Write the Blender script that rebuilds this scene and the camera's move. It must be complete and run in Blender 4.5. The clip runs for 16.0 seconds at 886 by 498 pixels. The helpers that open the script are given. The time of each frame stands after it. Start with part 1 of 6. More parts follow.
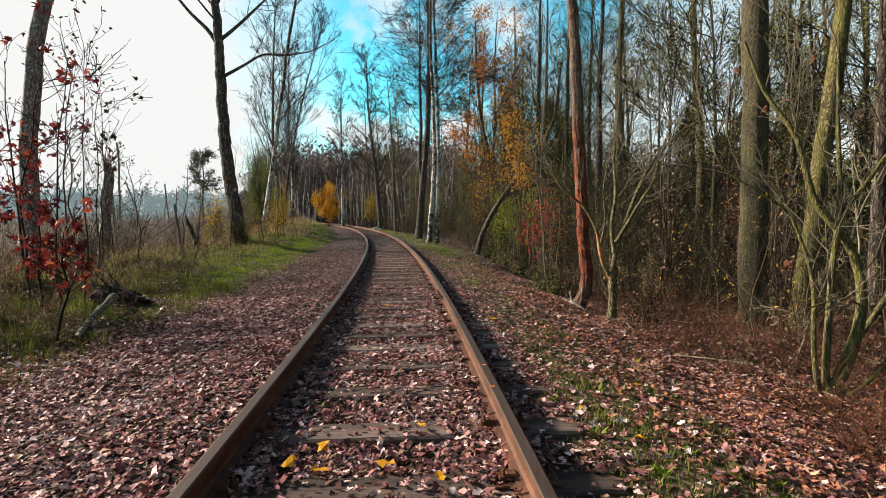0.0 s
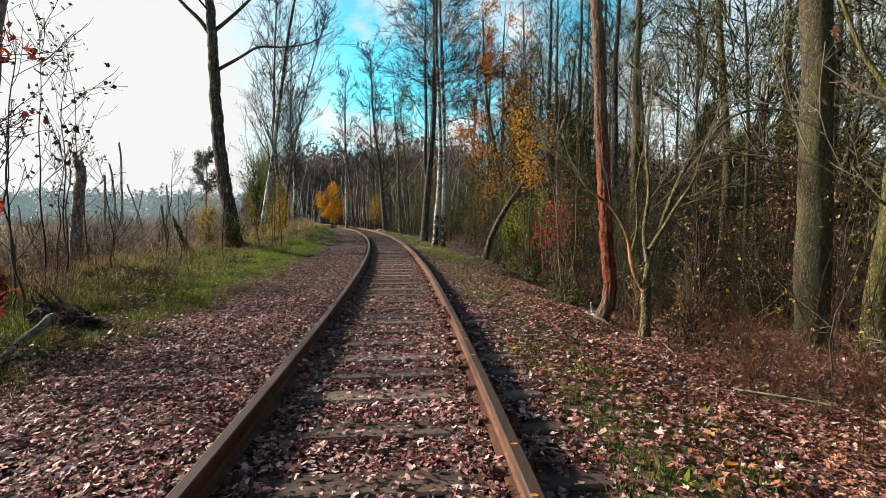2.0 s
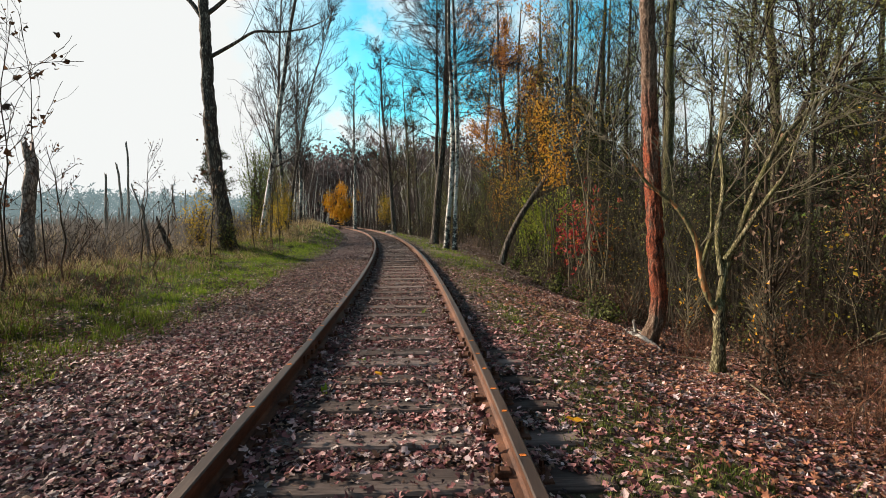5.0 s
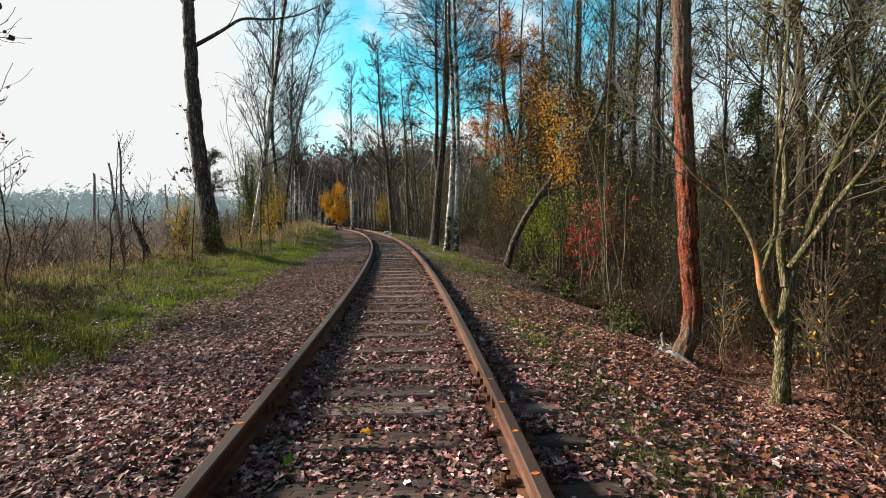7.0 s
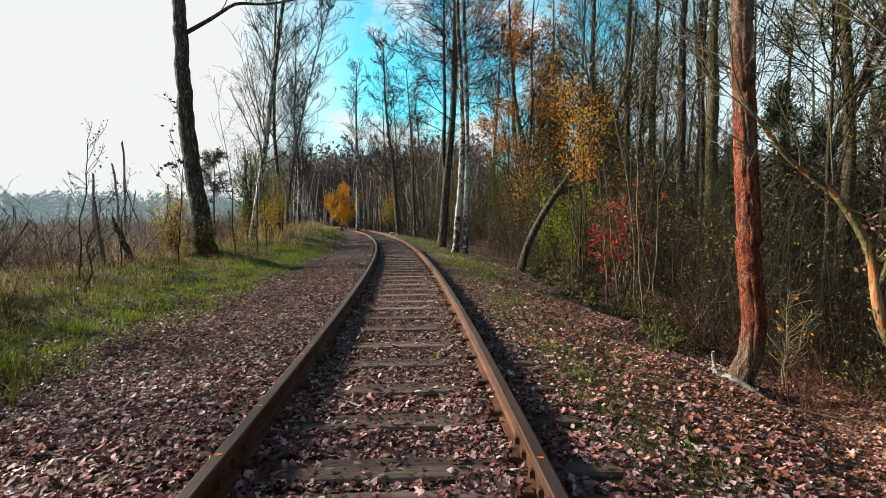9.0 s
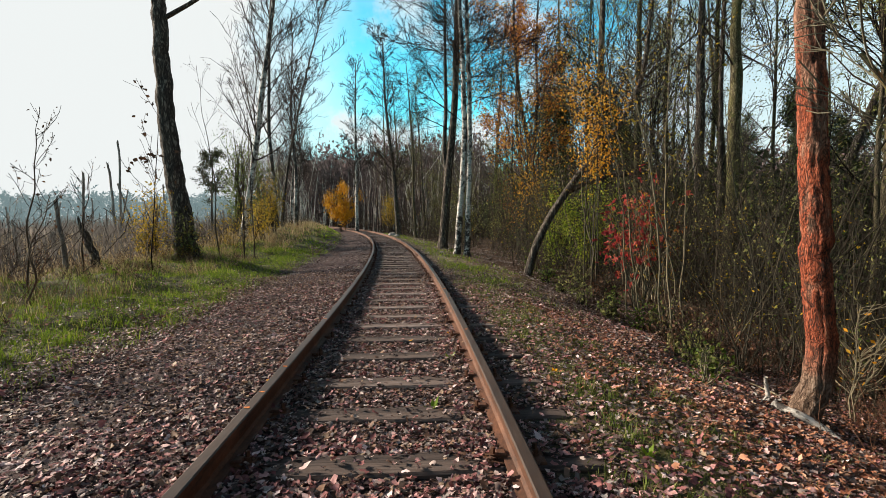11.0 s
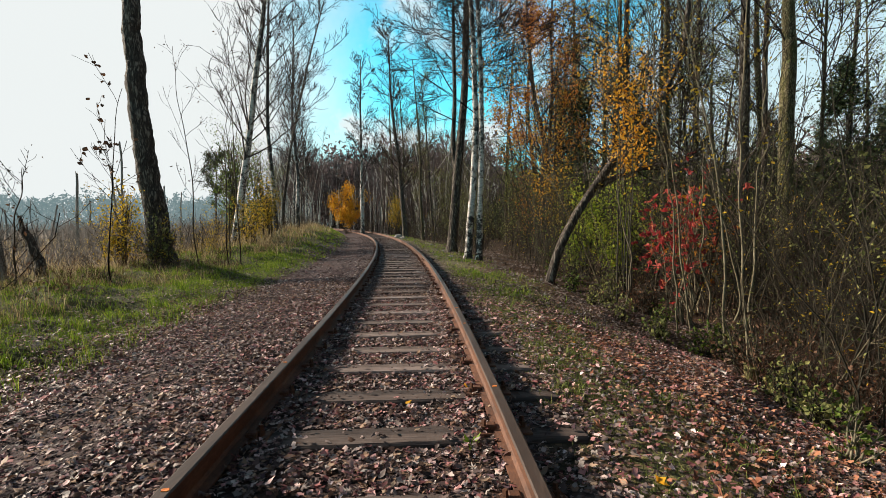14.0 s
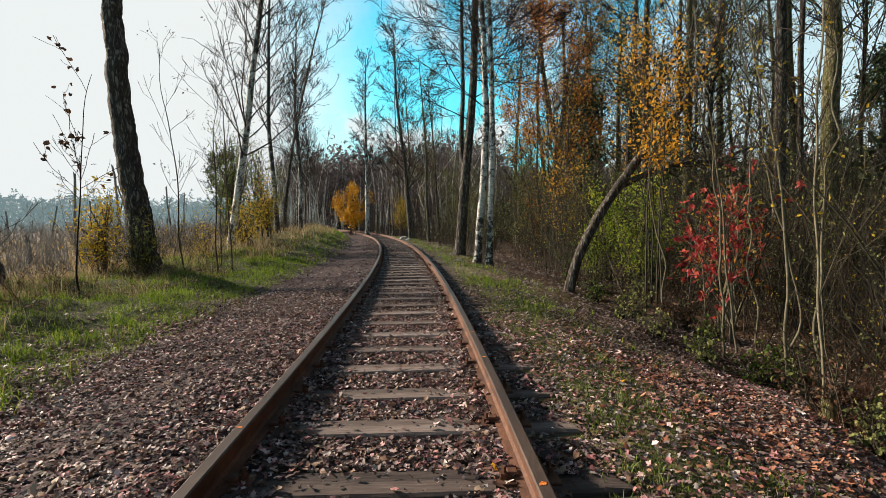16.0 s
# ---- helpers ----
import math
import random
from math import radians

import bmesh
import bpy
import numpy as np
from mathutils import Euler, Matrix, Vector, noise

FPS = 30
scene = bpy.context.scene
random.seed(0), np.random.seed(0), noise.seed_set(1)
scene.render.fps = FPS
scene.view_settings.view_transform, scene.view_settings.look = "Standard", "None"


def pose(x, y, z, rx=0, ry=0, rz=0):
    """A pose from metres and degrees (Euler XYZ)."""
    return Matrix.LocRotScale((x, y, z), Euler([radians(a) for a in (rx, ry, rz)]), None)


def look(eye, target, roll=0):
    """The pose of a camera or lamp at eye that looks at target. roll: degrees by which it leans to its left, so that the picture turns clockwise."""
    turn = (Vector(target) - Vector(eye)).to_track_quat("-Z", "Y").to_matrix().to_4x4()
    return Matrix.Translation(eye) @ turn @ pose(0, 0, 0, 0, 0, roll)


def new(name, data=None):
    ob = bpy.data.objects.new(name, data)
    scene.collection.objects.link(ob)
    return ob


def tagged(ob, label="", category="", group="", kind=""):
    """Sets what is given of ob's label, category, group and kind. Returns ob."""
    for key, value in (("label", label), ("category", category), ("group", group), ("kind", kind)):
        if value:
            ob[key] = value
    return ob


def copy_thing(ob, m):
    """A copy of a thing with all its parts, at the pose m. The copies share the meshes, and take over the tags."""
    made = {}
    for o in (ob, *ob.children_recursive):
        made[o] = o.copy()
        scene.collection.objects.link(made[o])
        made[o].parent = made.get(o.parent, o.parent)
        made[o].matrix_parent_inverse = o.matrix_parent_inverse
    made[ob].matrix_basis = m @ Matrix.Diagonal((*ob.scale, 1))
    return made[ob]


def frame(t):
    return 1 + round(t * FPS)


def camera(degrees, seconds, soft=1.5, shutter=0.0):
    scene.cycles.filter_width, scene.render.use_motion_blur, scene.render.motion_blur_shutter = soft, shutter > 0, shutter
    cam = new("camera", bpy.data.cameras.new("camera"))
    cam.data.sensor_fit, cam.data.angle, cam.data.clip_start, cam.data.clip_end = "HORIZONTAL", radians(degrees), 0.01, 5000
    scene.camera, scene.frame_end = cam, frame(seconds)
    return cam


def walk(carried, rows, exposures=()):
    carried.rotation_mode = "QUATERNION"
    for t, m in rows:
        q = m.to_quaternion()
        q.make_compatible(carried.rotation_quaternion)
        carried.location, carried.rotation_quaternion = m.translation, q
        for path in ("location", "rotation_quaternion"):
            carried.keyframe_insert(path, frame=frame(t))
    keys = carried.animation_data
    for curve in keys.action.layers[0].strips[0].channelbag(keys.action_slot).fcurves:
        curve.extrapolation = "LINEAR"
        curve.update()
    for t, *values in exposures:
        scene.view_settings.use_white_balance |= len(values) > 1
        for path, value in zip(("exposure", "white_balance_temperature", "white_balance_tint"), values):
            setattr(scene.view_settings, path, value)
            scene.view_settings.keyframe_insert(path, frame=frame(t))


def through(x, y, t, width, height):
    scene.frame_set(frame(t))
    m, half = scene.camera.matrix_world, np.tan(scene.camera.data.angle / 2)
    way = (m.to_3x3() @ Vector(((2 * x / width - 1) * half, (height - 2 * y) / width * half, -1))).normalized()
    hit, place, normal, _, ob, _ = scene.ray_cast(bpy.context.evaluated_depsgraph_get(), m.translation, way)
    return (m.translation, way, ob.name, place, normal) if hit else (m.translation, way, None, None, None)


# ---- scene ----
cam = camera(85.0, 16.0, soft=0.5)
PATH = [
    (0, (0.115, -0.442, 1.12), (0.095, 1.553, 0.981), -0.3),
    (0.5, (0.157, -0.103, 1.136), (0.136, 1.892, 0.995), -0.27),
    (1, (0.138, 0.203, 1.139), (0.109, 2.198, 1.005), -0.28),
    (1.5, (0.095, 0.491, 1.145), (0.058, 2.486, 1.006), -0.29),
    (2, (0.076, 0.734, 1.148), (0.033, 2.729, 1.014), -0.26),
    (2.5, (0.084, 1.007, 1.134), (0.034, 3.001, 1.0), -0.17),
    (3, (0.081, 1.329, 1.131), (0.028, 3.324, 1.002), -0.06),
    (3.5, (0.038, 1.617, 1.124), (-0.02, 3.612, 0.996), -0.01),
    (4, (0.002, 1.898, 1.131), (-0.065, 3.893, 1.003), -0.05),
    (6.5, (-0.139, 3.21, 1.137), (-0.237, 5.203, 1.008), -0.16),
    (7, (-0.173, 3.5, 1.132), (-0.252, 5.494, 1.005), -0.23),
    (7.5, (-0.183, 3.805, 1.126), (-0.267, 5.799, 1.0), -0.25),
    (8, (-0.23, 4.084, 1.122), (-0.321, 6.079, 0.999), -0.25),
    (8.5, (-0.281, 4.382, 1.101), (-0.381, 6.376, 0.975), -0.26),
    (9, (-0.306, 4.672, 1.099), (-0.411, 6.666, 0.976), -0.29),
    (11.5, (-0.36, 6.083, 1.101), (-0.474, 8.076, 0.978), -0.38),
    (12, (-0.359, 6.377, 1.084), (-0.481, 8.369, 0.961), -0.46),
    (12.5, (-0.375, 6.68, 1.082), (-0.502, 8.673, 0.961), -0.5),
    (13, (-0.435, 6.966, 1.075), (-0.566, 8.958, 0.953), -0.53),
    (13.5, (-0.482, 7.251, 1.079), (-0.619, 9.243, 0.961), -0.57),
    (14, (-0.499, 7.524, 1.063), (-0.642, 9.515, 0.947), -0.59),
    (14.5, (-0.5, 7.828, 1.059), (-0.649, 9.819, 0.943), -0.57),
    (15, (-0.543, 8.1, 1.069), (-0.697, 10.091, 0.955), -0.54),
    (15.5, (-0.607, 8.365, 1.078), (-0.766, 10.355, 0.966), -0.54),
    (16, (-0.641, 8.586, 1.106), (-0.808, 10.576, 0.993), -0.6),
]
walk(cam, [(t, look(eye, target, roll)) for t, eye, target, roll in PATH], exposures=[(0, 1.05, 7060, 14.5), (16, 0.97, 6850, 11)])

# ---- world, sun and exposure ----
SUN_AZ, SUN_EL = radians(72), radians(25)          # azimuth turned left from straight ahead
SUN = Vector((-math.sin(SUN_AZ) * math.cos(SUN_EL), math.cos(SUN_AZ) * math.cos(SUN_EL), math.sin(SUN_EL)))


def link(nt, a, b):
    nt.links.new(a, b)


def node(nt, kind, **values):
    n = nt.nodes.new(kind)
    for key, v in values.items():
        n.inputs[key.replace("_", " ")].default_value = v
    return n


def ramp(nt, fac, stops):
    n = nt.nodes.new("ShaderNodeValToRGB")
    el = n.color_ramp.elements
    while len(el) < len(stops):
        el.new(0.5)
    for e, (p, c) in zip(el, stops):
        e.position = p
        e.color = (*c, 1) if len(c) == 3 else c
    link(nt, fac, n.inputs["Fac"])
    return n.outputs["Color"]


def math_node(nt, op, a, b=0.0, clamp=False):
    n = nt.nodes.new("ShaderNodeMath")
    n.operation, n.use_clamp = op, clamp
    for i, v in enumerate((a, b)):
        if isinstance(v, (int, float)):
            n.inputs[i].default_value = v
        else:
            link(nt, v, n.inputs[i])
    return n.outputs[0]


def mix(nt, fac, a, b, mode="MIX"):
    n = nt.nodes.new("ShaderNodeMix")
    n.data_type, n.blend_type = "RGBA", mode
    for i, v in ((0, fac), (6, a), (7, b)):
        if isinstance(v, (int, float)):
            n.inputs[i].default_value = v
        elif isinstance(v, tuple):
            n.inputs[i].default_value = (*v, 1)
        else:
            link(nt, v, n.inputs[i])
    return n.outputs[2]


def noise_tex(nt, vec, scale, detail=4.0, rough=0.6):
    n = node(nt, "ShaderNodeTexNoise", Scale=scale, Detail=detail, Roughness=rough)
    link(nt, vec, n.inputs["Vector"])
    return n.outputs["Fac"]


def build_world():
    world = bpy.data.worlds.new("sky")
    scene.world = world
    world.use_nodes = True
    nt = world.node_tree
    back = nt.nodes["Background"]
    sky = nt.nodes.new("ShaderNodeTexSky")
    sky.sky_type = "NISHITA"
    sky.sun_disc = False
    sky.sun_elevation = SUN_EL
    sky.sun_rotation = math.atan2(SUN.x, SUN.y)
    sky.air_density, sky.dust_density, sky.ozone_density = 1.0, 0.4, 3.0
    co = nt.nodes.new("ShaderNodeTexCoord").outputs["Generated"]
    sep = nt.nodes.new("ShaderNodeSeparateXYZ")
    link(nt, co, sep.inputs[0])
    # milky haze on the sun's side, low broken cloud on the other, a clear gap ahead
    fluff = noise_tex(nt, co, 3.4, 7.0, 0.6)
    near_sun = nt.nodes.new("ShaderNodeVectorMath")
    near_sun.operation = "DOT_PRODUCT"
    link(nt, co, near_sun.inputs[0])
    near_sun.inputs[1].default_value = tuple(SUN)
    reach = math_node(nt, "ADD", near_sun.outputs["Value"], math_node(nt, "MULTIPLY", math_node(nt, "SUBTRACT", fluff, 0.5), 0.35))
    reach = math_node(nt, "ADD", reach, ramp(nt, math_node(nt, "ABSOLUTE", sep.outputs[2]), [(0.0, (0.11, 0.11, 0.11)), (0.32, (0, 0, 0))]))
    haze = ramp(nt, reach, [(0.54, (0, 0, 0)), (0.73, (1, 1, 1))])
    veil = ramp(nt, math_node(nt, "ABSOLUTE", sep.outputs[2]), [(0.46, (1, 1, 1)), (0.80, (0.15, 0.15, 0.15))])
    haze = math_node(nt, "MULTIPLY", haze, veil)
    low = math_node(nt, "SUBTRACT", 1.0, math_node(nt, "MULTIPLY", math_node(nt, "ABSOLUTE", sep.outputs[2]), 1.15), True)
    bank = math_node(nt, "ADD", math_node(nt, "MULTIPLY", sep.outputs[0], 1.1), math_node(nt, "MULTIPLY", math_node(nt, "SUBTRACT", fluff, 0.42), 1.5))
    bank = math_node(nt, "MULTIPLY", ramp(nt, bank, [(0.22, (0, 0, 0)), (0.5, (1, 1, 1))]), low)
    clear = ramp(nt, math_node(nt, "ABSOLUTE", sep.outputs[2]), [(0.0, (1, 1, 1)), (0.42, (0.9, 0.9, 0.9)), (0.72, (0, 0, 0))])
    tufts = noise_tex(nt, co, 6.5, 6.0, 0.55)
    puff = math_node(nt, "MULTIPLY", ramp(nt, tufts, [(0.50, (0, 0, 0)), (0.64, (1, 1, 1))]), math_node(nt, "POWER", clear, 1.5))
    cloud = math_node(nt, "MAXIMUM", haze, math_node(nt, "MAXIMUM", bank, puff))
    gain = mix(nt, clear, (0.35, 0.6, 0.66), (0.85, 3.15, 2.65))
    blue = mix(nt, 1.0, sky.outputs[0], gain, "MULTIPLY")
    col = mix(nt, cloud, blue, (8.1, 8.85, 9.2))
    link(nt, col, back.inputs["Color"])
    back.inputs["Strength"].default_value = 0.052
    return world


build_world()
sun = new("sun", bpy.data.lights.new("sun", "SUN"))
sun.data.energy, sun.data.angle, sun.data.color = 5.0, radians(7.0), (1.0, 0.89, 0.75)
sun.matrix_world = look(SUN * 60, (0, 0, 0))


# ---- materials ----
def material(name):
    m = bpy.data.materials.new(name)
    m.use_nodes = True
    nt = m.node_tree
    return m, nt, nt.nodes["Principled BSDF"]


def coords(nt, stretch=(1, 1, 1)):
    co = nt.nodes.new("ShaderNodeTexCoord").outputs["Object"]
    mp = nt.nodes.new("ShaderNodeMapping")
    mp.inputs["Scale"].default_value = stretch
    link(nt, co, mp.inputs["Vector"])
    return mp.outputs[0]


def bumped(nt, bsdf, height, strength=0.5, distance=0.02):
    b = node(nt, "ShaderNodeBump", Strength=strength, Distance=distance)
    link(nt, height, b.inputs["Height"])
    link(nt, b.outputs[0], bsdf.inputs["Normal"])


def surface(name, stops, scale=6.0, fine=40.0, stretch=(1, 1, 1), rough=0.85, bump=0.5, dist=0.02, spec=0.3, metal=0.0, rand=0.0):
    """Two scales of noise through a colour ramp, with relief. rand: share of each object's own random value."""
    m, nt, b = material(name)
    co = coords(nt, stretch)
    big, small = noise_tex(nt, co, scale, 5.0), noise_tex(nt, co, fine, 3.0)
    f = math_node(nt, "ADD", math_node(nt, "MULTIPLY", big, 0.65), math_node(nt, "MULTIPLY", small, 0.35))
    if rand:
        r = nt.nodes.new("ShaderNodeObjectInfo").outputs["Random"]
        f = math_node(nt, "ADD", f, math_node(nt, "MULTIPLY", math_node(nt, "SUBTRACT", r, 0.5), rand))
    link(nt, ramp(nt, f, stops), b.inputs["Base Color"])
    b.inputs["Roughness"].default_value, b.inputs["Metallic"].default_value = rough, metal
    b.inputs["Specular IOR Level"].default_value = spec
    bumped(nt, b, f, bump, dist)
    return m


def leaf_material(name, stops, rough=0.55, through=0.25):
    """Leaves, each with a colour of its own, letting some light through."""
    m, nt, b = material(name)
    r = nt.nodes.new("ShaderNodeNewGeometry").outputs["Random Per Island"]
    co = coords(nt)
    spot = noise_tex(nt, co, 60.0, 2.0)
    f = math_node(nt, "ADD", r, math_node(nt, "MULTIPLY", math_node(nt, "SUBTRACT", spot, 0.5), 0.25), True)
    col = ramp(nt, f, stops)
    link(nt, col, b.inputs["Base Color"])
    b.inputs["Roughness"].default_value, b.inputs["Specular IOR Level"].default_value = rough, 0.13
    tr = nt.nodes.new("ShaderNodeBsdfTranslucent")
    link(nt, col, tr.inputs["Color"])
    mx = nt.nodes.new("ShaderNodeMixShader")
    mx.inputs[0].default_value = through
    link(nt, b.outputs[0], mx.inputs[1])
    link(nt, tr.outputs[0], mx.inputs[2])
    link(nt, mx.outputs[0], nt.nodes["Material Output"].inputs["Surface"])
    return m


def bark_plates(name, stops, scale=14.0, flat=0.28, rough=0.9, depth=0.03, high=None, high_z=(3.0, 4.2), moss=None):
    """Bark broken into upright plates; high: the colours further up the trunk; moss: a green film in patches."""
    m, nt, b = material(name)
    co = coords(nt, (1, 1, flat))
    wob = node(nt, "ShaderNodeTexNoise", Scale=5.0, Detail=3.0)
    link(nt, co, wob.inputs["Vector"])
    warped = nt.nodes.new("ShaderNodeVectorMath")
    warped.operation = "MULTIPLY_ADD"
    link(nt, wob.outputs["Color"], warped.inputs[0])
    warped.inputs[1].default_value = (0.4, 0.4, 0.4)
    link(nt, co, warped.inputs[2])
    vo = node(nt, "ShaderNodeTexVoronoi", Scale=scale)
    vo.feature = "DISTANCE_TO_EDGE"
    link(nt, warped.outputs[0], vo.inputs["Vector"])
    plate = math_node(nt, "MULTIPLY", vo.outputs["Distance"], 3.2, True)
    grain = noise_tex(nt, co, 45.0, 4.0, 0.7)
    flow = noise_tex(nt, coords(nt, (1, 1, flat * 0.6)), scale * 0.9, 6.0, 0.7)
    f = math_node(nt, "ADD", math_node(nt, "MULTIPLY", plate, 0.3), math_node(nt, "ADD", math_node(nt, "MULTIPLY", flow, 0.75), math_node(nt, "MULTIPLY", math_node(nt, "SUBTRACT", grain, 0.35), 0.4)))
    col = ramp(nt, f, stops)
    if high:
        sep = nt.nodes.new("ShaderNodeSeparateXYZ")
        link(nt, coords(nt), sep.inputs[0])
        z = math_node(nt, "ADD", sep.outputs[2], math_node(nt, "MULTIPLY", noise_tex(nt, coords(nt), 2.5), 1.2))
        k = nt.nodes.new("ShaderNodeMapRange")
        k.inputs["From Min"].default_value, k.inputs["From Max"].default_value = high_z
        link(nt, z, k.inputs["Value"])
        col = mix(nt, k.outputs[0], col, ramp(nt, f, high))
    if moss:
        p = ramp(nt, noise_tex(nt, coords(nt, (1, 1, 0.5)), 4.0), [(0.42, (0, 0, 0)), (0.62, (1, 1, 1))])
        col = mix(nt, math_node(nt, "MULTIPLY", p, 0.45), col, moss)
    link(nt, col, b.inputs["Base Color"])
    b.inputs["Roughness"].default_value, b.inputs["Specular IOR Level"].default_value = rough, 0.2
    bumped(nt, b, f, 0.9, depth)
    return m


def birch_bark(name, scar=0.50, white=1.0, dark_from=(5.0, 11.0), foot_scars=0.10):
    """White paper bark with thin cross lines and black scars; darker where the stem thins out."""
    m, nt, b = material(name)
    grain = noise_tex(nt, coords(nt, (1, 1, 3.5)), 7.0, 5.0, 0.65)
    lines = noise_tex(nt, coords(nt, (1, 1, 9.0)), 4.0, 3.0, 0.6)
    scars = noise_tex(nt, coords(nt, (1, 1, 0.75)), 5.5, 6.0, 0.72)
    col = ramp(nt, grain, [(0.3, tuple(white * v for v in (0.20, 0.175, 0.15))), (0.46, tuple(white * v for v in (0.47, 0.44, 0.40))), (0.7, tuple(white * v for v in (0.74, 0.71, 0.66)))])
    sep = nt.nodes.new("ShaderNodeSeparateXYZ")
    link(nt, coords(nt), sep.inputs[0])
    k = nt.nodes.new("ShaderNodeMapRange")
    k.inputs["From Min"].default_value, k.inputs["From Max"].default_value = dark_from
    link(nt, sep.outputs[2], k.inputs["Value"])
    foot = nt.nodes.new("ShaderNodeMapRange")
    foot.inputs["From Min"].default_value, foot.inputs["From Max"].default_value = 1.6, 0.0
    link(nt, sep.outputs[2], foot.inputs["Value"])
    rough_foot = math_node(nt, "MULTIPLY", foot.outputs[0], foot_scars)
    s = math_node(nt, "ADD", scars, math_node(nt, "ADD", rough_foot, math_node(nt, "MULTIPLY", k.outputs[0], 0.12)))
    dark = ramp(nt, s, [(scar, (0, 0, 0)), (scar + 0.06, (1, 1, 1))])
    dash = ramp(nt, lines, [(0.60, (0, 0, 0)), (0.66, (0.8, 0.8, 0.8))])
    col = mix(nt, dash, col, (0.10, 0.085, 0.075))
    col = mix(nt, dark, col, (0.032, 0.027, 0.024))
    link(nt, col, b.inputs["Base Color"])
    b.inputs["Roughness"].default_value = 0.75
    bumped(nt, b, math_node(nt, "SUBTRACT", grain, math_node(nt, "MULTIPLY", s, 1.2)), 0.6, 0.015)
    return m


def peeled_bark():
    """Mossy bark that has come off in long strips over orange wood."""
    m, nt, b = material("half_peeled_bark")
    fib = noise_tex(nt, coords(nt, (1, 1, 0.2)), 24.0, 5.0, 0.65)
    bark = ramp(nt, noise_tex(nt, coords(nt), 16.0, 5.0, 0.7), [(0.35, (0.03, 0.025, 0.015)), (0.55, (0.14, 0.12, 0.055)), (0.75, (0.32, 0.30, 0.16))])
    wood = ramp(nt, fib, [(0.3, (0.18, 0.065, 0.025)), (0.5, (0.42, 0.18, 0.07)), (0.7, (0.55, 0.36, 0.20))])
    bare = ramp(nt, noise_tex(nt, coords(nt, (1, 1, 0.45)), 6.0, 3.0), [(0.51, (0, 0, 0)), (0.56, (1, 1, 1))])
    link(nt, mix(nt, bare, bark, wood), b.inputs["Base Color"])
    b.inputs["Roughness"].default_value, b.inputs["Specular IOR Level"].default_value = 0.8, 0.2
    bumped(nt, b, math_node(nt, "SUBTRACT", fib, math_node(nt, "MULTIPLY", bare, 0.8)), 0.8, 0.015)
    return m


def pine_bark():
    """Red flaking bark, greyer and plated at the foot, brown-grey higher up."""
    m, nt, b = material("pine_bark")
    flow = noise_tex(nt, coords(nt, (1, 1, 0.16)), 13.0, 6.0, 0.68)
    wob = node(nt, "ShaderNodeTexNoise", Scale=6.0, Detail=4.0)
    co = coords(nt, (1, 1, 0.4))
    link(nt, co, wob.inputs["Vector"])
    warped = nt.nodes.new("ShaderNodeVectorMath")
    warped.operation = "MULTIPLY_ADD"
    link(nt, wob.outputs["Color"], warped.inputs[0])
    warped.inputs[1].default_value = (0.35, 0.35, 0.35)
    link(nt, co, warped.inputs[2])
    vo = node(nt, "ShaderNodeTexVoronoi", Scale=26.0)
    vo.feature = "DISTANCE_TO_EDGE"
    link(nt, warped.outputs[0], vo.inputs["Vector"])
    flake = math_node(nt, "MULTIPLY", vo.outputs["Distance"], 4.0, True)
    fine = noise_tex(nt, coords(nt, (1, 1, 0.3)), 70.0, 3.0, 0.7)
    f = math_node(nt, "ADD", math_node(nt, "MULTIPLY", flow, 0.75), math_node(nt, "ADD", math_node(nt, "MULTIPLY", flake, 0.16), math_node(nt, "MULTIPLY", fine, 0.25)))
    red = ramp(nt, f, [(0.44, (0.018, 0.009, 0.007)), (0.53, (0.12, 0.032, 0.018)), (0.64, (0.33, 0.066, 0.026)), (0.8, (0.42, 0.145, 0.075))])
    grey = ramp(nt, f, [(0.38, (0.025, 0.018, 0.014)), (0.55, (0.12, 0.075, 0.052)), (0.8, (0.34, 0.25, 0.19))])
    sep = nt.nodes.new("ShaderNodeSeparateXYZ")
    link(nt, coords(nt), sep.inputs[0])
    z = math_node(nt, "ADD", sep.outputs[2], math_node(nt, "MULTIPLY", noise_tex(nt, coords(nt), 3.0), 1.0))
    zone = ramp(nt, math_node(nt, "MULTIPLY", z, 0.1), [(0.09, (1, 1, 1)), (0.145, (0.1, 0.1, 0.1)), (0.40, (0.1, 0.1, 0.1)), (0.52, (1, 1, 1))])
    patch = ramp(nt, noise_tex(nt, coords(nt, (1, 1, 0.35)), 4.5, 4.0, 0.6), [(0.50, (0, 0, 0)), (0.62, (0.75, 0.75, 0.75))])
    col = mix(nt, math_node(nt, "MAXIMUM", zone, patch), red, grey)
    link(nt, col, b.inputs["Base Color"])
    b.inputs["Roughness"].default_value, b.inputs["Specular IOR Level"].default_value = 0.85, 0.2
    bumped(nt, b, f, 1.0, 0.055)
    return m


def haze_glow_wood():
    """Woods half a kilometre off, behind the air over the marsh; the haze is painted as a glow."""
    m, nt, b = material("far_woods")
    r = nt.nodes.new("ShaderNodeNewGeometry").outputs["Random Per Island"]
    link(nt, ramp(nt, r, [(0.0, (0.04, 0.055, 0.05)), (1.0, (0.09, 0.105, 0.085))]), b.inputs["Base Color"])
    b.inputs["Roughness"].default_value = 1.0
    # blue-green emission imitates the hazy air, the trees themselves give no light
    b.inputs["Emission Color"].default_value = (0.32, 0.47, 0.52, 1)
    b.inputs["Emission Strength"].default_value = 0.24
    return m


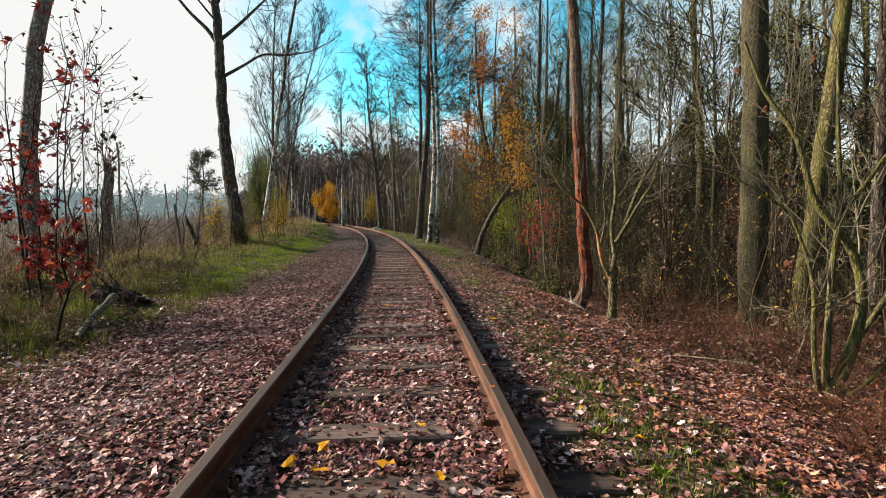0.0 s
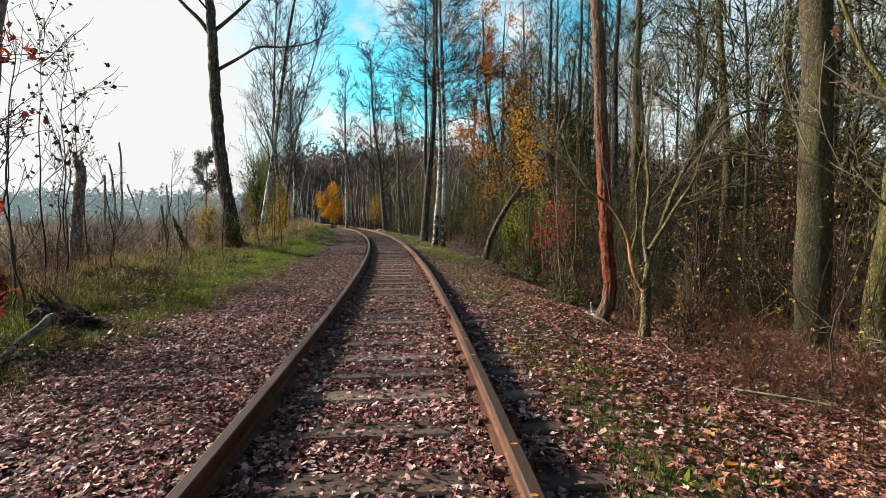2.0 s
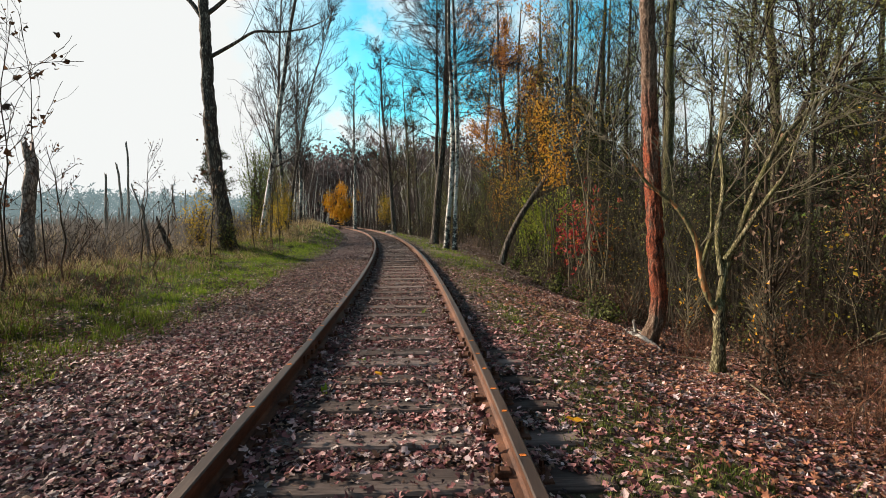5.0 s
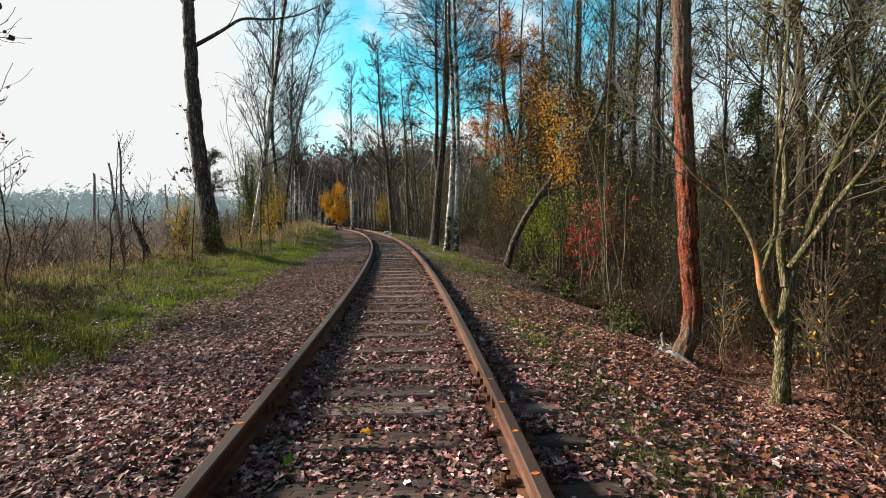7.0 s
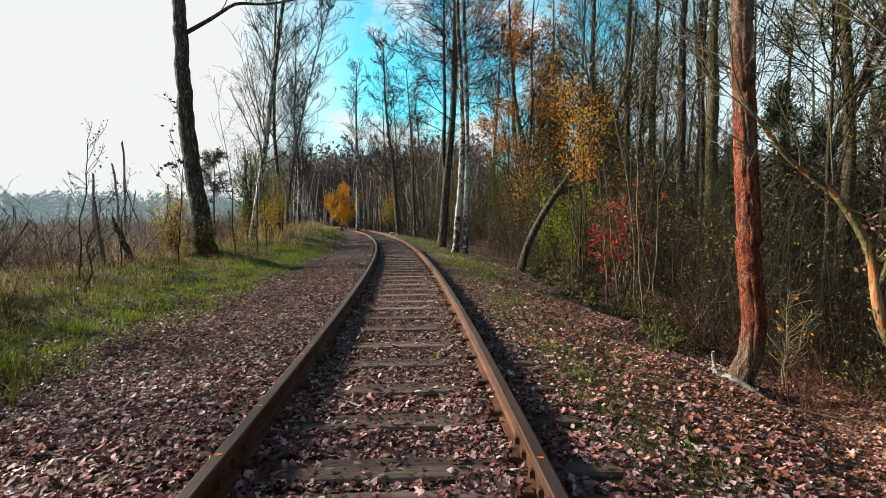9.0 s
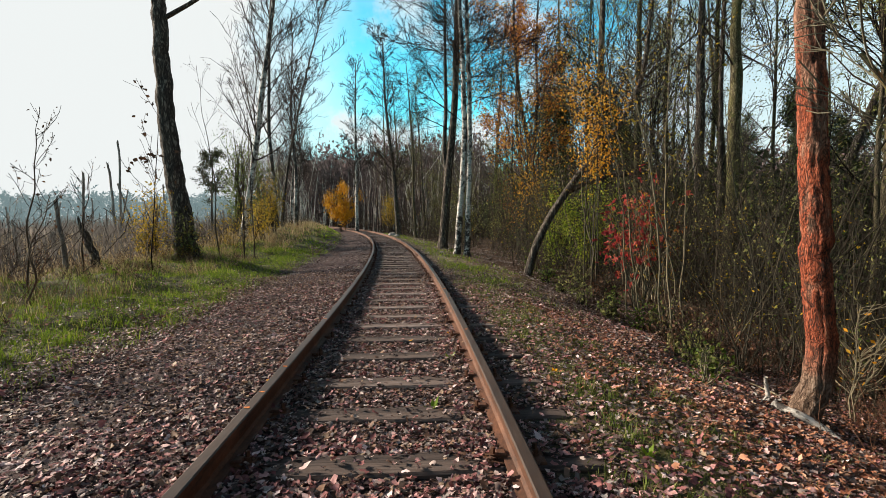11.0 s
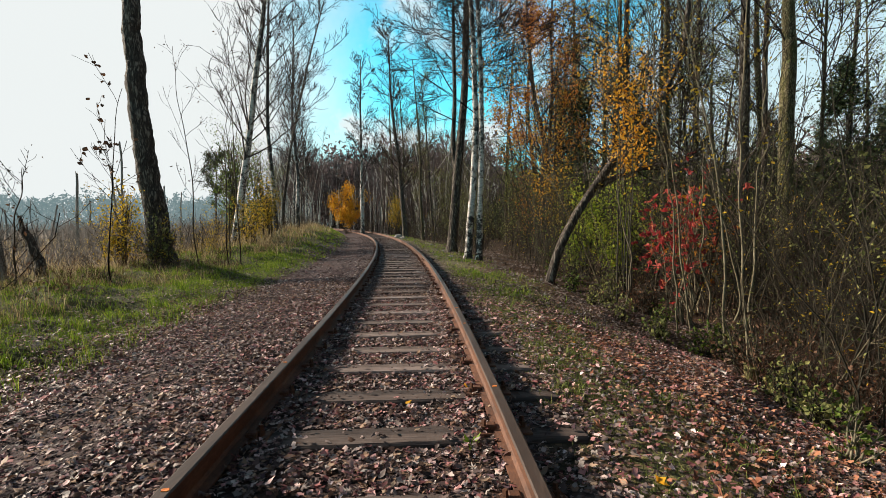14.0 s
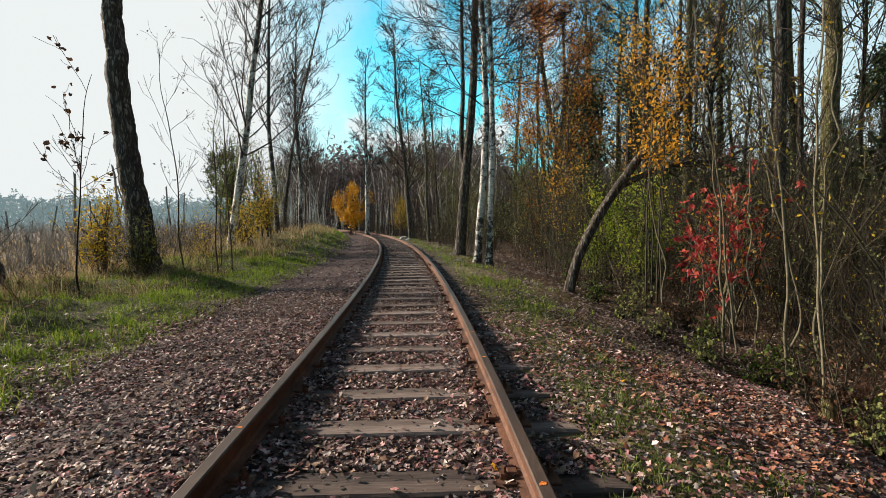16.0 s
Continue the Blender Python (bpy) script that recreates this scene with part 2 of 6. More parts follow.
M = {
    "pine_red": pine_bark(),
    "dark_bark": bark_plates("dark_rough_bark", [(0.32, (0.012, 0.010, 0.009)), (0.58, (0.065, 0.052, 0.043)), (0.85, (0.27, 0.24, 0.20))], 13, 0.25, depth=0.04),
    "grey_bark": bark_plates("grey_lichened_bark", [(0.34, (0.016, 0.014, 0.010)), (0.56, (0.075, 0.062, 0.04)), (0.85, (0.20, 0.175, 0.12))], 36, 0.4, moss=(0.085, 0.09, 0.03)),
    "moss_bark": bark_plates("mossy_bark", [(0.34, (0.02, 0.018, 0.010)), (0.56, (0.105, 0.092, 0.038)), (0.85, (0.28, 0.25, 0.13))], 24, 0.25, moss=(0.15, 0.155, 0.03)),
    "birch": birch_bark("birch_bark"),
    "birch_scarred": birch_bark("scarred_birch_bark", 0.45, 0.85, (2.5, 8.0)),
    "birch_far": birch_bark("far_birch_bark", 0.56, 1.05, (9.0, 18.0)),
    "lichen_bark": bark_plates("lichened_rough_bark", [(0.40, (0.016, 0.013, 0.009)), (0.57, (0.11, 0.09, 0.05)), (0.82, (0.36, 0.32, 0.20))], 26, 0.3, moss=(0.14, 0.14, 0.04)),
    "grit": leaf_material("purplish_grit", [(0.0, (0.025, 0.017, 0.019)), (0.6, (0.063, 0.037, 0.046)), (0.92, (0.132, 0.080, 0.091)), (1.0, (0.287, 0.187, 0.200))], 0.7, 0.0),
    "birch_log": birch_bark("peeling_birch_log_bark", 0.52, 0.72, (50.0, 60.0), 0.0),
    "birch_mossy": bark_plates("mossy_birch_log_bark", [(0.40, (0.02, 0.018, 0.014)), (0.52, (0.16, 0.15, 0.12)), (0.72, (0.55, 0.54, 0.48))], 30, 0.6, depth=0.02, moss=(0.07, 0.11, 0.03)),
    "peeled": peeled_bark(),
    "plated_bark": bark_plates("grey_plated_bark", [(0.34, (0.035, 0.028, 0.025)), (0.55, (0.208, 0.173, 0.157)), (0.85, (0.624, 0.544, 0.495))], 16, 0.45, depth=0.04),
    "twig": surface("dark_twig", [(0.3, (0.011, 0.008, 0.007)), (0.7, (0.041, 0.029, 0.023))], 4, 30, spec=0.15, rand=0.2),
    "marsh_brush": surface("grey_marsh_stems", [(0.3, (0.049, 0.043, 0.039)), (0.7, (0.202, 0.176, 0.156))], 0.6, 9),
    "twig_brown": surface("brown_twig", [(0.3, (0.026, 0.020, 0.014)), (0.7, (0.099, 0.074, 0.052))], 3, 25, spec=0.15, rand=0.3),
    "twig_grey": surface("grey_far_twig", [(0.3, (0.034, 0.027, 0.027)), (0.7, (0.125, 0.096, 0.092))], 1.2, 9, spec=0.1),
    "twig_mid": surface("grey_brown_stem", [(0.3, (0.016, 0.015, 0.011)), (0.7, (0.065, 0.056, 0.040))], 3, 25, spec=0.15, rand=0.3),
    "twig_red": surface("reddish_dead_stem", [(0.3, (0.040, 0.018, 0.011)), (0.7, (0.150, 0.071, 0.042))], 3, 25, spec=0.15, rand=0.3),
    "twig_green": surface("lichened_twig", [(0.3, (0.060, 0.052, 0.038)), (0.55, (0.170, 0.150, 0.101)), (0.75, (0.340, 0.310, 0.257))], 5, 30, spec=0.2),
    "twig_pale": surface("pale_stem", [(0.3, (0.06, 0.05, 0.032)), (0.55, (0.17, 0.145, 0.095)), (0.75, (0.36, 0.32, 0.23))], 5, 30, spec=0.2, rand=0.2),
    "dead_wood": surface("weathered_dead_wood", [(0.3, (0.05, 0.042, 0.036)), (0.5, (0.16, 0.14, 0.125)), (0.75, (0.42, 0.39, 0.35))], 5, 40, (1, 1, 0.15)),
    "sleeper": surface("weathered_sleeper_wood", [(0.30, (0.021, 0.014, 0.013)), (0.5, (0.099, 0.072, 0.062)), (0.75, (0.274, 0.213, 0.192))], 5.0, 70, (0.07, 1, 1), bump=0.8, dist=0.014, rand=0.25),
    "rust": surface("rusty_steel", [(0.3, (0.024, 0.011, 0.007)), (0.5, (0.098, 0.040, 0.021)), (0.72, (0.20, 0.085, 0.044))], 9, 80, (1, 0.4, 1), rough=0.7, metal=0.15, bump=0.3, dist=0.004, spec=0.4),
    "rail_head": surface("worn_rail_head", [(0.3, (0.032, 0.020, 0.015)), (0.55, (0.074, 0.047, 0.035)), (0.75, (0.133, 0.090, 0.067))], 7, 70, (1, 0.15, 1), rough=0.5, metal=0.3, bump=0.15, dist=0.003, spec=0.5),
    "orange_paint": surface("orange_marking_paint", [(0.35, (0.20, 0.06, 0.02)), (0.45, (0.60, 0.15, 0.02)), (0.7, (0.80, 0.27, 0.05))], 40, 120, rough=0.6),
    "leaf_litter": leaf_material("fallen_red_leaves", [(0.0, (0.064, 0.025, 0.026)), (0.25, (0.185, 0.072, 0.073)), (0.5, (0.335, 0.141, 0.134)), (0.72, (0.497, 0.264, 0.255)), (0.9, (0.672, 0.474, 0.452)), (1.0, (0.788, 0.640, 0.628))], 0.5, 0.12),
    "leaf_tan": leaf_material("fallen_tan_leaves", [(0.0, (0.031, 0.023, 0.022)), (0.3, (0.091, 0.062, 0.057)), (0.55, (0.140, 0.100, 0.092)), (0.85, (0.223, 0.179, 0.162)), (1.0, (0.349, 0.316, 0.293))], 0.5, 0.12),
    "leaf_pale": leaf_material("fallen_bleached_leaves", [(0.0, (0.075, 0.043, 0.041)), (0.3, (0.202, 0.125, 0.116)), (0.6, (0.334, 0.237, 0.220)), (0.85, (0.458, 0.358, 0.328)), (1.0, (0.581, 0.483, 0.440))], 0.5, 0.12),
    "leaf_brown": leaf_material("brown_fallen_leaves", [(0.0, (0.043, 0.027, 0.022)), (0.4, (0.123, 0.070, 0.050)), (0.75, (0.247, 0.149, 0.101)), (1.0, (0.380, 0.276, 0.197))], 0.6, 0.12),
    "leaf_warm": leaf_material("fallen_orange_brown_leaves", [(0.0, (0.066, 0.025, 0.016)), (0.3, (0.204, 0.078, 0.046)), (0.6, (0.371, 0.159, 0.092)), (0.85, (0.479, 0.235, 0.146)), (1.0, (0.598, 0.377, 0.263))], 0.5, 0.12),
    "leaf_yellow": leaf_material("yellow_leaves", [(0.0, (0.420, 0.176, 0.013)), (0.5, (0.620, 0.299, 0.018)), (1.0, (0.720, 0.414, 0.054))], 0.5, 0.35),
    "leaf_gold": leaf_material("gold_green_leaves", [(0.0, (0.14, 0.13, 0.02)), (0.4, (0.32, 0.23, 0.025)), (1.0, (0.56, 0.36, 0.03))], 0.5, 0.35),
    "leaf_orange": leaf_material("orange_brown_leaves", [(0.0, (0.22, 0.065, 0.014)), (0.5, (0.44, 0.155, 0.022)), (1.0, (0.64, 0.30, 0.035))], 0.5, 0.3),
    "leaf_red": leaf_material("red_leaves", [(0.0, (0.16, 0.02, 0.022)), (0.5, (0.40, 0.05, 0.05)), (0.9, (0.55, 0.12, 0.09)), (1.0, (0.55, 0.26, 0.10))], 0.5, 0.4),
    "leaf_dark_red": leaf_material("dark_red_leaves", [(0.0, (0.067, 0.015, 0.015)), (0.6, (0.190, 0.028, 0.027)), (0.9, (0.342, 0.067, 0.040)), (1.0, (0.570, 0.190, 0.070))], 0.5, 0.3),
    "leaf_dark": leaf_material("dark_withered_leaves", [(0.0, (0.03, 0.02, 0.014)), (0.6, (0.09, 0.05, 0.03)), (1.0, (0.18, 0.09, 0.05))], 0.6, 0.2),
    "leaf_green": leaf_material("green_leaves", [(0.0, (0.035, 0.06, 0.012)), (0.5, (0.075, 0.12, 0.02)), (1.0, (0.16, 0.19, 0.03))], 0.5, 0.3),
    "leaf_lime": leaf_material("yellow_green_leaves", [(0.0, (0.114, 0.180, 0.021)), (0.5, (0.279, 0.380, 0.038)), (1.0, (0.590, 0.588, 0.069))], 0.5, 0.4),
    "needles": leaf_material("pine_needles", [(0.0, (0.014, 0.026, 0.012)), (0.5, (0.035, 0.058, 0.024)), (1.0, (0.075, 0.10, 0.04))], 0.6, 0.15),
    "grass": leaf_material("grass_blades", [(0.0, (0.051, 0.072, 0.009)), (0.4, (0.112, 0.197, 0.017)), (0.75, (0.214, 0.313, 0.032)), (1.0, (0.368, 0.373, 0.081))], 0.55, 0.35),
    "moss": leaf_material("moss_and_short_grass", [(0.0, (0.025, 0.035, 0.006)), (0.5, (0.085, 0.10, 0.020)), (1.0, (0.20, 0.21, 0.06))], 0.7, 0.25),
    "verge": leaf_material("trodden_verge_grass", [(0.0, (0.037, 0.043, 0.012)), (0.35, (0.090, 0.123, 0.026)), (0.65, (0.159, 0.224, 0.046)), (0.85, (0.233, 0.251, 0.075)), (1.0, (0.361, 0.366, 0.142))], 0.65, 0.3),
    "dry_grass": leaf_material("dry_grass_blades", [(0.0, (0.143, 0.098, 0.046)), (0.5, (0.338, 0.247, 0.133)), (1.0, (0.585, 0.468, 0.278))], 0.7, 0.25),
    "far_wood": haze_glow_wood(),
    # base colours lightened towards mauve to paint in distance haze
    "back_wood": leaf_material("haze_paled_wood", [(0.0, (0.085, 0.069, 0.064)), (0.6, (0.182, 0.134, 0.133)), (1.0, (0.295, 0.213, 0.211))], 0.9, 0.1),
    "leaf_olive": leaf_material("olive_catkins_and_leaves", [(0.0, (0.062, 0.069, 0.023)), (0.6, (0.159, 0.172, 0.059)), (1.0, (0.290, 0.273, 0.099))], 0.7, 0.25),
    "deep_green": leaf_material("dark_understorey", [(0.0, (0.021, 0.029, 0.014)), (0.5, (0.051, 0.065, 0.032)), (0.85, (0.086, 0.095, 0.046)), (1.0, (0.149, 0.112, 0.061))], 0.8, 0.15),
    "stone": surface("pale_stone", [(0.3, (0.16, 0.14, 0.13)), (0.7, (0.42, 0.39, 0.36))], 8, 60),
}


# ---- geometry helpers ----
def mesh_of(name, verts, faces, mat, smooth=True, extra=None):
    """A mesh from an array of points and a list of index arrays."""
    me = bpy.data.meshes.new(name)
    verts = np.asarray(verts, np.float32)
    faces = [np.asarray(f, np.int32) for f in faces if len(f)]
    loops = np.concatenate([f.ravel() for f in faces])
    size = np.concatenate([np.full(len(f), f.shape[1], np.int32) for f in faces])
    me.vertices.add(len(verts))
    me.vertices.foreach_set("co", verts.ravel())
    me.loops.add(len(loops))
    me.loops.foreach_set("vertex_index", loops)
    me.polygons.add(len(size))
    me.polygons.foreach_set("loop_start", np.concatenate(([0], np.cumsum(size)[:-1])).astype(np.int32))
    me.polygons.foreach_set("use_smooth", np.full(len(size), smooth))
    for m in (mat if isinstance(mat, (list, tuple)) else [mat]):
        me.materials.append(m)
    if extra is not None:
        at = me.attributes.new("lateral", "FLOAT", "POINT")
        at.data.foreach_set("value", np.asarray(extra, np.float32))
    me.update(calc_edges=True)
    return me


def joined(pieces):
    """Several (verts, faces) put together."""
    vs, fs, at = [], [], 0
    for v, f in pieces:
        if len(v) == 0:
            continue
        vs.append(v)
        fs += [x + at for x in f]
        at += len(v)
    return np.concatenate(vs), fs


def part(name, data, mat, parent, label="", smooth=True, kind=""):
    ob = new(name, mesh_of(name, data[0], data[1], mat, smooth))
    ob.parent = parent
    return tagged(ob, label, kind=kind)


def thing(name, label, category, at=(0, 0, 0), group="", kind="", turn=0.0):
    ob = new(name)
    ob.empty_display_size = 0.2
    ob.matrix_basis = pose(*at, 0, 0, turn)
    return tagged(ob, label, category, group, kind)


def unit(a):
    return a / np.maximum(np.linalg.norm(a, axis=-1, keepdims=True), 1e-9)


def tubes(P, R, n=4, cap=False):
    """Tapering round stems along the polylines P (m, k, 3) with radii R (m, k)."""
    P, R = np.asarray(P, float), np.asarray(R, float)
    m, k, _ = P.shape
    T = unit(np.gradient(P, axis=1))
    mean = np.abs(unit(T.mean(1))[:, 2])
    ref = np.where((mean > 0.75)[:, None], np.array([[1.0, 0.02, 0.0]]), np.array([[0.03, 0.02, 1.0]]))[:, None, :]
    A = unit(np.cross(T, ref))
    B = np.cross(T, A)
    a = np.linspace(0, 2 * np.pi, n, endpoint=False)
    V = P[:, :, None, :] + R[:, :, None, None] * (np.cos(a)[:, None] * A[:, :, None, :] + np.sin(a)[:, None] * B[:, :, None, :])
    idx = np.arange(m * k * n).reshape(m, k, n)
    nxt = np.roll(idx, -1, 2)
    F = np.stack([idx[:, :-1], nxt[:, :-1], nxt[:, 1:], idx[:, 1:]], -1).reshape(-1, 4)
    V = V.reshape(-1, 3)
    faces = [F[:, ::-1]]
    if cap:
        tips = P[:, -1] + T[:, -1] * R[:, -1:] * 0.25
        ci = len(V) + np.arange(m)
        V = np.concatenate([V, tips])
        last = idx[:, -1]
        faces.append(np.stack([np.repeat(ci[:, None], n, 1), np.roll(last, -1, 1), last], -1).reshape(-1, 3)[:, ::-1])
    return V, faces


def grow(rng, P, R, n, s0, s1, angle, length, k=5, wander=0.15, lift=0.15, rad=0.55, taper=0.2):
    """n side shoots on each polyline of P."""
    m, kk, _ = P.shape
    i0 = np.repeat(np.arange(m), n)
    s = rng.uniform(s0, s1, len(i0))
    f = s * (kk - 1)
    i = np.minimum(f.astype(int), kk - 2)
    w = (f - i)[:, None]
    base = P[i0, i] * (1 - w) + P[i0, i + 1] * w
    t = unit(P[i0, i + 1] - P[i0, i])
    r0 = (R[i0, i] * (1 - w[:, 0]) + R[i0, i + 1] * w[:, 0]) * rad
    v = rng.normal(size=t.shape)
    v = unit(v - (v * t).sum(1, keepdims=True) * t)
    a = np.radians(angle) * rng.uniform(0.7, 1.3, len(i0))[:, None]
    d = unit(np.cos(a) * t + np.sin(a) * v)
    span = np.linalg.norm(np.diff(P, axis=1), axis=2).sum(1)[i0]
    L = (length(s) if callable(length) else length) * span * rng.uniform(0.55, 1.15, len(i0))
    out = [base]
    for _ in range(k - 1):
        d = unit(d + wander * rng.normal(size=d.shape) + np.array([0, 0, lift / (k - 1)]))
        out.append(out[-1] + d * (L / (k - 1))[:, None])
    return np.stack(out, 1), r0[:, None] * np.linspace(1, taper, k)[None, :]


def curve_pts(pts, n, rng=None, wobble=0.0):
    """A smooth line through a few points."""
    pts = np.asarray(pts, float)
    d = np.concatenate(([0], np.cumsum(np.linalg.norm(np.diff(pts, axis=0), axis=1))))
    q = np.linspace(0, d[-1], n)
    out = np.stack([np.interp(q, d, pts[:, i]) for i in range(3)], 1)
    for _ in range(max(1, n // 12)):
        out[1:-1] = 0.25 * out[:-2] + 0.5 * out[1:-1] + 0.25 * out[2:]
    if rng is not None and wobble:
        w = rng.normal(size=(n, 3)) * wobble
        for _ in range(3):
            w[1:-1] = (w[:-2] + w[1:-1] + w[2:]) / 3
        w[0] = 0
        out += w
    return out


DIAMOND = np.array([(0, 0, 0), (0.28, 0.45, 0.06), (0, 1, 0), (-0.28, 0.45, 0.06)], float), np.array([(0, 1, 2), (0, 2, 3)])
SLIVER = np.array([(0.22, 0, 0), (0.1, 1, 0.05), (-0.32, 0.35, 0)], float), np.array([(0, 1, 2)])


def maple_shape():
    """A five-lobed leaf with deep notches and drooping lobe tips, counted from its stalk."""
    ring = [(0.0, 0.0)]
    lobes = [(-112, 0.44), (-56, 0.60), (0, 0.66), (56, 0.60), (112, 0.44)]
    for i, (a, r) in enumerate(lobes):
        wide = (a,) if abs(a) > 100 else (a - 11, a, a + 11)
        for w in wide:
            q = r if w == a else r * 0.66
            ring.append((math.sin(radians(w)) * q, 0.40 + math.cos(radians(w)) * q))
        if i < 4:
            mid = (a + lobes[i + 1][0]) / 2
            ring.append((math.sin(radians(mid)) * 0.20, 0.40 + math.cos(radians(mid)) * 0.20))
    rise = [0.34 * (x * x + (y - 0.4) ** 2) + (0.05 if k % 2 else -0.03) for k, (x, y) in enumerate(ring)]
    n = len(ring)
    return (np.array([(0, 0.4, -0.04)] + [(x, y, z) for (x, y), z in zip(ring, rise)]), np.array([(0, 1 + k, 1 + (k + 1) % n) for k in range(n)]))


MAPLE = maple_shape()
CURLED = np.array([(0, 0, 0.03), (0.30, 0.20, 0.16), (0.19, 0.44, 0.03), (0.37, 0.70, 0.18), (0, 1, 0.12), (-0.34, 0.62, 0.05), (-0.17, 0.42, 0.04), (-0.30, 0.2, 0.15)], float), np.array([(0, 1, 2), (0, 2, 6), (0, 6, 7), (2, 3, 4), (2, 4, 6), (6, 4, 5)])
LOBED = (np.array([(0, 0.42, -0.04), (0, 0, 0.05), (0.26, 0.08, 0.03), (0.46, 0.36, 0.14), (0.29, 0.56, 0.03), (0.05, 0.95, 0.15), (-0.28, 0.60, 0.03), (-0.45, 0.40, 0.14), (-0.25, 0.10, 0.03)]),
         np.array([(0, 1 + i, 1 + (i + 1) % 8) for i in range(8)]))


def rotations(rng, n, flat=None):
    """Random turns; flat: how far a leaf may lie off level, in radians."""
    a = rng.uniform(0, 2 * np.pi, n)
    if flat is None:
        v = unit(rng.normal(size=(n, 3)))
    else:
        t, h = np.abs(rng.normal(0, flat, n)), rng.uniform(0, 2 * np.pi, n)
        v = np.stack([np.sin(t) * np.cos(h), np.sin(t) * np.sin(h), np.cos(t) * np.where(rng.random(n) < 0.5, 1, -1)], 1)
    ref = np.where(np.abs(v[:, 2:]) > 0.9, np.array([[1.0, 0, 0]]), np.array([[0, 0, 1.0]]))
    x = unit(np.cross(ref, v))
    y = np.cross(v, x)
    X = np.cos(a)[:, None] * x + np.sin(a)[:, None] * y
    return np.stack([X, np.cross(v, X), v], -1)


def leaves(rng, points, size, shape=DIAMOND, flat=None, curl=(0.6, 1.6)):
    points = np.asarray(points)
    n = len(points)
    tv, tf = shape
    Rm = rotations(rng, n, flat)
    s = size * rng.uniform(0.6, 1.3, n)
    local = np.repeat(tv[None], n, 0) * s[:, None, None]
    local[:, :, 2] *= rng.uniform(*curl, n)[:, None] * rng.choice([-1, 1], n)[:, None] if flat is None else rng.uniform(*curl, n)[:, None]
    local[:, :, 0] *= rng.uniform(0.75, 1.1, n)[:, None]
    if len(tv) > 4:
        local *= 1 + 0.13 * rng.normal(size=(n, len(tv), 1))
        local[:, :, 2] += 0.06 * rng.normal(size=(n, len(tv))) * s[:, None]
    V = np.einsum("nij,nkj->nki", Rm, local) + points[:, None, :]
    F = tf[None] + (np.arange(n) * len(tv))[:, None, None]
    return V.reshape(-1, 3), [F.reshape(-1, 3)]


def along(rng, P, n, spread=0.05):
    """n points near the polylines of P."""
    m, k, _ = P.shape
    i = rng.integers(0, m, n)
    f = rng.uniform(0.2, 1, n) * (k - 1)
    j = np.minimum(f.astype(int), k - 2)
    w = (f - j)[:, None]
    return P[i, j] * (1 - w) + P[i, j + 1] * w + rng.normal(size=(n, 3)) * spread


# ---- the lie of the land ----
def cx(y):
    """The track's middle line: straight behind, bending left ahead."""
    y = np.asarray(y, float)
    return np.where(y < 0, -0.13 - 0.07 * y, np.where(y < 100, -0.13 - 0.07 * y - 0.0025 * y * y, -32.13 - 0.57 * (y - 100)))


def heading(y):
    y = np.asarray(y, float)
    return np.where(y < 0, -0.07, np.where(y < 100, -0.07 - 0.005 * y, -0.57))


PROFILE_U = [-60, -14, -10, -8.3, -7, -6, -5.2, -4.3, -3.4, -2.7, -2.0, -1.5, -1.1, -.88, -.75, -.6, -.35, .35, .6, .75, .88, 1.3, 1.45, 1.9, 2.5, 3, 3.6, 4.5, 5.3, 6, 8, 14, 40]
PROFILE_Z = [-.75, -.62, -.52, -.35, 0, .08, .02, -.1, -.2, -.23, -.18, -.14, -.13, -.145, -.19, -.172, -.2, -.2, -.172, -.2, -.192, -.2, -.19, -.26, -.43, -.6, -.78, -1.13, -1.3, -1.42, -1.45, -1.3, -1.0]


def ground_z(x, y):
    """Height of the ground; 0 is the top of the rails."""
    x, y = np.asarray(x, float), np.asarray(y, float)
    u = x - cx(y)
    z = np.interp(u, PROFILE_U, PROFILE_Z)
    right = np.maximum(z, np.interp(y, [8.5, 11.5], [-0.86, -1.45]))
    right = -0.16 + (right + 0.16) * np.interp(y, [13, 22], [1, 0.42])
    z = np.where(u > 0.8, right, z)
    # the grassy bank grows towards the bend
    z = z + np.interp(y, [18, 34, 70, 110], [0, 0.55, 0.8, 0.3]) * np.interp(u, [-14, -8, -5, -3.6, -2.3], [0, 0.7, 1.0, 0.8, 0])
    amp = np.interp(u, [-9, -5, -3.4, -1.6, -0.9, 0.9, 1.6, 4, 9], [0.12, 0.10, 0.05, 0.012, 0.0, 0.0, 0.012, 0.05, 0.09])
    bumps = np.sin(x * 2.1 + 0.6 * np.sin(y * 1.3)) * np.sin(y * 1.7 + 0.8 * np.sin(x * 1.1)) + 0.5 * np.sin(x * 4.7 + y * 2.2) * np.sin(y * 5.1 - x)
    return z + amp * bumps


def gz(x, y):
    return float(ground_z(x, y))


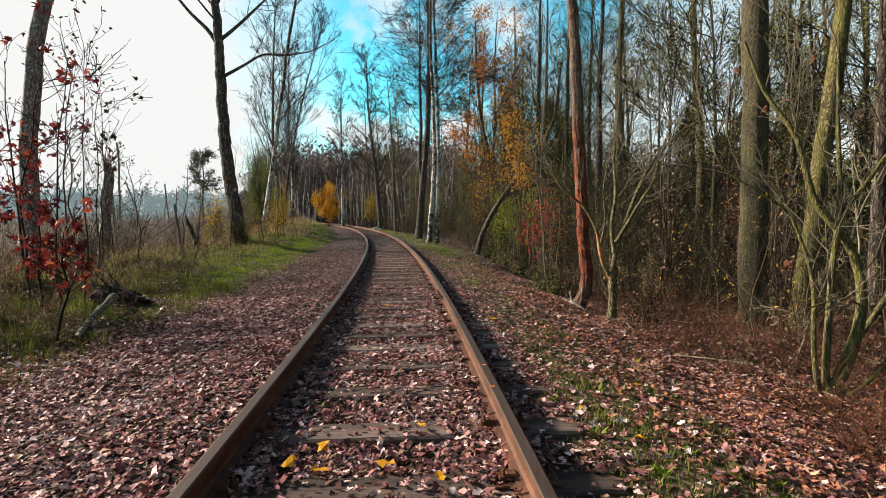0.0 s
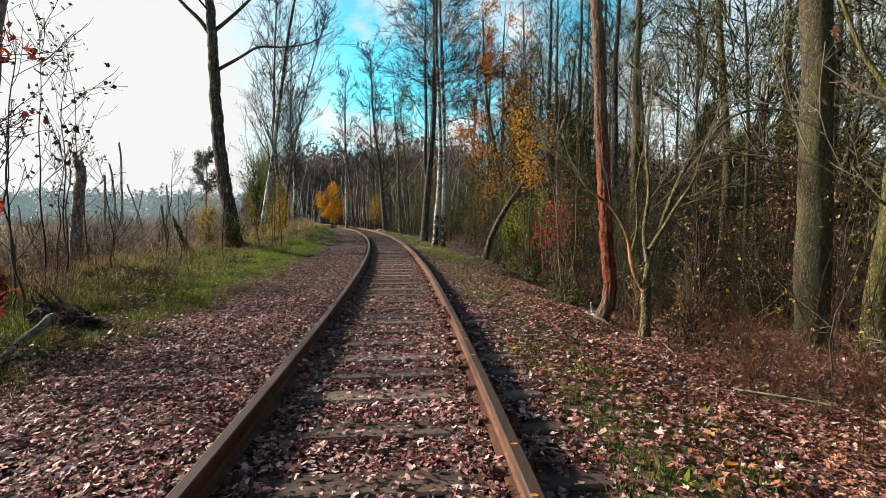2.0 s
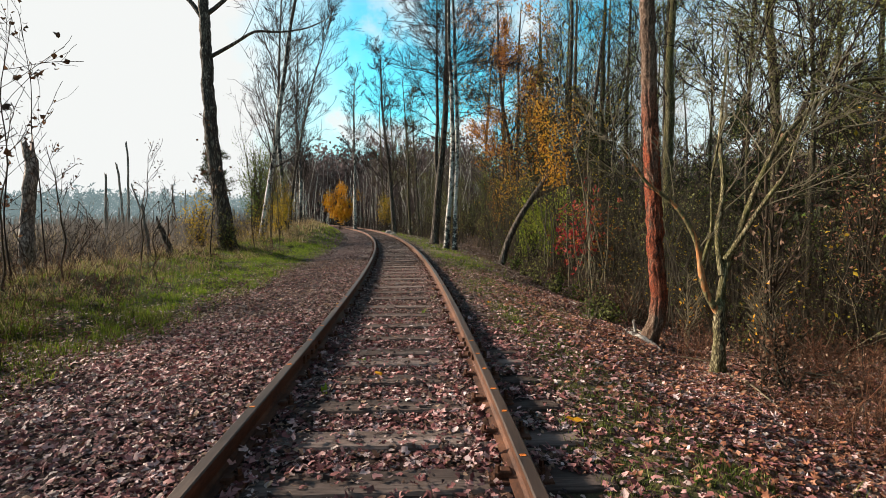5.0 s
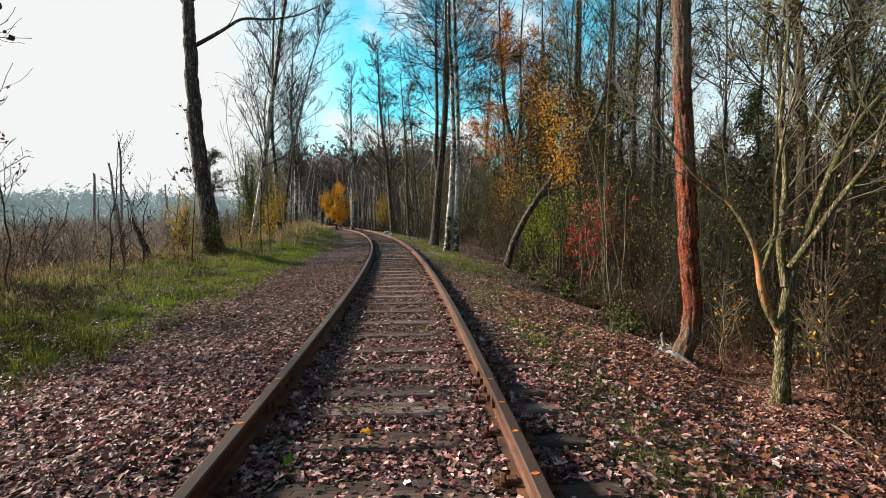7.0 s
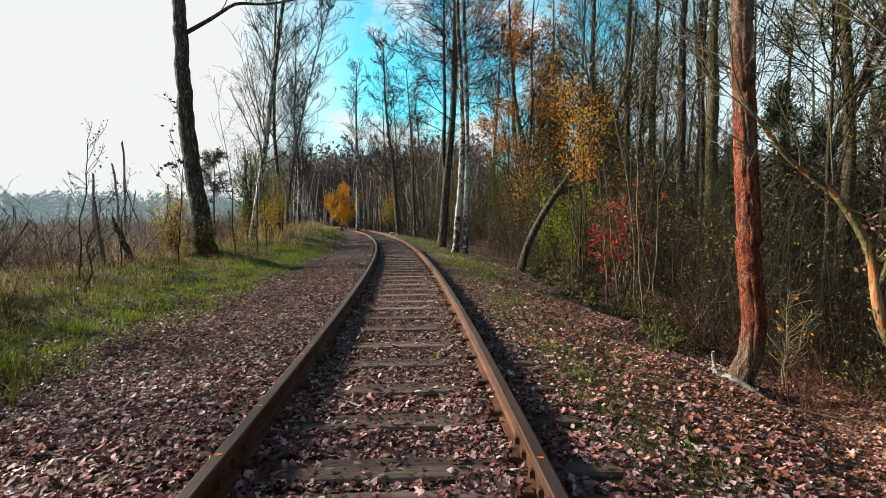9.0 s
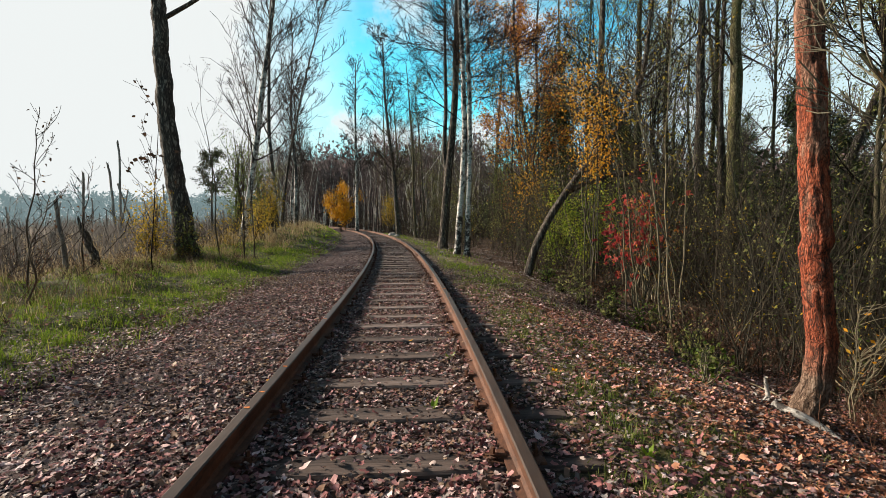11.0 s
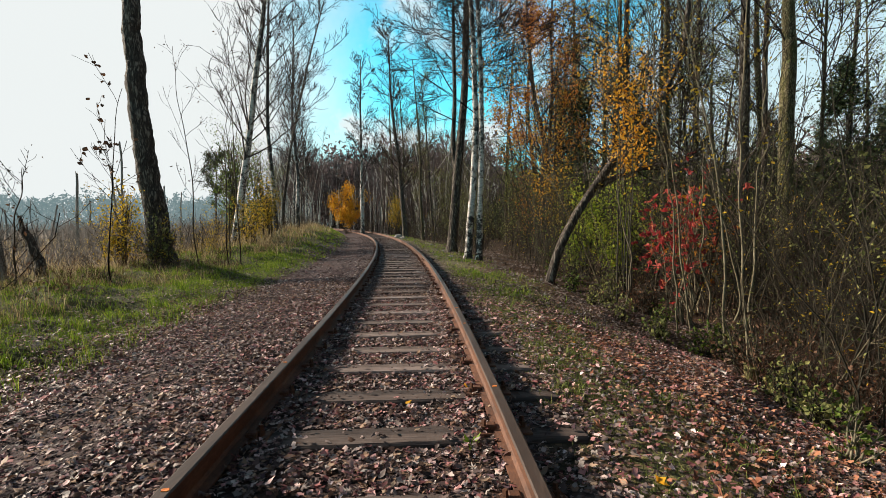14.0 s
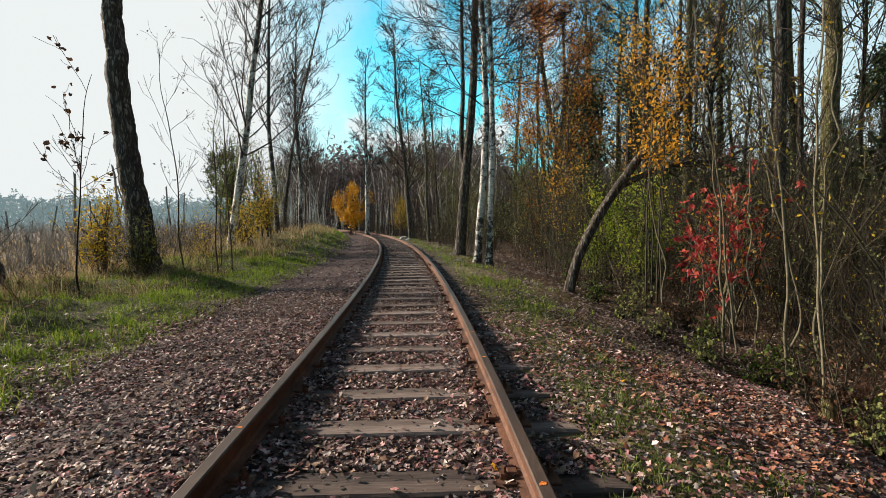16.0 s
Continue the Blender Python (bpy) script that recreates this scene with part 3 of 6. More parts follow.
def ground_material():
    m, nt, b = material("soil_and_litter")
    at = nt.nodes.new("ShaderNodeAttribute")
    at.attribute_name = "lateral"
    co = coords(nt)
    n1, n2, n3 = noise_tex(nt, co, 1.1, 4.0), noise_tex(nt, co, 11.0, 5.0, 0.7), noise_tex(nt, co, 60.0, 3.0, 0.7)
    u = math_node(nt, "ADD", at.outputs["Fac"], math_node(nt, "MULTIPLY", math_node(nt, "SUBTRACT", n1, 0.5), 1.3))
    pos = math_node(nt, "ADD", math_node(nt, "MULTIPLY", u, 1 / 24), 0.5)      # -12..12 m
    at_u = lambda v: v / 24 + 0.5
    col = ramp(nt, pos, [(0.0, (0.13, 0.10, 0.072)), (at_u(-7.5), (0.14, 0.112, 0.066)), (at_u(-6.5), (0.06, 0.066, 0.022)), (at_u(-3.6), (0.055, 0.062, 0.02)),
                         (at_u(-2.9), (0.042, 0.026, 0.027)), (at_u(-1.0), (0.046, 0.029, 0.031)), (at_u(-0.8), (0.05, 0.035, 0.031)), (at_u(0.9), (0.05, 0.035, 0.029)),
                         (at_u(1.6), (0.125, 0.13, 0.058)), (at_u(2.6), (0.115, 0.076, 0.050)), (at_u(3.8), (0.06, 0.036, 0.02)), (1.0, (0.05, 0.034, 0.02))])
    vo = node(nt, "ShaderNodeTexVoronoi", Scale=26.0)
    link(nt, co, vo.inputs["Vector"])
    sepc = nt.nodes.new("ShaderNodeSeparateColor")
    link(nt, vo.outputs["Color"], sepc.inputs[0])
    chips = ramp(nt, sepc.outputs[0], [(0.0, (0.35, 0.35, 0.35)), (0.5, (0.9, 0.85, 0.8)), (0.85, (1.5, 1.25, 1.15)), (1.0, (2.6, 2.2, 2.0))])
    col = mix(nt, 0.75, col, chips, "MULTIPLY")
    tone = ramp(nt, math_node(nt, "ADD", math_node(nt, "MULTIPLY", n2, 0.6), math_node(nt, "MULTIPLY", n3, 0.4)), [(0.3, (0.5, 0.5, 0.5)), (0.7, (1.35, 1.35, 1.35))])
    col = mix(nt, 1.0, col, tone, "MULTIPLY")
    link(nt, col, b.inputs["Base Color"])
    b.inputs["Roughness"].default_value, b.inputs["Specular IOR Level"].default_value = 0.9, 0.2
    h = math_node(nt, "ADD", math_node(nt, "MULTIPLY", n2, 0.7), math_node(nt, "ADD", math_node(nt, "MULTIPLY", n3, 0.3), math_node(nt, "MULTIPLY", sepc.outputs[1], 0.25)))
    bumped(nt, b, h, 0.8, 0.03)
    return m


def build_ground():
    us = np.concatenate([-np.geomspace(1600, 12, 26), np.arange(-11.5, -4.5, 0.25), np.arange(-4.5, 4.5, 0.1), np.arange(4.5, 12, 0.25), np.geomspace(12.5, 1600, 26)])
    ys = np.concatenate([-np.geomspace(300, 4.5, 12), np.arange(-4, 18, 0.12), np.arange(18, 40, 0.4), np.geomspace(40.5, 2500, 45)])
    Y, U = np.meshgrid(ys, us, indexing="ij")
    X = cx(Y) + U
    Z = ground_z(X, Y)
    a, c = Y.shape
    idx = np.arange(a * c).reshape(a, c)
    F = np.stack([idx[:-1, :-1], idx[:-1, 1:], idx[1:, 1:], idx[1:, :-1]], -1).reshape(-1, 4)
    ob = new("ground", mesh_of("ground", np.stack([X, Y, Z], -1).reshape(-1, 3), [F], ground_material(), True, U.ravel()))
    tagged(ob, "leaf-strewn reddish soil embankment with grass verge and forest floor", "ground", kind="structure")


build_ground()


# ---- the track ----
GAUGE = 1.435
HEAD = 0.067
RAIL = [(-0.0335, -0.006), (-0.026, 0.0), (0.026, 0.0), (0.0335, -0.006), (0.0335, -0.034), (0.0085, -0.048), (0.0075, -0.115), (0.022, -0.131),
        (0.0625, -0.140), (0.0625, -0.149), (-0.0625, -0.149), (-0.0625, -0.140), (-0.022, -0.131), (-0.0075, -0.115), (-0.0085, -0.048), (-0.0335, -0.034)]


def track_frame(y):
    """Place and unit vectors of the track where its middle line crosses y."""
    h = float(heading(y))
    d = Vector((h, 1, 0)).normalized()
    return Vector((float(cx(y)), y, 0)), d, Vector((d.y, -d.x, 0))


def build_rail(side):
    ys = np.concatenate([np.arange(-6, 24, 0.4), np.arange(24, 131, 1.0)])
    off = side * (GAUGE / 2 + HEAD / 2)
    V = []
    for y in ys:
        p, d, r = track_frame(float(y))
        V += [p + r * (off + a) + Vector((0, 0, b)) for a, b in RAIL]
    n, k = len(RAIL), len(ys)
    idx = np.arange(k * n).reshape(k, n)
    nx = np.roll(idx, -1, 1)
    F = np.stack([idx[:-1], idx[1:], nx[1:], nx[:-1]], -1).reshape(-1, 4)
    me = mesh_of("rail", np.array([tuple(v) for v in V]), [F], [M["rust"], M["rail_head"]], False)
    me.polygons.foreach_set("material_index", np.tile(np.array([1 if i in (0, 1, 2) else 0 for i in range(n)], np.int32), k - 1))
    return tagged(new("rail", me), "rust-brown steel rail with a worn smooth head", "rail", "track rails")


SLEEPERS = [-1.37, -0.74, -0.1, 0.52, 1.15, 1.77, 2.37, 3.05, 3.66, 4.24, 4.72, 5.2, 5.70, 6.25, 6.73, 7.05, 7.63, 8.22, 8.88, 9.5, 10.2, 10.85, 11.5, 12.1, 12.72, 13.36, 14.0, 14.62]
while SLEEPERS[-1] < 105:
    SLEEPERS.append(SLEEPERS[-1] + 0.635)


def sleeper_mesh(seed):
    rng = np.random.default_rng(seed)
    nx, ny = 25, 5
    xs = np.linspace(-1.22, 1.22, nx)
    prof = [(-0.11, -0.15), (-0.115, -0.014), (-0.10, 0.0), (-0.04, 0.002), (0.04, 0.0), (0.10, -0.002), (0.115, -0.016), (0.11, -0.15)]
    V = []
    skew = rng.normal(0, 0.006)
    edge = [rng.normal(0, 0.0022, nx), rng.normal(0, 0.0022, nx), rng.normal(0, 0.0012, nx)]
    for i, x in enumerate(xs):
        end = 1 if i in (0, nx - 1) else 0
        for j, (a, b) in enumerate(prof):
            w = edge[0][i] if a < 0 else edge[1][i]
            V.append((x + end * rng.normal(0, 0.008), a * (1 - 0.05 * end) + w + skew * x, b + (edge[2][i] if b > -0.1 else 0) - 0.008 * end * (b > -0.1)))
    n = len(prof)
    idx = np.arange(nx * n).reshape(nx, n)
    F = np.stack([idx[:-1, :-1], idx[1:, :-1], idx[1:, 1:], idx[:-1, 1:]], -1).reshape(-1, 4)
    caps = np.array([idx[0], idx[-1][::-1]])
    return mesh_of("sleeper", np.array(V), [F, caps], M["sleeper"], False)


def box(x0, x1, y0, y1, z0, z1, c=0.0):
    """A block whose upper edges are chamfered by c."""
    lo = [(x0, y0, z0), (x1, y0, z0), (x1, y1, z0), (x0, y1, z0)]
    mid = [(x0, y0, z1 - c), (x1, y0, z1 - c), (x1, y1, z1 - c), (x0, y1, z1 - c)]
    hi = [(x0 + c, y0 + c, z1), (x1 - c, y0 + c, z1), (x1 - c, y1 - c, z1), (x0 + c, y1 - c, z1)]
    q = [(3, 2, 1, 0), (8, 9, 10, 11)]
    for b in (0, 4):
        q += [(b + i, b + (i + 1) % 4, b + 4 + (i + 1) % 4, b + 4 + i) for i in range(4)]
    return np.array(lo + mid + hi, float), [np.array(q)]


def cyl(x, y, z0, z1, r, n=6):
    a = np.linspace(0, 2 * np.pi, n, endpoint=False)
    ring = np.stack([x + r * np.cos(a), y + r * np.sin(a)], 1)
    V = np.concatenate([np.c_[ring, np.full(n, z0)], np.c_[ring, np.full(n, z1)]])
    F = np.array([(i, (i + 1) % n, n + (i + 1) % n, n + i) for i in range(n)])
    return V, [F, np.arange(n, 2 * n)[None]]


def build_sleepers():
    variants = [sleeper_mesh(s) for s in range(7)]
    plate = mesh_of("tie_plate", *box(-0.16, 0.16, -0.075, 0.075, 0.0, 0.016, 0.004), M["rust"], False)
    screw = mesh_of("screw", *joined([cyl(0, 0, 0, 0.03, 0.022, 8), cyl(0, 0, 0.03, 0.062, 0.013, 4)]), M["rust"], False)
    clip = mesh_of("clip", *box(-0.03, 0.03, -0.03, 0.03, 0.0, 0.03, 0.008), M["rust"], False)
    rng = np.random.default_rng(5)
    for i, y in enumerate(SLEEPERS):
        p, d, r = track_frame(y)
        ang = math.atan2(r.y, r.x) + rng.normal(0, 0.008)
        ob = new("sleeper", variants[i % 7])
        ob.matrix_basis = Matrix.LocRotScale((p.x, p.y, -0.166 + rng.normal(0, 0.004)), Euler((0, 0, ang)), None)
        tagged(ob, "weathered grey-brown wooden sleeper half buried in fallen leaves", "railway sleeper", "track sleepers")
        if -0.5 < y < 32:
            for s in (-1, 1):
                q = new("tie_plate", plate)
                q.parent, q.location = ob, (s * (GAUGE / 2 + HEAD / 2), 0, 0.0)
                for k in (-1, 1):
                    a = new("screw", screw)
                    a.parent, a.location = q, (k * 0.115, 0.02 * k, 0.016)
                    c = new("clip", clip)
                    c.parent, c.location = q, (k * 0.072, 0.0, 0.018)


def on_rail(ob, side, y, z=0.0, across=0.0):
    """Lays a part on a rail at y along the track."""
    p, d, r = track_frame(y)
    off = side * (GAUGE / 2 + HEAD / 2) + across
    ob.matrix_basis = Matrix.LocRotScale(p + r * off + Vector((0, 0, z)), Euler((0, 0, math.atan2(r.y, r.x))), None)


def build_rail_parts():
    marks = []
    rng = np.random.default_rng(2)
    for s in range(5):
        a = np.linspace(0, 2 * np.pi, 11, endpoint=False)
        r = rng.uniform(0.5, 1.1, 11)
        ring = np.stack([np.cos(a) * r * 0.024, np.sin(a) * r * rng.uniform(0.012, 0.024), 0 * a], 1)
        V = np.concatenate([ring, ring * 0.9 + np.array([0, 0, 0.002])])
        k = np.arange(11)
        marks.append(mesh_of("paint_mark", V, [np.stack([k, (k + 1) % 11, 11 + (k + 1) % 11, 11 + k], 1), (11 + k)[None]], M["orange_paint"], False))
    bar = mesh_of("joint_bar", *box(-0.009, 0.009, -0.34, 0.34, -0.118, -0.045, 0.006), M["rust"], False)
    nut = mesh_of("bolt", *joined([box(-0.018, 0.018, -0.018, 0.018, -0.018, 0.018, 0.005)]), M["rust"], False)
    rng = np.random.default_rng(3)
    for side, ys in ((1, [2.6, 3.05, 4.62, 5.15, 5.52, 5.95, 6.35, 6.78, 10.5, 12.4, 13.3]), (-1, [5.3, 6.15, 6.9, 7.5, 8.6, 8.86, 9.4, 11.15])):
        for y in ys:
            m = new("paint_mark", marks[int(rng.integers(0, 5))])
            m.parent = rails[0 if side < 0 else 1]
            on_rail(m, side, y, 0.0005, rng.normal(0, 0.004))
    for side in (-1, 1):
        for y0 in (6.89, 21.9):
            for k in (-1, 1):
                j = new("joint_bar", bar)
                j.parent = rails[0 if side < 0 else 1]
                on_rail(j, side, y0, 0.0, k * 0.02)
                for o in (-0.25, -0.09, 0.09, 0.25):
                    q = new("bolt", nut)
                    q.parent = j
                    q.location = (k * 0.014, o, -0.082)


rails = [build_rail(-1), build_rail(1)]
build_rail_parts()
build_sleepers()


# ---- trees ----
def trunk_data(rng, P, R, sides=14, lump=0.06, cap=False, plates=0.0):
    """A lumpy round trunk; plates: depth of the bark's plates as a share of the radius."""
    V, F = tubes(P[None], R[None], sides, cap)
    k = len(P)
    body = V[:k * sides].reshape(k, sides, 3)
    a = np.arange(sides)
    swell = 1 + lump * (np.sin(a * 2 + rng.uniform(0, 6))[None] * np.sin(np.arange(k) * 0.35 + rng.uniform(0, 6))[:, None] + 0.7 * rng.normal(size=(k, sides)) * 0.6)
    if plates:
        z, w = P[:, 2][:, None], 2 * np.pi * a[None] / sides
        run = 0.9 * np.sin(z * 7.0 + 1.3 * np.sin(3 * w))
        ridge = np.sin(9 * w + run) * 0.6 + np.sin(14 * w - 0.7 * run + z * 9.0) * 0.4
        breaks = np.sin(z * 31.0 + 3.5 * np.sin(2 * w + z * 2.3) + 2.2 * np.sin(5 * w - z * 4.1))
        swell = swell + plates * (np.tanh(2.2 * ridge) + 0.35 * np.tanh(2.0 * breaks) + 0.3 * rng.normal(size=swell.shape))
    body[:] = P[:, None] + (body - P[:, None]) * swell[..., None]
    return V, F


def trunk_line(rng, pts, r0, r1, rings=40, flare=0.45, wobble=0.02, reach=0.22):
    P = curve_pts(pts, rings, rng, wobble)
    s = np.linspace(0, 1, rings)
    R = r0 + (r1 - r0) * s
    R = R * (1 + flare * np.exp(-np.maximum(P[:, 2] - P[0, 2], 0) / reach))
    return P, R


def crown(rng, P, R, spec, thin=0.0035, k3=3, limb=0.30):
    """Limbs, branches and twigs on a trunk. spec: (count, from, to, angle, length, lift) for the limbs, then branch and twig counts."""
    n1, s0, s1, ang, ln, lift, n2, n3 = spec
    L1, R1 = grow(rng, P[None], R[None], n1, s0, s1, ang, ln, 7, 0.10, lift, limb, 0.2)
    out = [tubes(L1, np.maximum(R1, thin * 1.6), 4)]
    tips = L1
    if n2:
        L2, R2 = grow(rng, L1, R1, n2, 0.2, 0.98, 40, lambda s: 0.55 - 0.25 * s, 5, 0.16, lift * 0.8, 0.6, 0.3)
        out.append(tubes(L2, np.maximum(R2, thin * 1.15), 3))
        tips = L2
        if n3:
            L3, R3 = grow(rng, L2, R2, n3, 0.15, 1.0, 40, lambda s: 0.55 - 0.2 * s, k3, 0.2, lift * 0.5, 0.7, 0.5)
            out.append(tubes(L3, np.maximum(R3, thin), 3))
            tips = L3
    return joined(out), tips


def tree(name, label, at, pts, r0, r1, bark, twig, spec, seed, leaf=None, group="", category="tree", extra=(), sides=14, rings=40, flare=0.45, wobble=0.02, thin=0.0035, lump=0.06, sink=0.12, loose=0.05, limb=0.30, plates=0.0):
    """A tree with its trunk through pts, counted from its foot at (x, y). extra: main limbs of its own (points, radius at foot, radius at end).
    leaf: (material, count, size, shape)."""
    rng = np.random.default_rng(seed)
    x, y = at
    ob = thing(name, label, category, (x, y, gz(x, y)), group)
    pts = [(0, 0, -sink)] + [tuple(p) for p in pts]
    P, R = trunk_line(rng, pts, r0, r1, rings, flare, wobble)
    part("trunk", trunk_data(rng, P, R, sides, lump, plates=plates), M[bark], ob)
    lines, tips = [], []
    for line, a, b, *skin in extra:
        Q = curve_pts(line, 22, rng, 0.015)
        S = np.linspace(a, b, 22)
        part("limb", trunk_data(rng, Q, S, 9, 0.05), M[skin[0] if skin else bark], ob, "limb with peeled orange wood" if skin else "")
        lines.append((Q, S))
    geo = []
    if spec:
        g, t = crown(rng, P, R, spec, thin, 3, limb)
        geo.append(g)
        tips.append(t)
    for Q, S in lines:
        g, t = crown(rng, Q, S, (7, 0.25, 1.0, 42, 0.42, 0.4, 5, 4), thin)
        geo.append(g)
        tips.append(t)
    if geo:
        part("crown", joined(geo), M[twig], ob, kind="stuff")
    if leaf:
        mat, n, size, shape = leaf
        pos = np.concatenate([along(rng, t, max(1, n * len(t) // sum(len(q) for q in tips)), loose) for t in tips])
        part("foliage", leaves(rng, pos, size, shape), M[mat], ob, smooth=False, kind="stuff")
    return ob


def up(*pairs, dy=0.0):
    """Trunk points from (sideways, height) pairs."""
    return [(a, dy * i, b) for i, (a, b) in enumerate(pairs)]


def build_named_trees():
    # left of the track
    tree("alder_tree", "tall dark rough-barked tree leaning over a marsh edge", (-8.24, 18.9), up((-0.1, 0.97), (-0.29, 2.1), (-0.45, 3.65), (-0.54, 5.3), (-0.56, 6.8), (-0.59, 8.5), (-0.75, 10.8), (-0.85, 15)),
         0.27, 0.07, "dark_bark", "twig", (16, 0.56, 1, 45, lambda s: 0.30 - 0.15 * s, 0.4, 5, 4), 11, sides=26, rings=260, lump=0.035, wobble=0.03, plates=0.032,
         extra=[([(-0.54, 0, 7.6), (-1.02, 0.1, 8.3), (-1.76, 0.2, 9.0), (-2.5, 0.3, 9.9), (-3.1, 0.4, 11.4)], 0.09, 0.02),
                ([(-0.48, 0, 6.45), (0.38, 0.1, 6.95), (1.08, 0.1, 7.35), (1.94, 0.2, 7.33), (2.9, 0.2, 7.45), (3.9, 0.3, 7.95)], 0.065, 0.012),
                ([(-0.54, 0, 7.85), (0.22, 0.1, 8.5), (1.24, 0.2, 9.45), (2.05, 0.3, 11)], 0.075, 0.015)])
    tree("birch_tree", "slender leaning white birch with bare twigs", (-9.85, 25.5), up((0.5, 2.66), (1.1, 6.5), (1.65, 10.0), (2.15, 12.3), (2.5, 16)), 0.15, 0.03, "birch", "twig",
         (44, 0.2, 1, 42, lambda s: 0.34 - 0.22 * s, 0.45, 6, 5), 12, sides=12, rings=60, thin=0.0075, limb=0.26)
    tree("oak_tree", "thick grey lichen-mottled trunk beside a marsh", (-8.68, 9.5), [(0.09, 0, 0.95), (0.21, 0, 2.1), (0.18, 0, 2.7), (0.35, 0, 4.0), (0.5, 0, 4.8), (0.61, 0.05, 5.5), (0.7, 0.5, 6.6), (0.85, 1.2, 9), (1.0, 1.6, 13)], 0.175, 0.07, "plated_bark", "twig",
         (5, 0.75, 1, 50, lambda s: 0.2 - 0.1 * s, 0.4, 4, 4), 13, sides=16, rings=60)
    # right of the track
    tree("pine_tree", "pine with flaking red bark and a swept foot on the slope", (3.29, 11.2), up((0.02, 0.1), (0.09, 0.3), (0.17, 0.52), (0.20, 0.74), (0.16, 1.0), (0.09, 1.6), (0.03, 2.6), (-0.06, 3.8), (-0.11, 4.9), (-0.19, 6.2), (-0.26, 7.3), (-0.31, 12), (-0.31, 17)),
         0.142, 0.08, "pine_red", "twig", (20, 0.62, 1, 62, lambda s: 0.16 - 0.06 * s, 0.3, 5, 4), 14, leaf=("needles", 5000, 0.14, DIAMOND), sides=40, rings=420, flare=0.22, wobble=0.02, lump=0.035, plates=0.05)
    tree("lichened_tree", "low forked tree with peeled bark and yellow-green lichened limbs", (3.25, 8.75), up((0.01, 0.58), (0.0, 0.8), (0.02, 0.98)), 0.082, 0.07, "lichen_bark", "twig_green", None, 15, sides=14, rings=30, lump=0.12,
         extra=[([(0.0, 0, 0.78), (-0.19, 0, 1.12), (-0.3, 0, 1.72), (-0.55, 0.05, 2.2), (-0.95, 0.1, 2.5), (-1.3, 0.1, 3.0)], 0.045, 0.013, "peeled"),
                ([(0.0, 0, 0.85), (0.03, 0, 1.2), (0.12, 0.05, 1.55), (0.24, 0.05, 1.87), (0.54, 0.1, 2.64), (0.78, 0.1, 3.1), (1.4, 0.1, 3.73), (2.1, 0.1, 3.8), (2.7, 0.1, 3.65), (3.2, 0.1, 3.4)], 0.05, 0.009),
                ([(0.03, 0.02, 1.3), (0.0, 0.1, 1.9), (0.12, 0.2, 2.45), (0.07, 0.3, 3.1), (0.2, 0.4, 4.2)], 0.045, 0.012),
                ([(0.05, 0.0, 1.5), (0.28, -0.15, 2.0), (0.62, -0.25, 2.6), (0.8, -0.3, 3.4)], 0.04, 0.01),
                ([(-0.24, 0, 1.4), (-0.2, -0.15, 1.9), (-0.28, -0.25, 2.5), (-0.15, -0.3, 3.3)], 0.03, 0.008)])
    tree("oak_tree", "stout straight trunk with grey-green mossy bark", (5.6, 8.15), up((-0.09, 1.45), (-0.12, 2.8), (-0.15, 4.2), (-0.23, 5.7), (-0.3, 9), (-0.3, 16)), 0.235, 0.11, "grey_bark", "twig",
         (18, 0.5, 1, 50, lambda s: 0.26 - 0.1 * s, 0.35, 5, 4), 16, sides=20, rings=80, lump=0.05)
    tree("oak_tree", "leaning trunk coated in yellow-green moss", (5.95, 7.6), up((0.1, 0.9), (0.19, 1.9), (0.28, 3.0), (0.45, 4.6), (0.52, 5.5), (0.8, 9), (0.9, 14)), 0.145, 0.06, "moss_bark", "twig",
         (16, 0.4, 1, 50, lambda s: 0.26 - 0.1 * s, 0.35, 5, 4), 17, sides=16, rings=60)
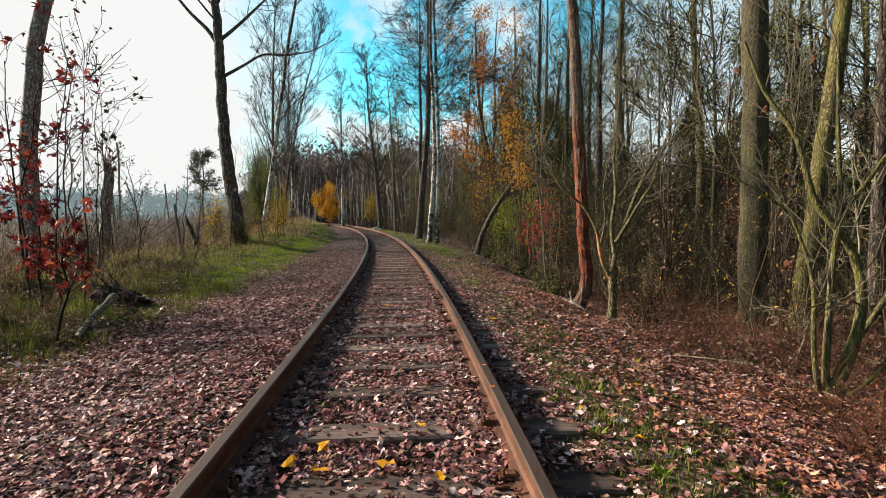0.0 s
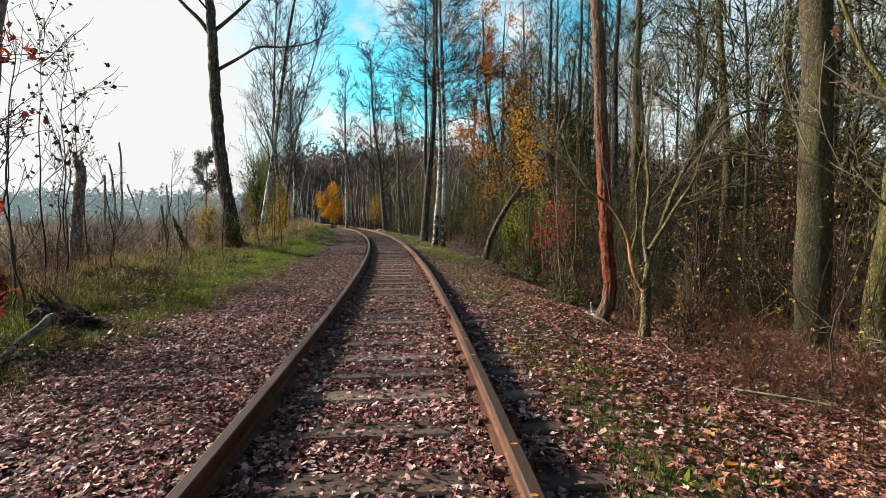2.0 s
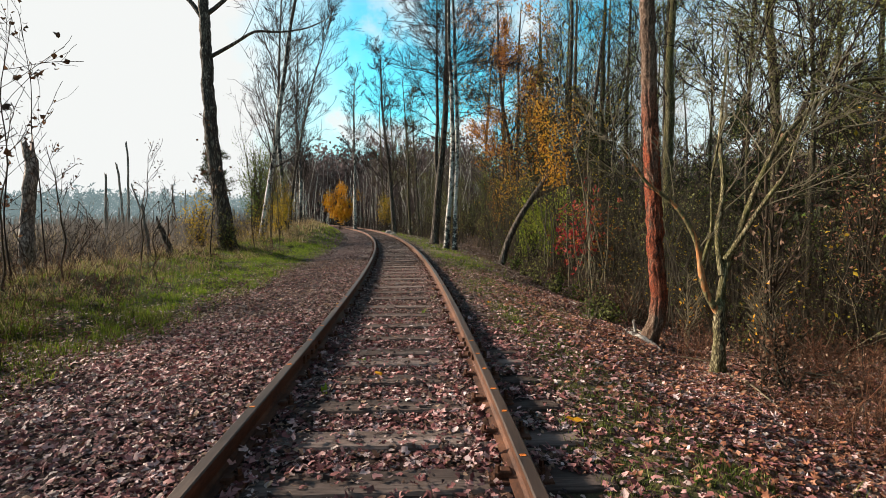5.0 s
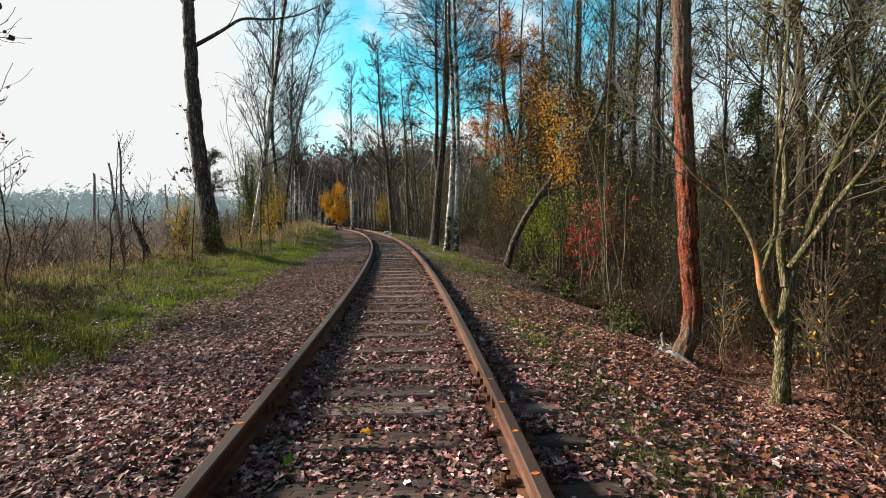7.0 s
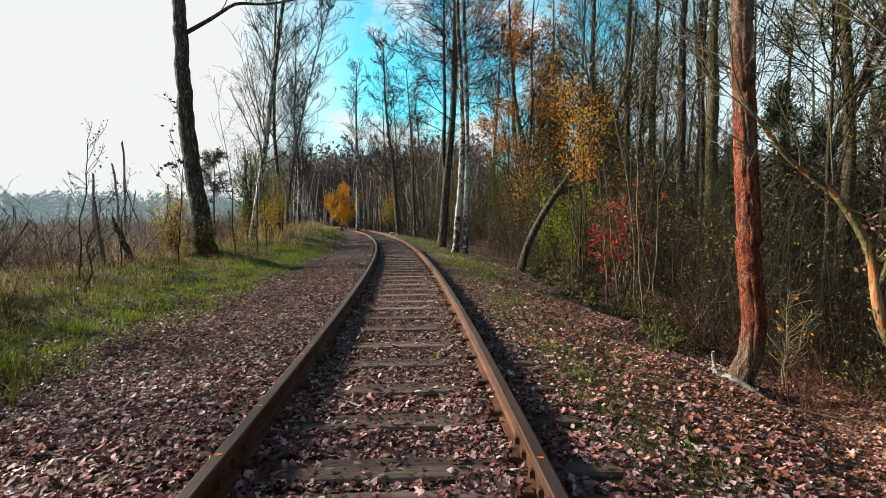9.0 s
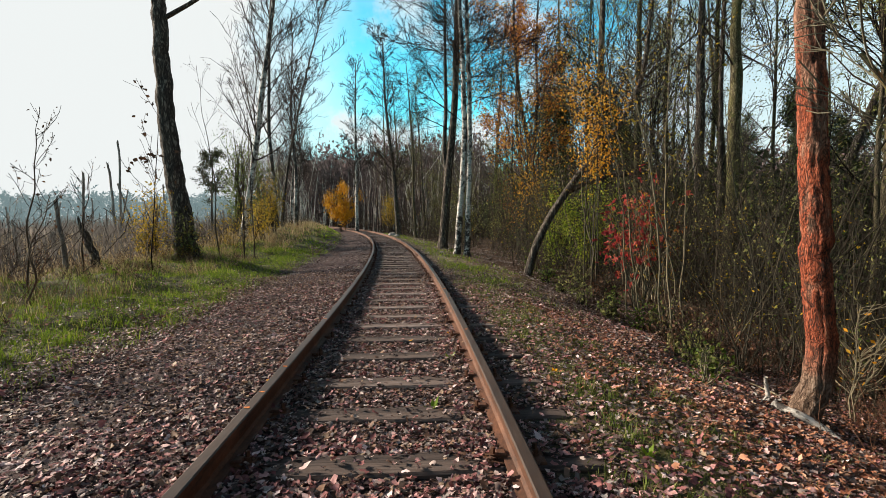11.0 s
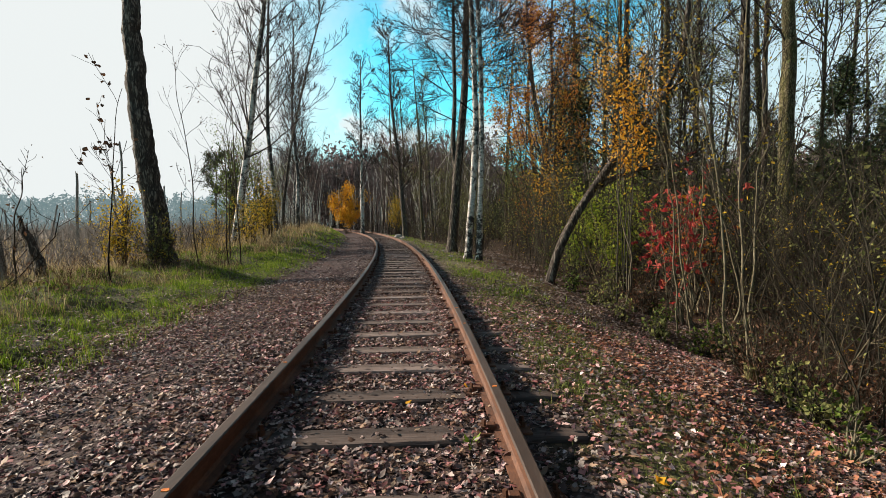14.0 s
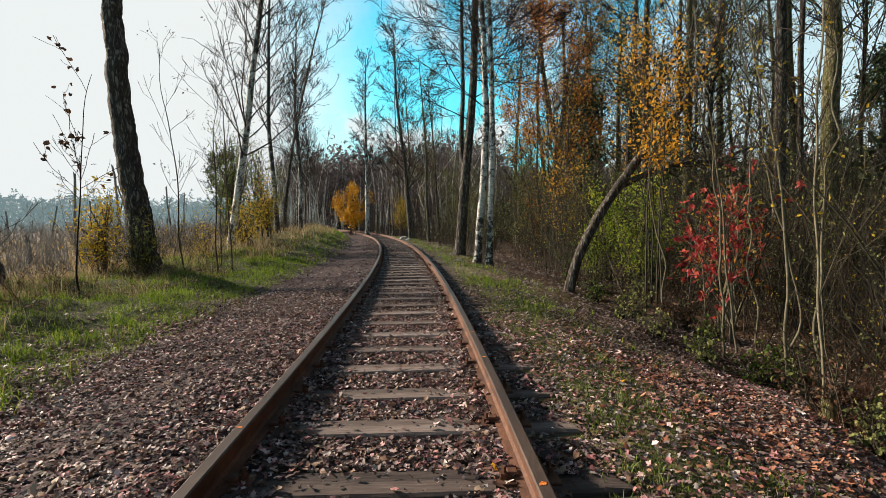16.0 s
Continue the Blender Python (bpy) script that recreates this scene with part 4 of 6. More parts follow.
    tree("hazel_shrub", "many-stemmed shrub with mossy yellow-green crooked limbs", (4.24, 4.75), up((0.0, 0.08), (0.01, 0.14)), 0.07, 0.06, "moss_bark", "twig_green", None, 18, leaf=("leaf_warm", 34, 0.09, MAPLE), category="shrub", sides=10, rings=14,
         extra=[([(0.0, 0, -0.05), (0.05, 0, 0.07), (0.30, 0, 0.68), (0.40, 0.05, 1.08), (0.33, 0.1, 1.5), (0.08, 0.1, 1.84), (-0.1, 0.15, 1.98), (-0.17, 0.2, 2.3), (-0.32, 0.2, 2.88), (-0.57, 0.3, 3.2), (-0.8, 0.4, 3.9)], 0.066, 0.014),
                ([(0.0, 0.03, -0.05), (0.0, 0.05, 0.1), (0.02, 0.05, 0.8), (0.07, 0.1, 1.5), (0.13, 0.1, 1.95), (0.13, 0.2, 2.96), (0.18, 0.3, 3.9)], 0.044, 0.012),
                ([(-0.1, 0, -0.05), (-0.13, 0.02, 0.3), (-0.13, 0.05, 1.0), (-0.2, 0.05, 1.44), (-0.4, 0.1, 1.98), (-0.7, 0.1, 2.16), (-1.15, 0.2, 2.5)], 0.032, 0.008),
                ([(0.0, -0.1, -0.08), (0.27, -0.12, 0.12), (0.6, -0.12, 0.5), (1.2, -0.1, 1.1)], 0.036, 0.014),
                ([(0.22, 0.05, 0.38), (0.6, 0.1, 0.94), (1.0, 0.1, 1.6), (1.2, 0.2, 2.5)], 0.034, 0.011),
                ([(0.1, 0.1, 1.95), (0.34, 0.1, 2.24), (0.6, 0.15, 2.56), (1.1, 0.2, 3.1)], 0.03, 0.01),
                ([(0.34, 0.02, 0.96), (0.13, -0.05, 1.06), (-0.17, -0.1, 1.04), (-0.42, -0.12, 0.95), (-0.77, -0.15, 0.77)], 0.011, 0.005)])
    tree("leaning_tree", "dark leaning trunk that curves up over the undergrowth", (1.3, 20.0), [(0.25, 0, 0.9), (0.63, 0, 1.65), (1.13, 0, 2.4), (1.74, 0, 3.25), (2.17, 0, 3.8), (2.65, 0.1, 4.3), (3.3, 0.2, 5.6), (3.6, 0.3, 8)],
         0.12, 0.05, "dark_bark", "twig", (14, 0.6, 1, 45, lambda s: 0.25 - 0.1 * s, 0.4, 4, 4), 19, flare=0.2,
         extra=[([(1.12, 0, 2.4), (1.85, 0.1, 2.75), (2.6, 0.2, 2.95), (3.4, 0.2, 3.0), (4.2, 0.3, 3.3)], 0.085, 0.03)])
    for i, (x, y, pts, r) in enumerate([(3.34, 16.5, [(-0.15, 1.3), (-0.26, 2.2), (-0.4, 3.25), (-0.68, 4.6), (-0.9, 6.0), (-1.2, 8)], 0.04), (3.27, 15.0, [(-0.07, 1.5), (-0.19, 2.55), (-0.35, 3.5), (-0.61, 4.4), (-0.85, 5.4), (-1.2, 7.5)], 0.045),
                                         (3.03, 14.1, [(-0.02, 0.8), (-0.11, 1.5), (-0.11, 2.4), (-0.12, 3.5), (-0.1, 5.0), (0.1, 7)], 0.034)]):
        tree("sapling", "thin pale-barked sapling at the edge of the wood", (x, y), up(*pts), r * 0.46, 0.007, "twig_pale", "twig_brown", (22, 0.25, 1, 45, lambda s: 0.2 - 0.1 * s, 0.4, 3, 2), 30 + i,
             leaf=("leaf_gold", 150, 0.06, DIAMOND), sides=8, flare=0.2, group="pale saplings", wobble=0.06)
    for i, (x, y, bend) in enumerate([(2.91, 16.0, 1.0), (3.59, 15.6, 1.3), (3.69, 15.2, -0.3), (2.53, 17.5, 0.8), (3.74, 16.8, 0.5)]):
        tree("sapling", "thin crooked pale sapling at the edge of the wood", (x, y), up((0.06 * bend, 0.7), (-0.05 * bend, 1.5), (-0.22 * bend, 2.4), (-0.3 * bend, 3.3), (-0.55 * bend, 4.4), (-0.6 * bend, 5.6)), 0.018, 0.006, "twig_pale", "twig_mid",
             (18, 0.3, 1, 45, lambda s: 0.2 - 0.1 * s, 0.4, 3, 2), 130 + i, leaf=("leaf_gold", 60, 0.06, DIAMOND), sides=7, flare=0.2, group="pale saplings", wobble=0.10)
    tree("birch_tree", "white birch with black scars and a haze of fine twigs", (-0.86, 24.5), up((0.19, 2.3), (0.33, 4.3), (0.27, 7.2), (0.15, 9.4), (0.17, 12.1), (0.2, 17)), 0.13, 0.03, "birch", "twig",
         (54, 0.3, 1, 50, lambda s: 0.26 - 0.14 * s, -0.05, 7, 8), 21, sides=12, rings=60, thin=0.006, limb=0.17, group="twin birches")
    tree("birch_tree", "white birch with black scars and a haze of fine twigs", (-0.45, 24.4), up((0.05, 2.4), (0.13, 5.2), (0.0, 8.9), (-0.09, 12.2), (-0.1, 16)), 0.115, 0.03, "birch", "twig",
         (48, 0.36, 1, 50, lambda s: 0.25 - 0.14 * s, -0.05, 7, 8), 22, sides=12, rings=60, thin=0.006, limb=0.17, group="twin birches")
    tree("alder_tree", "dark two-stemmed alder with fine drooping twigs and last leaves", (-1.63, 28.0), up((0.29, 3.05), (0.61, 6.3), (0.74, 10.4), (0.7, 13.6), (0.7, 18)), 0.21, 0.05, "dark_bark", "twig",
         (62, 0.3, 1, 66, lambda s: 0.29 - 0.14 * s, 0.05, 7, 9), 23, thin=0.0075, limb=0.16, leaf=("leaf_dark", 4200, 0.06, DIAMOND), extra=[([(0.28, 0, 3.0), (0.1, 0.1, 4.5), (0.22, 0.1, 6.3), (0.18, 0.1, 9.5), (0.2, 0.2, 14)], 0.11, 0.03)])
    tree("oak_tree", "oak with dark forked trunk and orange-brown autumn leaves", (3.24, 33.5), up((0.05, 3.4), (-0.25, 6.2), (-0.77, 8.2), (-1.1, 12), (-1.2, 15)), 0.2, 0.04, "dark_bark", "twig",
         (30, 0.25, 0.95, 60, lambda s: 0.28 - 0.1 * s, 0.2, 6, 4), 24, loose=0.2, limb=0.22, leaf=("leaf_orange", 15000, 0.13, DIAMOND), extra=[([(0.03, 0, 5.3), (0.2, 0, 8.7), (0.1, 0, 11.5), (0.3, 0.1, 15)], 0.12, 0.03)])
    tree("alder_tree", "tall bare tree with a thin straight dark trunk", (-6.86, 50.0), up((-0.45, 6.2), (-1.12, 12), (-1.26, 17.5)), 0.24, 0.04, "dark_bark", "twig", (60, 0.22, 1, 48, lambda s: 0.27 - 0.16 * s, 0.4, 6, 5), 25, thin=0.012, limb=0.24)
    tree("birch_tree", "tall thin white birch behind the bend", (-11.9, 55.0), up((0.0, 6.3), (0.0, 12.6), (0.1, 17)), 0.2, 0.04, "birch", "twig", (50, 0.25, 1, 45, lambda s: 0.22 - 0.12 * s, 0.4, 6, 5), 26, thin=0.012, limb=0.24)
    tree("pine_tree", "broad-crowned pine standing alone over the marsh", (-38.2, 75.0), up((0.1, 4.5), (0.4, 8.0), (0.2, 11.2)), 0.17, 0.05, "dark_bark", "twig",
         (30, 0.5, 1, 78, lambda s: 0.30 - 0.12 * s, 0.15, 6, 3), 44, leaf=("deep_green", 4200, 0.26, SLIVER), sides=9, thin=0.02, loose=0.25)
    # further birches left of the bend
    tree("birch_tree", "leaning thin dark tree forking into bare limbs", (-12.25, 36.0), up((0.15, 1.8), (0.55, 4.6), (1.35, 8.0), (2.3, 11.5), (3.4, 15)), 0.10, 0.02, "dark_bark", "twig", (36, 0.35, 1, 40, lambda s: 0.26 - 0.14 * s, 0.5, 6, 5), 27, sides=9, limb=0.3, thin=0.009)
    tree("birch_tree", "grey-white birch with upswept bare branches", (-12.2, 35.0), up((-0.15, 3), (-0.35, 6), (-0.2, 11), (0.2, 17)), 0.15, 0.03, "birch_scarred", "twig", (44, 0.3, 1, 40, lambda s: 0.24 - 0.13 * s, 0.5, 6, 5), 28, sides=9, limb=0.26, thin=0.009)
    tree("birch_tree", "grey-white birch with upswept bare branches", (-13.2, 41.0), up((0.1, 4), (-0.2, 8), (0.1, 14)), 0.15, 0.03, "birch_scarred", "twig", (44, 0.3, 1, 40, lambda s: 0.26 - 0.13 * s, 0.5, 6, 5), 29, sides=9, thin=0.010, limb=0.26)


build_named_trees()


# ---- the woods around ----
def bare_tree(seed, h, r, bark, twig, spec, leaf=None, thin=0.0085, loose=0.16, label="bare tree with a straight dark trunk in the wood"):
    rng = np.random.default_rng(seed)
    pts = [(rng.normal(0, 0.1), rng.normal(0, 0.1), h * 0.2), (rng.normal(0, 0.25), rng.normal(0, 0.25), h * 0.5), (rng.normal(0, 0.4), rng.normal(0, 0.4), h)]
    ob = thing("forest_tree", label, "tree", (0, 0, 0), "trees of the wood")
    P, R = trunk_line(rng, [(0, 0, -0.2)] + pts, r, r * 0.2, 24, 0.35, 0.05)
    part("trunk", trunk_data(rng, P, R, 9, 0.06), M[bark], ob)
    g, t = crown(rng, P, R, spec, thin, 2, 0.19)
    part("crown", g, M[twig], ob, kind="stuff")
    if leaf:
        mat, n, size, shape = leaf
        part("foliage", leaves(rng, along(rng, t, n, loose), size, shape), M[mat], ob, smooth=False, kind="stuff")
    return ob


def place(protos, spots, rng, s=(0.8, 1.2)):
    """The first tree of each kind is moved to a spot, the others are copies."""
    used = set()
    for i, (x, y) in enumerate(spots):
        k = int(rng.integers(0, len(protos))) if len(used) == len(protos) else i
        f = rng.uniform(*s)
        m = Matrix.LocRotScale((x, y, gz(x, y)), Euler((rng.normal(0, 0.02), rng.normal(0, 0.02), rng.uniform(0, 6.28))), (f, f, f * rng.uniform(0.9, 1.15)))
        if k not in used:
            used.add(k)
            protos[k].matrix_basis = m
        else:
            ob = copy_thing(protos[k], Matrix())
            ob.matrix_basis = m


def scatter(rng, n, u0, u1, y0, y1, gap, keep=()):
    """n spots between two distances from the track, no two nearer than gap."""
    out = []
    for _ in range(n * 30):
        y = rng.uniform(y0, y1)
        u = rng.uniform(u0, u1)
        p = (float(cx(y)) + u, y)
        if all((p[0] - q[0]) ** 2 + (p[1] - q[1]) ** 2 > gap * gap for q in out) and all((p[0] - q[0]) ** 2 + (p[1] - q[1]) ** 2 > q[2] ** 2 for q in keep):
            out.append(p)
            if len(out) == n:
                break
    return out


def build_woods():
    rng = np.random.default_rng(77)
    fine = lambda s: 0.25 - 0.12 * s
    tall = [bare_tree(101, 15, 0.19, "dark_bark", "twig", (20, 0.22, 1, 50, fine, 0.35, 5, 3), ("leaf_olive", 5600, 0.072, SLIVER)),
            bare_tree(102, 17, 0.17, "grey_bark", "twig", (21, 0.25, 1, 45, fine, 0.4, 5, 3), ("leaf_olive", 5800, 0.068, SLIVER)),
            bare_tree(103, 13, 0.13, "dark_bark", "twig_brown", (20, 0.2, 1, 45, fine, 0.45, 5, 3), ("leaf_olive", 4600, 0.068, SLIVER)),
            bare_tree(104, 16, 0.16, "grey_bark", "twig", (20, 0.25, 1, 55, fine, 0.3, 5, 3), ("leaf_dark", 5400, 0.074, SLIVER), label="dark-trunked tree keeping a few withered leaves")]
    stand = [(7.53, 20.85, 0.225, "lichen_bark"), (7.06, 22.0, 0.18, "dark_bark"), (8.4, 23.4, 0.10, "dark_bark"), (5.1, 26.5, 0.17, "dark_bark"), (6.85, 27.2, 0.19, "grey_bark"), (8.3, 27.9, 0.15, "dark_bark"), (8.9, 33.5, 0.16, "dark_bark")]
    for i, (x, y, r, bark) in enumerate(stand):
        tree("forest_tree", "tall straight trunk with a high thin crown", (x, y), up((0.02, 3), (-0.03, 7), (0.04, 11), (0.1, 16 - 0.5 * (i % 3))), r, 0.04, bark, "twig", (22, 0.38, 1, 52, fine, 0.35, 5, 3), 140 + i,
             leaf=("leaf_olive", 2400, 0.07, SLIVER), group="trees of the wood", sides=12, rings=50, flare=0.3, wobble=0.03, thin=0.008, loose=0.16, limb=0.19)
    tree("forest_tree", "forked dark trunk leaning over the undergrowth", (13.6, 26.0), [(0.9, 0, 3.2), (1.7, 0.1, 5.6), (2.7, 0.1, 8.2), (3.6, 0.2, 11), (4.2, 0.3, 14)], 0.21, 0.05, "dark_bark", "twig", (18, 0.45, 1, 50, fine, 0.35, 5, 3), 150,
         leaf=("leaf_olive", 2200, 0.07, SLIVER), group="trees of the wood", sides=12, flare=0.3, thin=0.009, extra=[([(1.4, 0, 4.8), (2.6, 0.2, 6.8), (3.8, 0.3, 9.5), (4.6, 0.3, 12)], 0.12, 0.03)])
    spots = [(7.1, 35.0), (9.6, 18.2), (10.5, 14.5), (5.0, 38.0)]
    spots += scatter(rng, 34, 11.0, 28, 10, 50, 1.8, [(x, y, 1.5) for x, y in spots])
    spots += scatter(rng, 10, 8, 20, 1, 10, 2.0, [(5.6, 8.15, 1.5)])
    spots += scatter(rng, 10, 3.5, 14, 44, 72, 2.0)
    place(tall, spots, rng, (0.8, 1.15))
    slim = [bare_tree(105, 10.5, 0.075, "dark_bark", "twig", (30, 0.2, 1, 48, lambda s: 0.30 - 0.14 * s, 0.35, 5, 3), ("leaf_olive", 6500, 0.062, SLIVER), loose=0.22, label="slim dark tree with a lace of twigs and last leaves"),
            bare_tree(106, 9.5, 0.065, "grey_bark", "twig", (28, 0.2, 1, 50, lambda s: 0.32 - 0.14 * s, 0.35, 5, 3), ("leaf_olive", 6000, 0.062, SLIVER), loose=0.22, label="slim grey tree with a lace of twigs and last leaves")]
    place(slim, scatter(rng, 9, 9.0, 15, 7, 17, 1.4, [(7.53, 20.85, 1.0), (9.6, 18.2, 1.0)]) + scatter(rng, 5, 7.5, 12, 26, 40, 1.5), rng, (0.8, 1.15))
    lace = np.random.default_rng(79)
    for x, y in scatter(lace, 4, 12.5, 17, 17, 33, 1.6, [(13.6, 26.0, 1.2)]):
        ob = copy_thing(slim[int(lace.integers(0, 2))], Matrix())
        f = lace.uniform(1.0, 1.35)
        ob.matrix_basis = Matrix.LocRotScale((x, y, gz(x, y)), Euler((0, 0, lace.uniform(0, 6.28))), (f, f, f))
    pines = []
    for sd in (111, 112, 113):
        pines.append(bare_tree(sd, 14, 0.18, "pine_red", "twig", (44, 0.42, 1, 68, lambda s: 0.24 - 0.17 * s, 0.25, 6, 2), ("needles", 15000, 0.15, SLIVER), loose=0.28, label="dark green pine with a long bare trunk in the wood"))
    place(pines, scatter(rng, 4, 34, 48, 30, 60, 3.0) + [(9.5, 40.0)], rng, (0.68, 0.95))
    young = [bare_tree(116, 4.5, 0.06, "dark_bark", "twig", (34, 0.05, 1, 68, lambda s: 0.36 - 0.3 * s, 0.15, 5, 3), ("needles", 6000, 0.15, SLIVER), loose=0.22, label="young dark green conifer in the understorey"),
             bare_tree(117, 3.6, 0.05, "dark_bark", "twig", (30, 0.05, 1, 65, lambda s: 0.4 - 0.32 * s, 0.15, 5, 3), ("needles", 5200, 0.15, SLIVER), loose=0.22, label="young dark green conifer in the understorey")]
    place(young, scatter(rng, 7, 14.0, 20, 4, 42, 1.8, [(9.6, 18.2, 1.0)]), rng, (0.7, 1.3))
    dense = [bare_tree(118, 11.5, 0.16, "dark_bark", "twig", (46, 0.1, 1, 68, lambda s: 0.27 - 0.19 * s, 0.2, 6, 2), ("deep_green", 9000, 0.24, SLIVER), loose=0.3, label="dense dark olive-brown tree behind the bend"),
             bare_tree(119, 10.5, 0.15, "dark_bark", "twig", (44, 0.1, 1, 66, lambda s: 0.30 - 0.2 * s, 0.2, 6, 2), ("deep_green", 8500, 0.24, SLIVER), loose=0.3, label="dense dark olive-brown tree behind the bend")]
    place(dense, [(5.4, 37.5), (10.2, 41.0)], rng, (0.8, 0.92))
    conifers = [bare_tree(126, 8.6, 0.12, "dark_bark", "twig", (48, 0.12, 1, 70, lambda s: 0.30 - 0.24 * s, 0.1, 6, 2), ("needles", 9000, 0.16, SLIVER), loose=0.2, label="dark green conifer deep in the wood")]
    place(conifers, [(14.6, 28.5), (17.2, 29.5), (16.0, 24.0), (19.5, 27.0)], rng, (0.66, 0.84))
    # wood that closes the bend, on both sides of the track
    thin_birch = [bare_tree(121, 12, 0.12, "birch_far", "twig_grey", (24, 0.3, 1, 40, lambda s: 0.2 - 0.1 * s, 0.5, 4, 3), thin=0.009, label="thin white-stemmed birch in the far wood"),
                  bare_tree(122, 11, 0.09, "dead_wood", "twig_grey", (22, 0.3, 1, 42, lambda s: 0.22 - 0.1 * s, 0.5, 4, 3), thin=0.009, label="thin grey bare tree in the far wood")]
    upright = [bare_tree(131, 14, 0.10, "birch_scarred", "twig", (40, 0.25, 1, 36, lambda s: 0.26 - 0.15 * s, 0.4, 6, 4), thin=0.0075, label="slender bare birch between path and marsh"),
               bare_tree(132, 13, 0.09, "dark_bark", "twig", (38, 0.2, 1, 38, lambda s: 0.26 - 0.15 * s, 0.4, 6, 4), thin=0.0075, label="slender dark bare tree between path and marsh")]
    place(upright, [(-15.2, 45.5), (-16.6, 51.0), (-17.8, 56.0)], rng, (0.75, 1.05))
    place(thin_birch, [p for p in scatter(rng, 44, -24, -7.5, 44, 100, 1.6) if p[0] > -0.34 * p[1]] + scatter(rng, 24, 3.2, 14, 44, 110, 1.8), rng, (0.72, 1.1))


def build_wood_mass():
    """The depth of the wood behind the bend and on the slope side: thousands of bare stems with their twigs."""
    rng = np.random.default_rng(78)
    n = 540
    y = rng.uniform(30, 170, n)
    u = np.where(rng.random(n) < 0.7, rng.uniform(3, 70, n), rng.uniform(-30, -8, n) - np.maximum(0, 62 - y) * 0.25)
    k = ((y > 56) | (u > 14)) & (cx(y) + u > -0.36 * y)
    x, y = (cx(y) + u)[k], y[k]
    n = len(x)
    h = rng.uniform(7, 13, n) * np.interp(y, [50, 120], [0.9, 1.3])
    P = np.stack([np.stack([x + rng.normal(0, 0.3, n) * f * 3, y + rng.normal(0, 0.3, n) * f * 3, ground_z(x, y) + h * f], 1) for f in (-0.02, 0.35, 0.7, 1.0)], 1)
    R = rng.uniform(0.05, 0.13, n)[:, None] * np.array([1.2, 0.85, 0.55, 0.15])[None]
    A, RA = grow(rng, P, R, 12, 0.12, 1.0, 42, lambda s: 0.36 - 0.2 * s, 3, 0.12, 0.4, 0.4, 0.3)
    B, RB = grow(rng, A, RA, 4, 0.15, 1.0, 38, 0.5, 2, 0.1, 0.3, 0.7, 0.5)
    g = joined([tubes(P, R, 4), tubes(A, np.maximum(RA, 0.014), 3), tubes(B, np.maximum(RB, 0.010), 3)])
    tagged(new("deep_wood", mesh_of("deep_wood", g[0], g[1], M["twig_grey"])), "depth of bare grey-brown woodland stems and twigs", "woodland", kind="stuff")
    # taller stand that closes the view past the bend
    n = 520
    y = rng.uniform(58, 150, n)
    x = y * rng.uniform(-0.40, 0.02, n)
    k = (np.abs(x - cx(y)) > 4.5) | (y > 88)
    x, y = x[k], y[k]
    n = len(x)
    h = rng.uniform(8, 14, n) * np.interp(y, [58, 130], [0.75, 1.25])
    P = np.stack([np.stack([x + rng.normal(0, 0.35, n) * f * 3, y + rng.normal(0, 0.3, n) * f * 3, ground_z(x, y) + h * f], 1) for f in (-0.02, 0.35, 0.7, 1.0)], 1)
    R = rng.uniform(0.05, 0.12, n)[:, None] * np.array([1.2, 0.85, 0.55, 0.15])[None]
    A, RA = grow(rng, P, R, 14, 0.2, 1.0, 38, lambda s: 0.34 - 0.2 * s, 2, 0.12, 0.5, 0.4, 0.3)
    B, RB = grow(rng, A, RA, 5, 0.15, 1.0, 36, 0.55, 2, 0.1, 0.3, 0.7, 0.5)
    g = joined([tubes(A, np.maximum(RA, 0.016), 3), tubes(B, np.maximum(RB, 0.012), 3)])
    tagged(new("stand_twigs", mesh_of("stand_twigs", g[0], g[1], M["twig_grey"])), "haze of grey-brown twigs over the far stand", "woodland", kind="stuff")
    g = tubes(P, R, 5)
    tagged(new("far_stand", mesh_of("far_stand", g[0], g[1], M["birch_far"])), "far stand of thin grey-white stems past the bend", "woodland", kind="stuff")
    # dull crowns behind it, with the haze of distance in their colour
    n = 900
    y = np.where(np.arange(n) < 560, rng.uniform(125, 200, n), rng.uniform(98, 128, n))
    x = y * np.where(np.arange(n) < 560, rng.uniform(-0.42, 0.75, n), rng.uniform(-0.355, 0.02, n))
    h = rng.uniform(11, 20, n) * np.interp(x / y, [-0.42, -0.34, -0.25, 0.1], [0.6, 0.95, 1.05, 1.2]) * np.where(y < 125, 0.94, 1.0)
    m = 120
    q = unit(rng.normal(size=(n, m, 3))) * rng.random((n, m, 1)) ** 0.4
    q = q * np.stack([0 * h + 2.6, 0 * h + 2.6, h * 0.45], 1)[:, None] + np.stack([x, y, h * 0.55 - 0.5], 1)[:, None]
    g = joined([leaves(rng, q[:560].reshape(-1, 3), 1.7, SLIVER), leaves(rng, q[560:].reshape(-1, 3), 0.95, SLIVER)])
    tagged(new("back_wood", mesh_of("back_wood", g[0], g[1], M["back_wood"], False)), "dull mauve-grey crowns of the wood behind the bend, paled by painted haze", "woodland", kind="stuff")
    # the wood goes on beside and behind the walk
    n = 520
    y = rng.uniform(-75, 14, n)
    x = np.where(rng.random(n) < 0.75, rng.uniform(15, 60, n), rng.uniform(-26, 16, n))
    k = (x > 14) | (y < -22)
    x, y = x[k], y[k]
    n = len(x)
    h = rng.uniform(11, 18, n)
    m = 130
    q = unit(rng.normal(size=(n, m, 3))) * rng.random((n, m, 1)) ** 0.4
